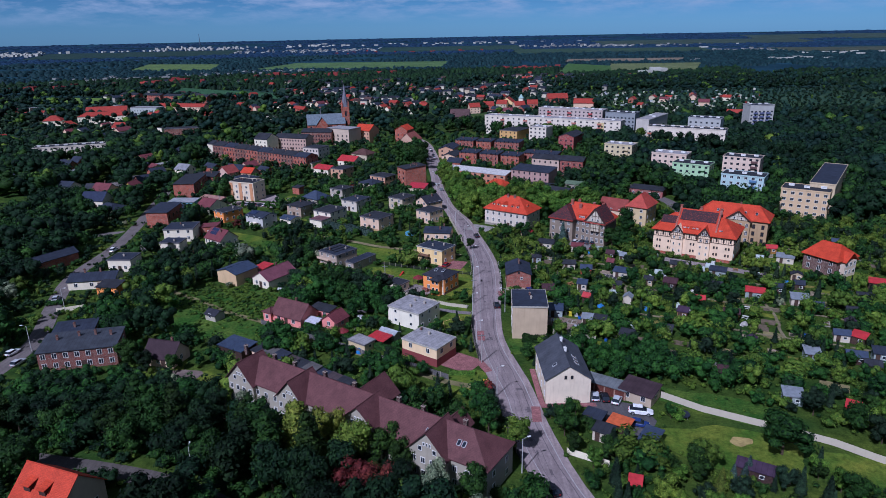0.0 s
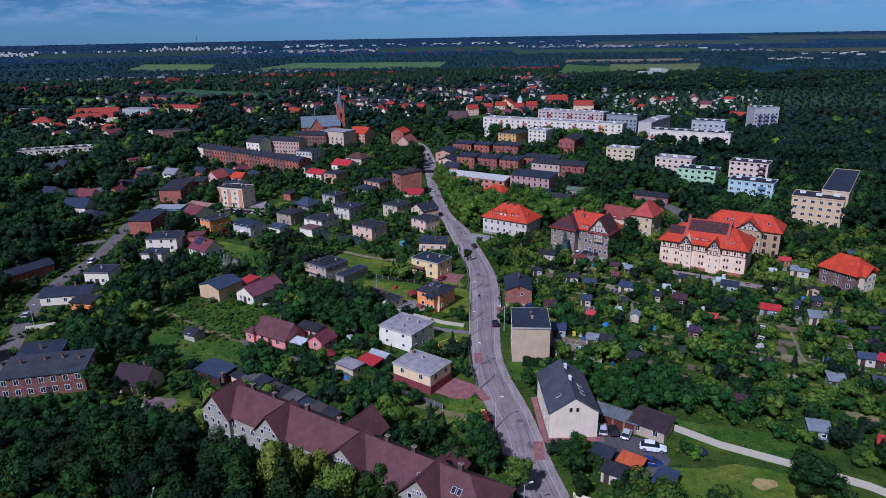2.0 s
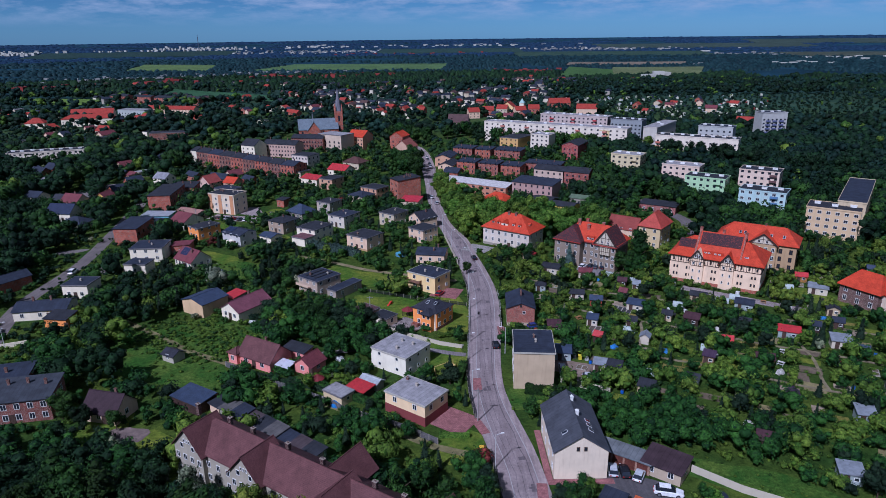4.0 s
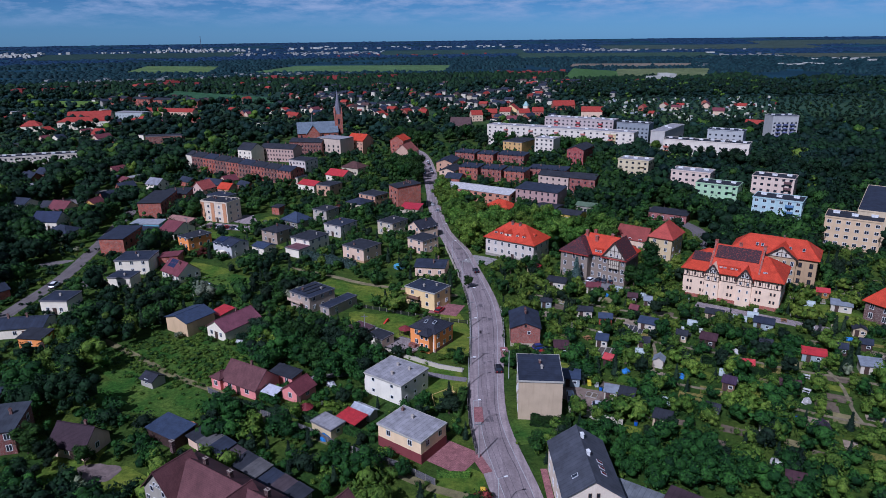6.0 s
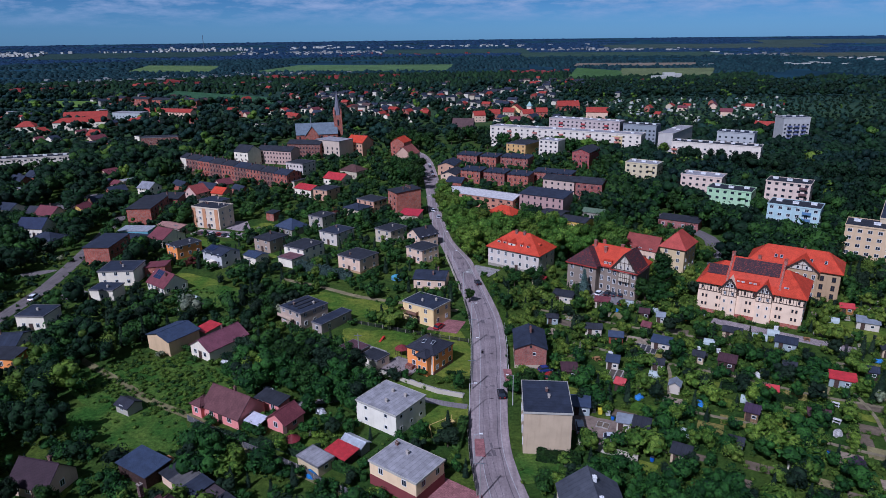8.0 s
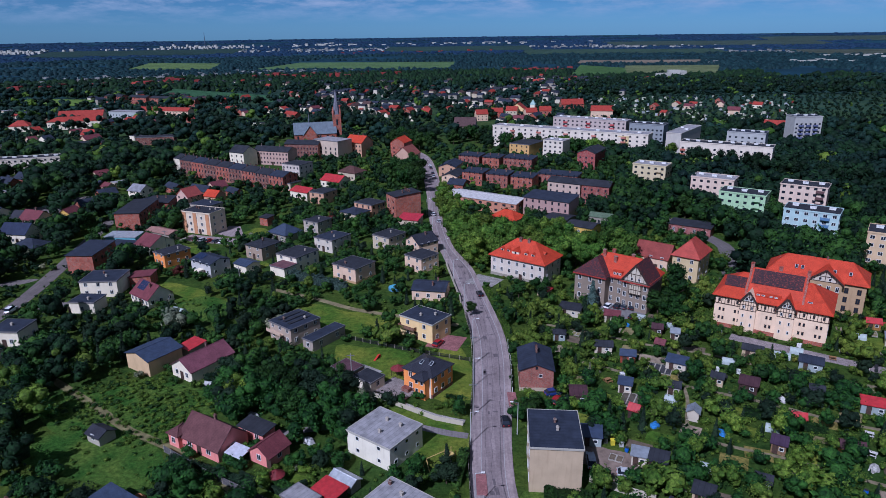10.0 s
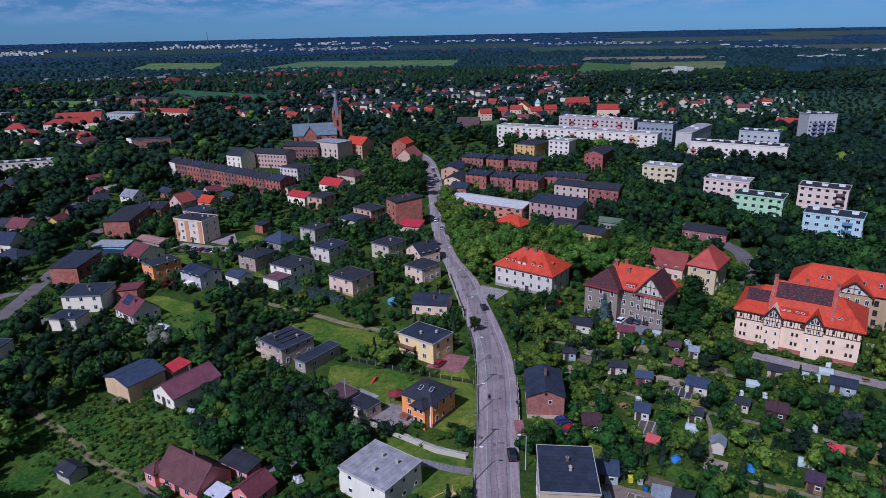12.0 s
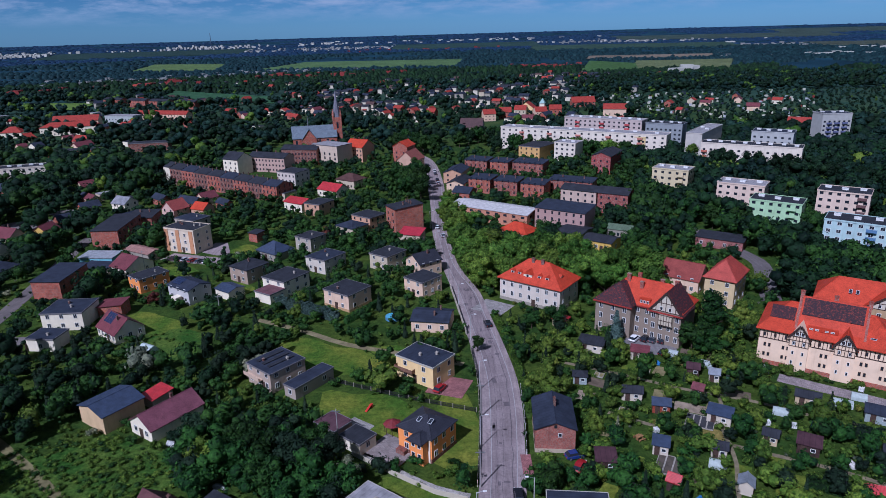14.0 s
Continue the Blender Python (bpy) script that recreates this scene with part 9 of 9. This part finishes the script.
hedge(along(206, 262, 1, 1.2), 1.6, 1.6, "light", "bright clipped hedge beside the footway", 0.22, 70)
hedge([(-51.7, 272.7), (-41, 266.2), (-30.9, 260.0)], 2.4, 3.0, "blue", "tall blue-green thuja hedge", 0.3, 80)
hedge([(-28.5, 258.0), (-18.9, 273.0)], 1.4, 2.0, "green", "dark clipped garden hedge", 0.24, 70)
hedge([(-44, 281), (-35, 292)], 1.4, 2.2, "needle", "dark clipped hedge beside the white villa", 0.24, 70)
hedge([(-34, 165.8), (-14, 153.4)], 1.2, 1.8, "green", "dark hedge along a board fence", 0.22, 60)
hedge([(-53, 171.5), (-34, 163)], 1.2, 1.6, "needle", "dark hedge below the pink house", 0.22, 60)
hedge([(3.2, 163), (5.2, 172.5)], 2.0, 2.0, "green", "dark hedge by the street", 0.24, 70)
hedge([(-1.2, 142.5), (5.2, 142.2)], 1.0, 0.9, "light", "low clipped flower hedge", 0.2, 60)
hedge([(77, 205), (88, 198.5)], 1.4, 2.4, "needle", "row of dark thujas in the allotments", 0.25, 70)
hedge([(66, 186), (80, 178)], 1.4, 2.0, "green", "dark hedge between plots", 0.25, 60)
hedge([(45, 205), (52, 199)], 1.2, 1.8, "green", "dark hedge between plots", 0.25, 60)
hedge([(19, 160.0), (27.5, 158.5)], 2.6, 1.6, "green", "ivy and bushes below the grey house", 0.3, 60)

# play frame, slide, gazebo
ob = thing("play_frame", pose(-0.4, 169.6, 0, 0, 0, 35), "yellow wooden swing and climbing frame on the grass", "play frame")
YW = paint("wood", (0.55, 0.4, 0.14), 0.7)
for x in (-2.4, 2.4):
    for s in (-1, 1):
        bm = bmesh.new()
        add_cyl(bm, (x, s * 1.1, 0), (x, s * 0.05, 2.4), 0.09, 0.09, 6)
        part("leg", bm, YW, ob)
bm = bmesh.new()
add_cyl(bm, (-2.7, 0, 2.4), (2.7, 0, 2.4), 0.09, 0.09, 6)
part("beam", bm, YW, ob)
bm = bmesh.new()
add_box(bm, 2.4, 4.0, -0.8, 0.8, 1.0, 1.12)
for a in ((2.4, -0.8), (4.0, -0.8), (2.4, 0.8), (4.0, 0.8)):
    add_box(bm, a[0] - 0.06, a[0] + 0.06, a[1] - 0.06, a[1] + 0.06, 0, 2.1)
part("platform", bm, YW, ob)
ob = thing("slide", pose(-16.3, 213.1, 0, 0, 0, 60) @ Matrix.Scale(0.75, 4), "small red plastic garden slide", "slide")
bm = bmesh.new()
add_prism(bm, [(-1.6, -0.35), (1.0, -0.35), (1.0, 0.35), (-1.6, 0.35)], [0.1, 1.2, 1.2, 0.1], [0.2, 1.3, 1.3, 0.2])
part("chute", bm, paint("plain", (0.5, 0.03, 0.02), 0.4), ob)
bm = bmesh.new()
add_box(bm, 1.0, 1.7, -0.35, 0.35, 0, 1.25)
part("steps", bm, paint("plain", (0.45, 0.03, 0.02), 0.5), ob)
ob = thing("gazebo", pose(-10.2, 204.4, 0), "round garden gazebo with a maroon roof", "gazebo")
bm = bmesh.new()
b8 = [bm.verts.new((2.0 * math.cos(radians(45 * i)), 2.0 * math.sin(radians(45 * i)), 2.1)) for i in range(8)]
tp = bm.verts.new((0, 0, 3.2))
for i in range(8):
    bm.faces.new((b8[i], b8[(i + 1) % 8], tp))
bm.faces.new(b8[::-1])
part("roof", bm, paint("tiles", (0.22, 0.035, 0.04), 0.6), ob)
for i in range(8):
    bm = bmesh.new()
    a = radians(45 * i)
    add_cyl(bm, (1.7 * math.cos(a), 1.7 * math.sin(a), 0), (1.7 * math.cos(a), 1.7 * math.sin(a), 2.1), 0.07, 0.07, 6)
    part("post", bm, DARK_WOOD, ob)
ob = thing("greenhouse", pose(-79.3, 243.4, 0, 0, 0, -30), "small hooped greenhouse of pale film", "greenhouse")
bm = bmesh.new()
arc = [(1.5 * math.cos(radians(a)), 1.9 * math.sin(radians(a))) for a in range(0, 181, 20)]
for p, q in zip(arc, arc[1:]):
    v = [bm.verts.new((x, yy, zz)) for x, yy, zz in ((-2.2, p[0], p[1]), (2.2, p[0], p[1]), (2.2, q[0], q[1]), (-2.2, q[0], q[1]))]
    bm.faces.new(v)
for s in (-2.2, 2.2):
    bm.faces.new([bm.verts.new((s, a, b)) for a, b in arc])
part("film", bm, paint("plain", (0.45, 0.52, 0.5), 0.3), ob)
ob = thing("garden_pool", pose(-14.9, 261.2, 0), "round blue garden pool", "pool")
bm = bmesh.new()
add_cyl(bm, (0, 0, 0), (0, 0, 0.9), 2.4, 2.4, 24)
part("wall", bm, paint("plain", (0.1, 0.25, 0.4), 0.5), ob)
bm = bmesh.new()
add_cyl(bm, (0, 0, 0.905), (0, 0, 0.93), 2.2, 2.2, 24)
part("water", bm, paint("plain", (0.12, 0.4, 0.55), 0.1), ob)
ob = thing("trampoline", pose(48.8, 122.0, 0), "round dark trampoline on the lawn", "trampoline")
bm = bmesh.new()
add_cyl(bm, (0, 0, 0.7), (0, 0, 0.76), 1.7, 1.7, 24)
part("mat", bm, paint("plain", (0.015, 0.02, 0.035), 0.6), ob)
for i in range(6):
    bm = bmesh.new()
    a = radians(60 * i)
    add_cyl(bm, (1.6 * math.cos(a), 1.6 * math.sin(a), 0), (1.6 * math.cos(a), 1.6 * math.sin(a), 0.7), 0.04, 0.04, 5)
    part("leg", bm, STEEL, ob)
for x, y, c, wd in ((35.2, 175.6, (0.6, 0.5, 0.03), "yellow"), (33.9, 176.3, (0.05, 0.05, 0.05), "black"), (36.8, 175.0, (0.5, 0.5, 0.5), "grey"), (7.3, 137.2, (0.65, 0.4, 0.03), "yellow"), (74.5, 250.5, (0.6, 0.45, 0.02), "yellow"), (76, 249.6, (0.05, 0.15, 0.5), "blue"), (77.5, 248.8, (0.6, 0.4, 0.02), "yellow")):
    ob = thing("waste_bin", pose(x, y, 0), f"{wd} plastic waste bin standing outside", "waste bin")
    bm = bmesh.new()
    add_prism(bm, [(-0.4, -0.4), (0.4, -0.4), (0.4, 0.4), (-0.4, 0.4)], 0.05, 1.1)
    part("bin", bm, paint("plain", c, 0.5), ob)
    bm = bmesh.new()
    add_prism(bm, [(-0.45, -0.45), (0.45, -0.45), (0.45, 0.45), (-0.45, 0.45)], [1.1, 1.1, 1.2, 1.2], [1.16, 1.16, 1.28, 1.28])
    part("lid", bm, paint("plain", c, 0.5), ob)

# garden of the pink house: a summer hut with a cone roof, clipped bushes, covered heaps
ob = thing("garden_hut", pose(-30.3, 164.6, 0), "round garden hut with a maroon cone roof", "garden hut")
bm = bmesh.new()
add_cyl(bm, (0, 0, 1.9), (0, 0, 3.0), 1.7, 0.05, 12)
part("roof", bm, paint("tiles", (0.2, 0.03, 0.035), 0.6), ob)
bm = bmesh.new()
add_cyl(bm, (0, 0, 0), (0, 0, 1.9), 1.25, 1.25, 12)
part("wall", bm, paint("wood", (0.16, 0.07, 0.05), 0.7), ob)
for bx, by, bh in ((-31.8, 168.2, 1.5), (-25.6, 167.8, 1.7), (-28.4, 167.0, 1.4), (-33.4, 166.6, 1.2), (-24.0, 165.8, 1.3)):
    tree(bx, by, bh, "bush", "light", 1.3, int(bx * 7) % 50, "clipped round in a garden")
for hx, hy, hr, hc, hw in ((-24.6, 155.2, -31, (0.03, 0.16, 0.42), "blue tarpaulin over stacked things by a fence"), (-27.0, 177.4, -30, (0.5, 0.5, 0.5), "pale sheeting over stacked boards"), (-41.0, 187.0, -20, (0.45, 0.46, 0.47), "grey sheeting over a heap in the weeds"), (-54.0, 160.5, -30, (0.36, 0.16, 0.07), "heap of orange-brown boards beside garages"), (-55.5, 201.0, -30, (0.5, 0.5, 0.49), "white sheets leaning by the house")):
    heap(hx, hy, hr, hc, hw, "covered heap", 0.9)
hedge([(-37.6, 166.2), (-28.2, 160.8), (-24.4, 163.8)], 0.5, 1.5, "needle", "dark green screened garden fence overgrown with ivy", 0.16, 80)
